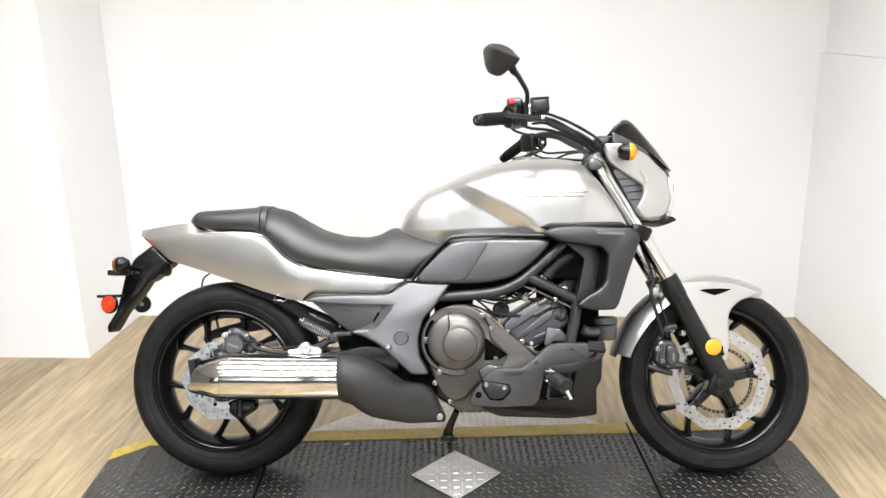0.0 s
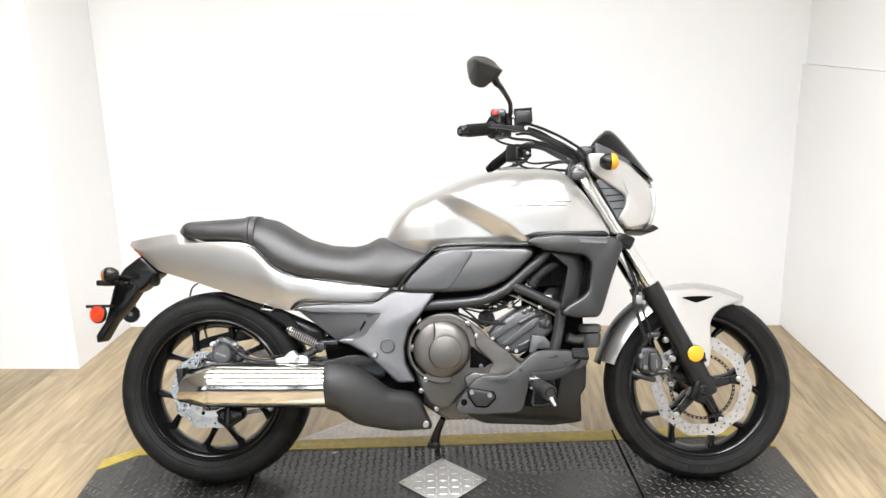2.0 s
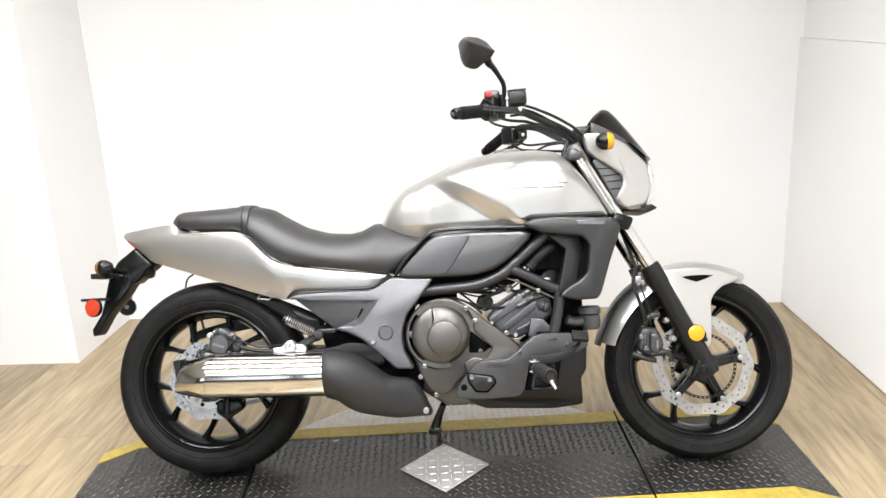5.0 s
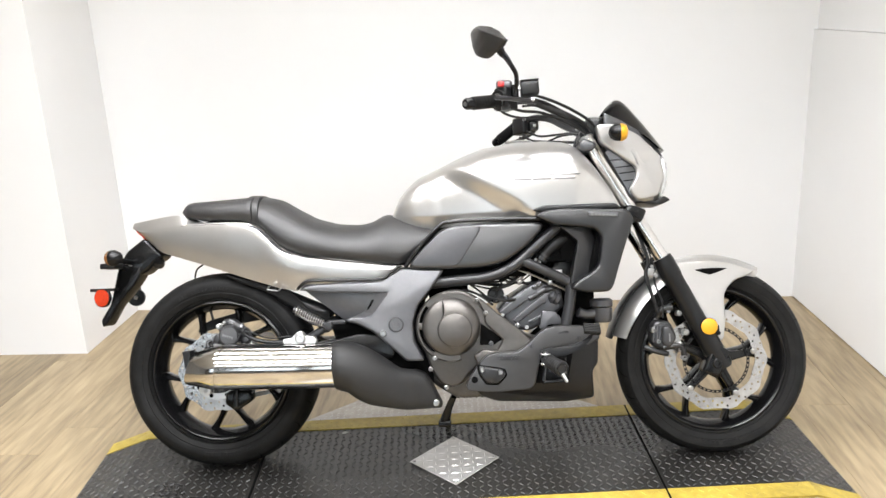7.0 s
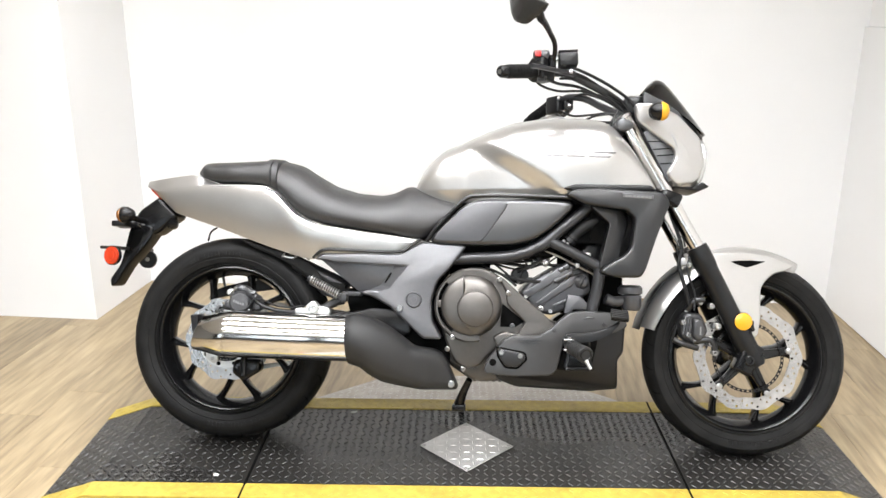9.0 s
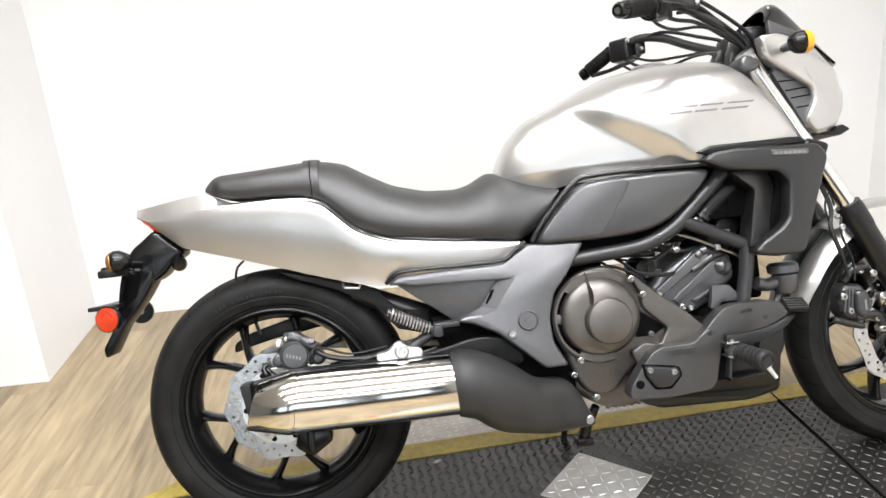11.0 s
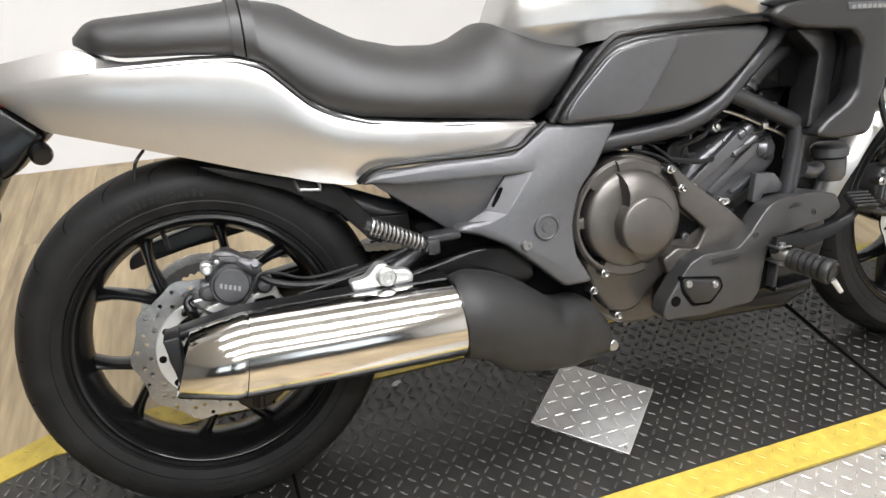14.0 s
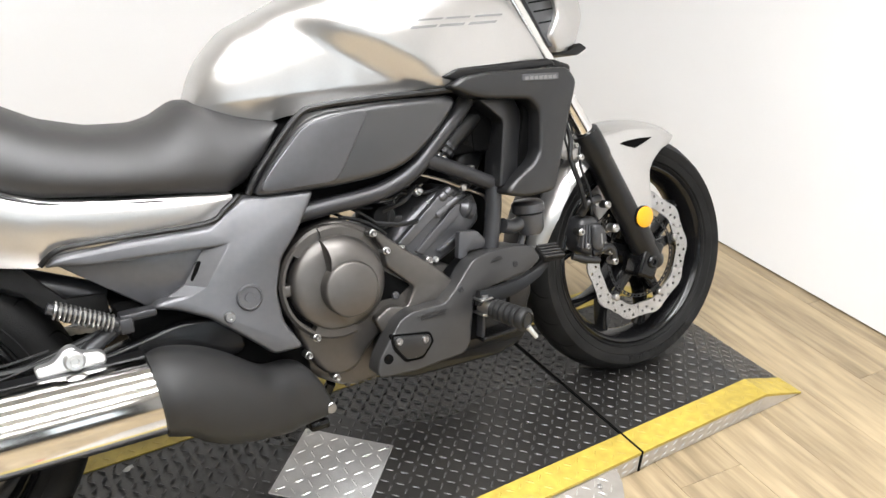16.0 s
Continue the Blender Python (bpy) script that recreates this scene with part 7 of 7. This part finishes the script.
box(bm, (0.255, 0.235, 1.060), (0.285, 0.262, 1.105), 0.006)
part("lever_perch", bm, PLASTIC, handlebar)

# cables that run from the controls to the steering head
CABLES = [((0.17, -0.22, 1.045), (0.20, -0.20, 1.040), (0.26, -0.16, 1.040), (0.33, -0.12, 1.018), (0.40, -0.08, 0.985), (0.45, -0.07, 0.92)),
          ((0.20, -0.21, 1.052), (0.25, -0.17, 1.058), (0.33, -0.12, 1.030), (0.40, -0.08, 1.000), (0.46, -0.065, 0.94), (0.48, -0.065, 0.88)),
          ((0.23, -0.21, 1.085), (0.29, -0.16, 1.075), (0.36, -0.11, 1.052), (0.42, -0.08, 1.015), (0.455, -0.075, 0.95), (0.48, -0.07, 0.88)),
          ((0.22, 0.26, 1.04), (0.245, 0.20, 1.005), (0.29, 0.12, 0.995), (0.34, 0.06, 1.006), (0.40, 0.03, 1.0), (0.43, 0.02, 0.95)),
          ((0.26, 0.24, 1.09), (0.31, 0.18, 1.100), (0.37, 0.09, 1.060), (0.42, 0.02, 1.018), (0.45, 0.0, 0.95)),
          ((0.24, 0.25, 1.06), (0.28, 0.19, 1.030), (0.33, 0.12, 1.020), (0.38, 0.06, 1.010), (0.42, 0.03, 0.96)),
          ((0.23, 0.25, 1.05), (0.255, 0.20, 1.018), (0.30, 0.13, 1.000), (0.35, 0.06, 0.985), (0.40, 0.02, 0.975)),
          ((0.13, -0.235, 1.045), (0.15, -0.225, 1.028), (0.20, -0.19, 1.022), (0.28, -0.15, 1.030), (0.37, -0.10, 1.008), (0.44, -0.08, 0.94)),
          ((0.22, -0.22, 1.068), (0.27, -0.17, 1.068), (0.34, -0.115, 1.040), (0.40, -0.085, 1.005), (0.44, -0.08, 0.93))]
for k, path in enumerate(CABLES):
    bm = bm_new()
    tube(bm, path, 0.0036 if k % 2 else 0.0045, 8)
    part("cable", bm, HOSE, bike)
bm = bm_new()
tube(bm, [(0.425, -0.085, 0.935), (0.46, -0.095, 0.86), (0.50, -0.09, 0.78)], 0.009, 8)
tube(bm, [(0.43, -0.075, 0.99), (0.45, -0.085, 0.95), (0.475, -0.08, 0.90)], 0.007, 8)
part("wire_sleeve", bm, HOSE, bike)

# risers, bolts and small fittings round the bar
for s in (-1, 1):
    bm = bm_new()
    plate(bm, [(0.372, 0.955), (0.400, 0.968), (0.420, 0.990), (0.412, 1.012), (0.392, 1.010), (0.378, 0.985)], s * 0.045 - 0.016, s * 0.045 + 0.016, 0.004, 0.006, 2)
    part("bar_riser", bm, GREY, handlebar, "dark cast handlebar riser")
for u, v, w, r in ((0.236, 0.240, 1.098, 0.006), (0.270, 0.232, 1.072, 0.0055), (0.252, 0.244, 1.052, 0.005), (0.188, -0.252, 1.092, 0.0045), (0.372, -0.078, 1.000, 0.006), (0.226, -0.252, 1.060, 0.0055)):
    bm = bm_new()
    bolt(bm, (u, v, w), r, 0.008, (0, -1, 0.3))
    part("bar_bolt", bm, STEEL, handlebar)
bm = bm_new()
lathe(bm, [(0.019, -0.006), (0.0215, -0.006), (0.0215, 0.006), (0.019, 0.006)], (0.131, -0.241, 1.064), RG[1] - RG[0], 24, closed=True)
part("throttle_ring", bm, STEEL, handlebar, "thin metal ring beside the grip")

# ------------------------------------------------------------ floor boards
WIDE, LONG = 0.176, 1.22
meshes = []
rng = random.Random(5)
for k in range(1):
    bm = bm_new()
    box(bm, (-WIDE / 2 + 0.0003, -LONG / 2 + 0.0003, -0.004), (WIDE / 2 - 0.0003, LONG / 2 - 0.0003, 0), 0.0006, 1)
    me = bpy.data.meshes.new("board")
    bm.to_mesh(me)
    bm.free()
    me.materials.append(OAK)
    meshes.append(me)
x = LEFT + WIDE / 2
while x - WIDE / 2 < RIGHT + 0.24:
    last = BACK + 0.05 if x > NOOK_X - 0.1 else NOOK_Y + 0.05
    y = FRONT - rng.random() * LONG
    while y - LONG / 2 < last:
        lo, hi = max(y - LONG / 2, FRONT - 0.05), min(y + LONG / 2, last)
        if hi - lo > LONG - 0.01:
            ob = new("board", meshes[0])
            ob.location = (x, y, FLOOR)
        elif hi - lo > 0.02:
            bm = bm_new()
            box(bm, (-WIDE / 2 + 0.0003, lo - y + 0.0003, -0.004), (WIDE / 2 - 0.0003, hi - y - 0.0003, 0), 0.0006, 1)
            me = bpy.data.meshes.new("board")
            bm.to_mesh(me)
            bm.free()
            me.materials.append(OAK)
            ob = new("board", me)
            ob.location = (x, y, FLOOR)
        else:
            y += LONG
            continue
        ob.parent = floor
        y += LONG
    x += WIDE
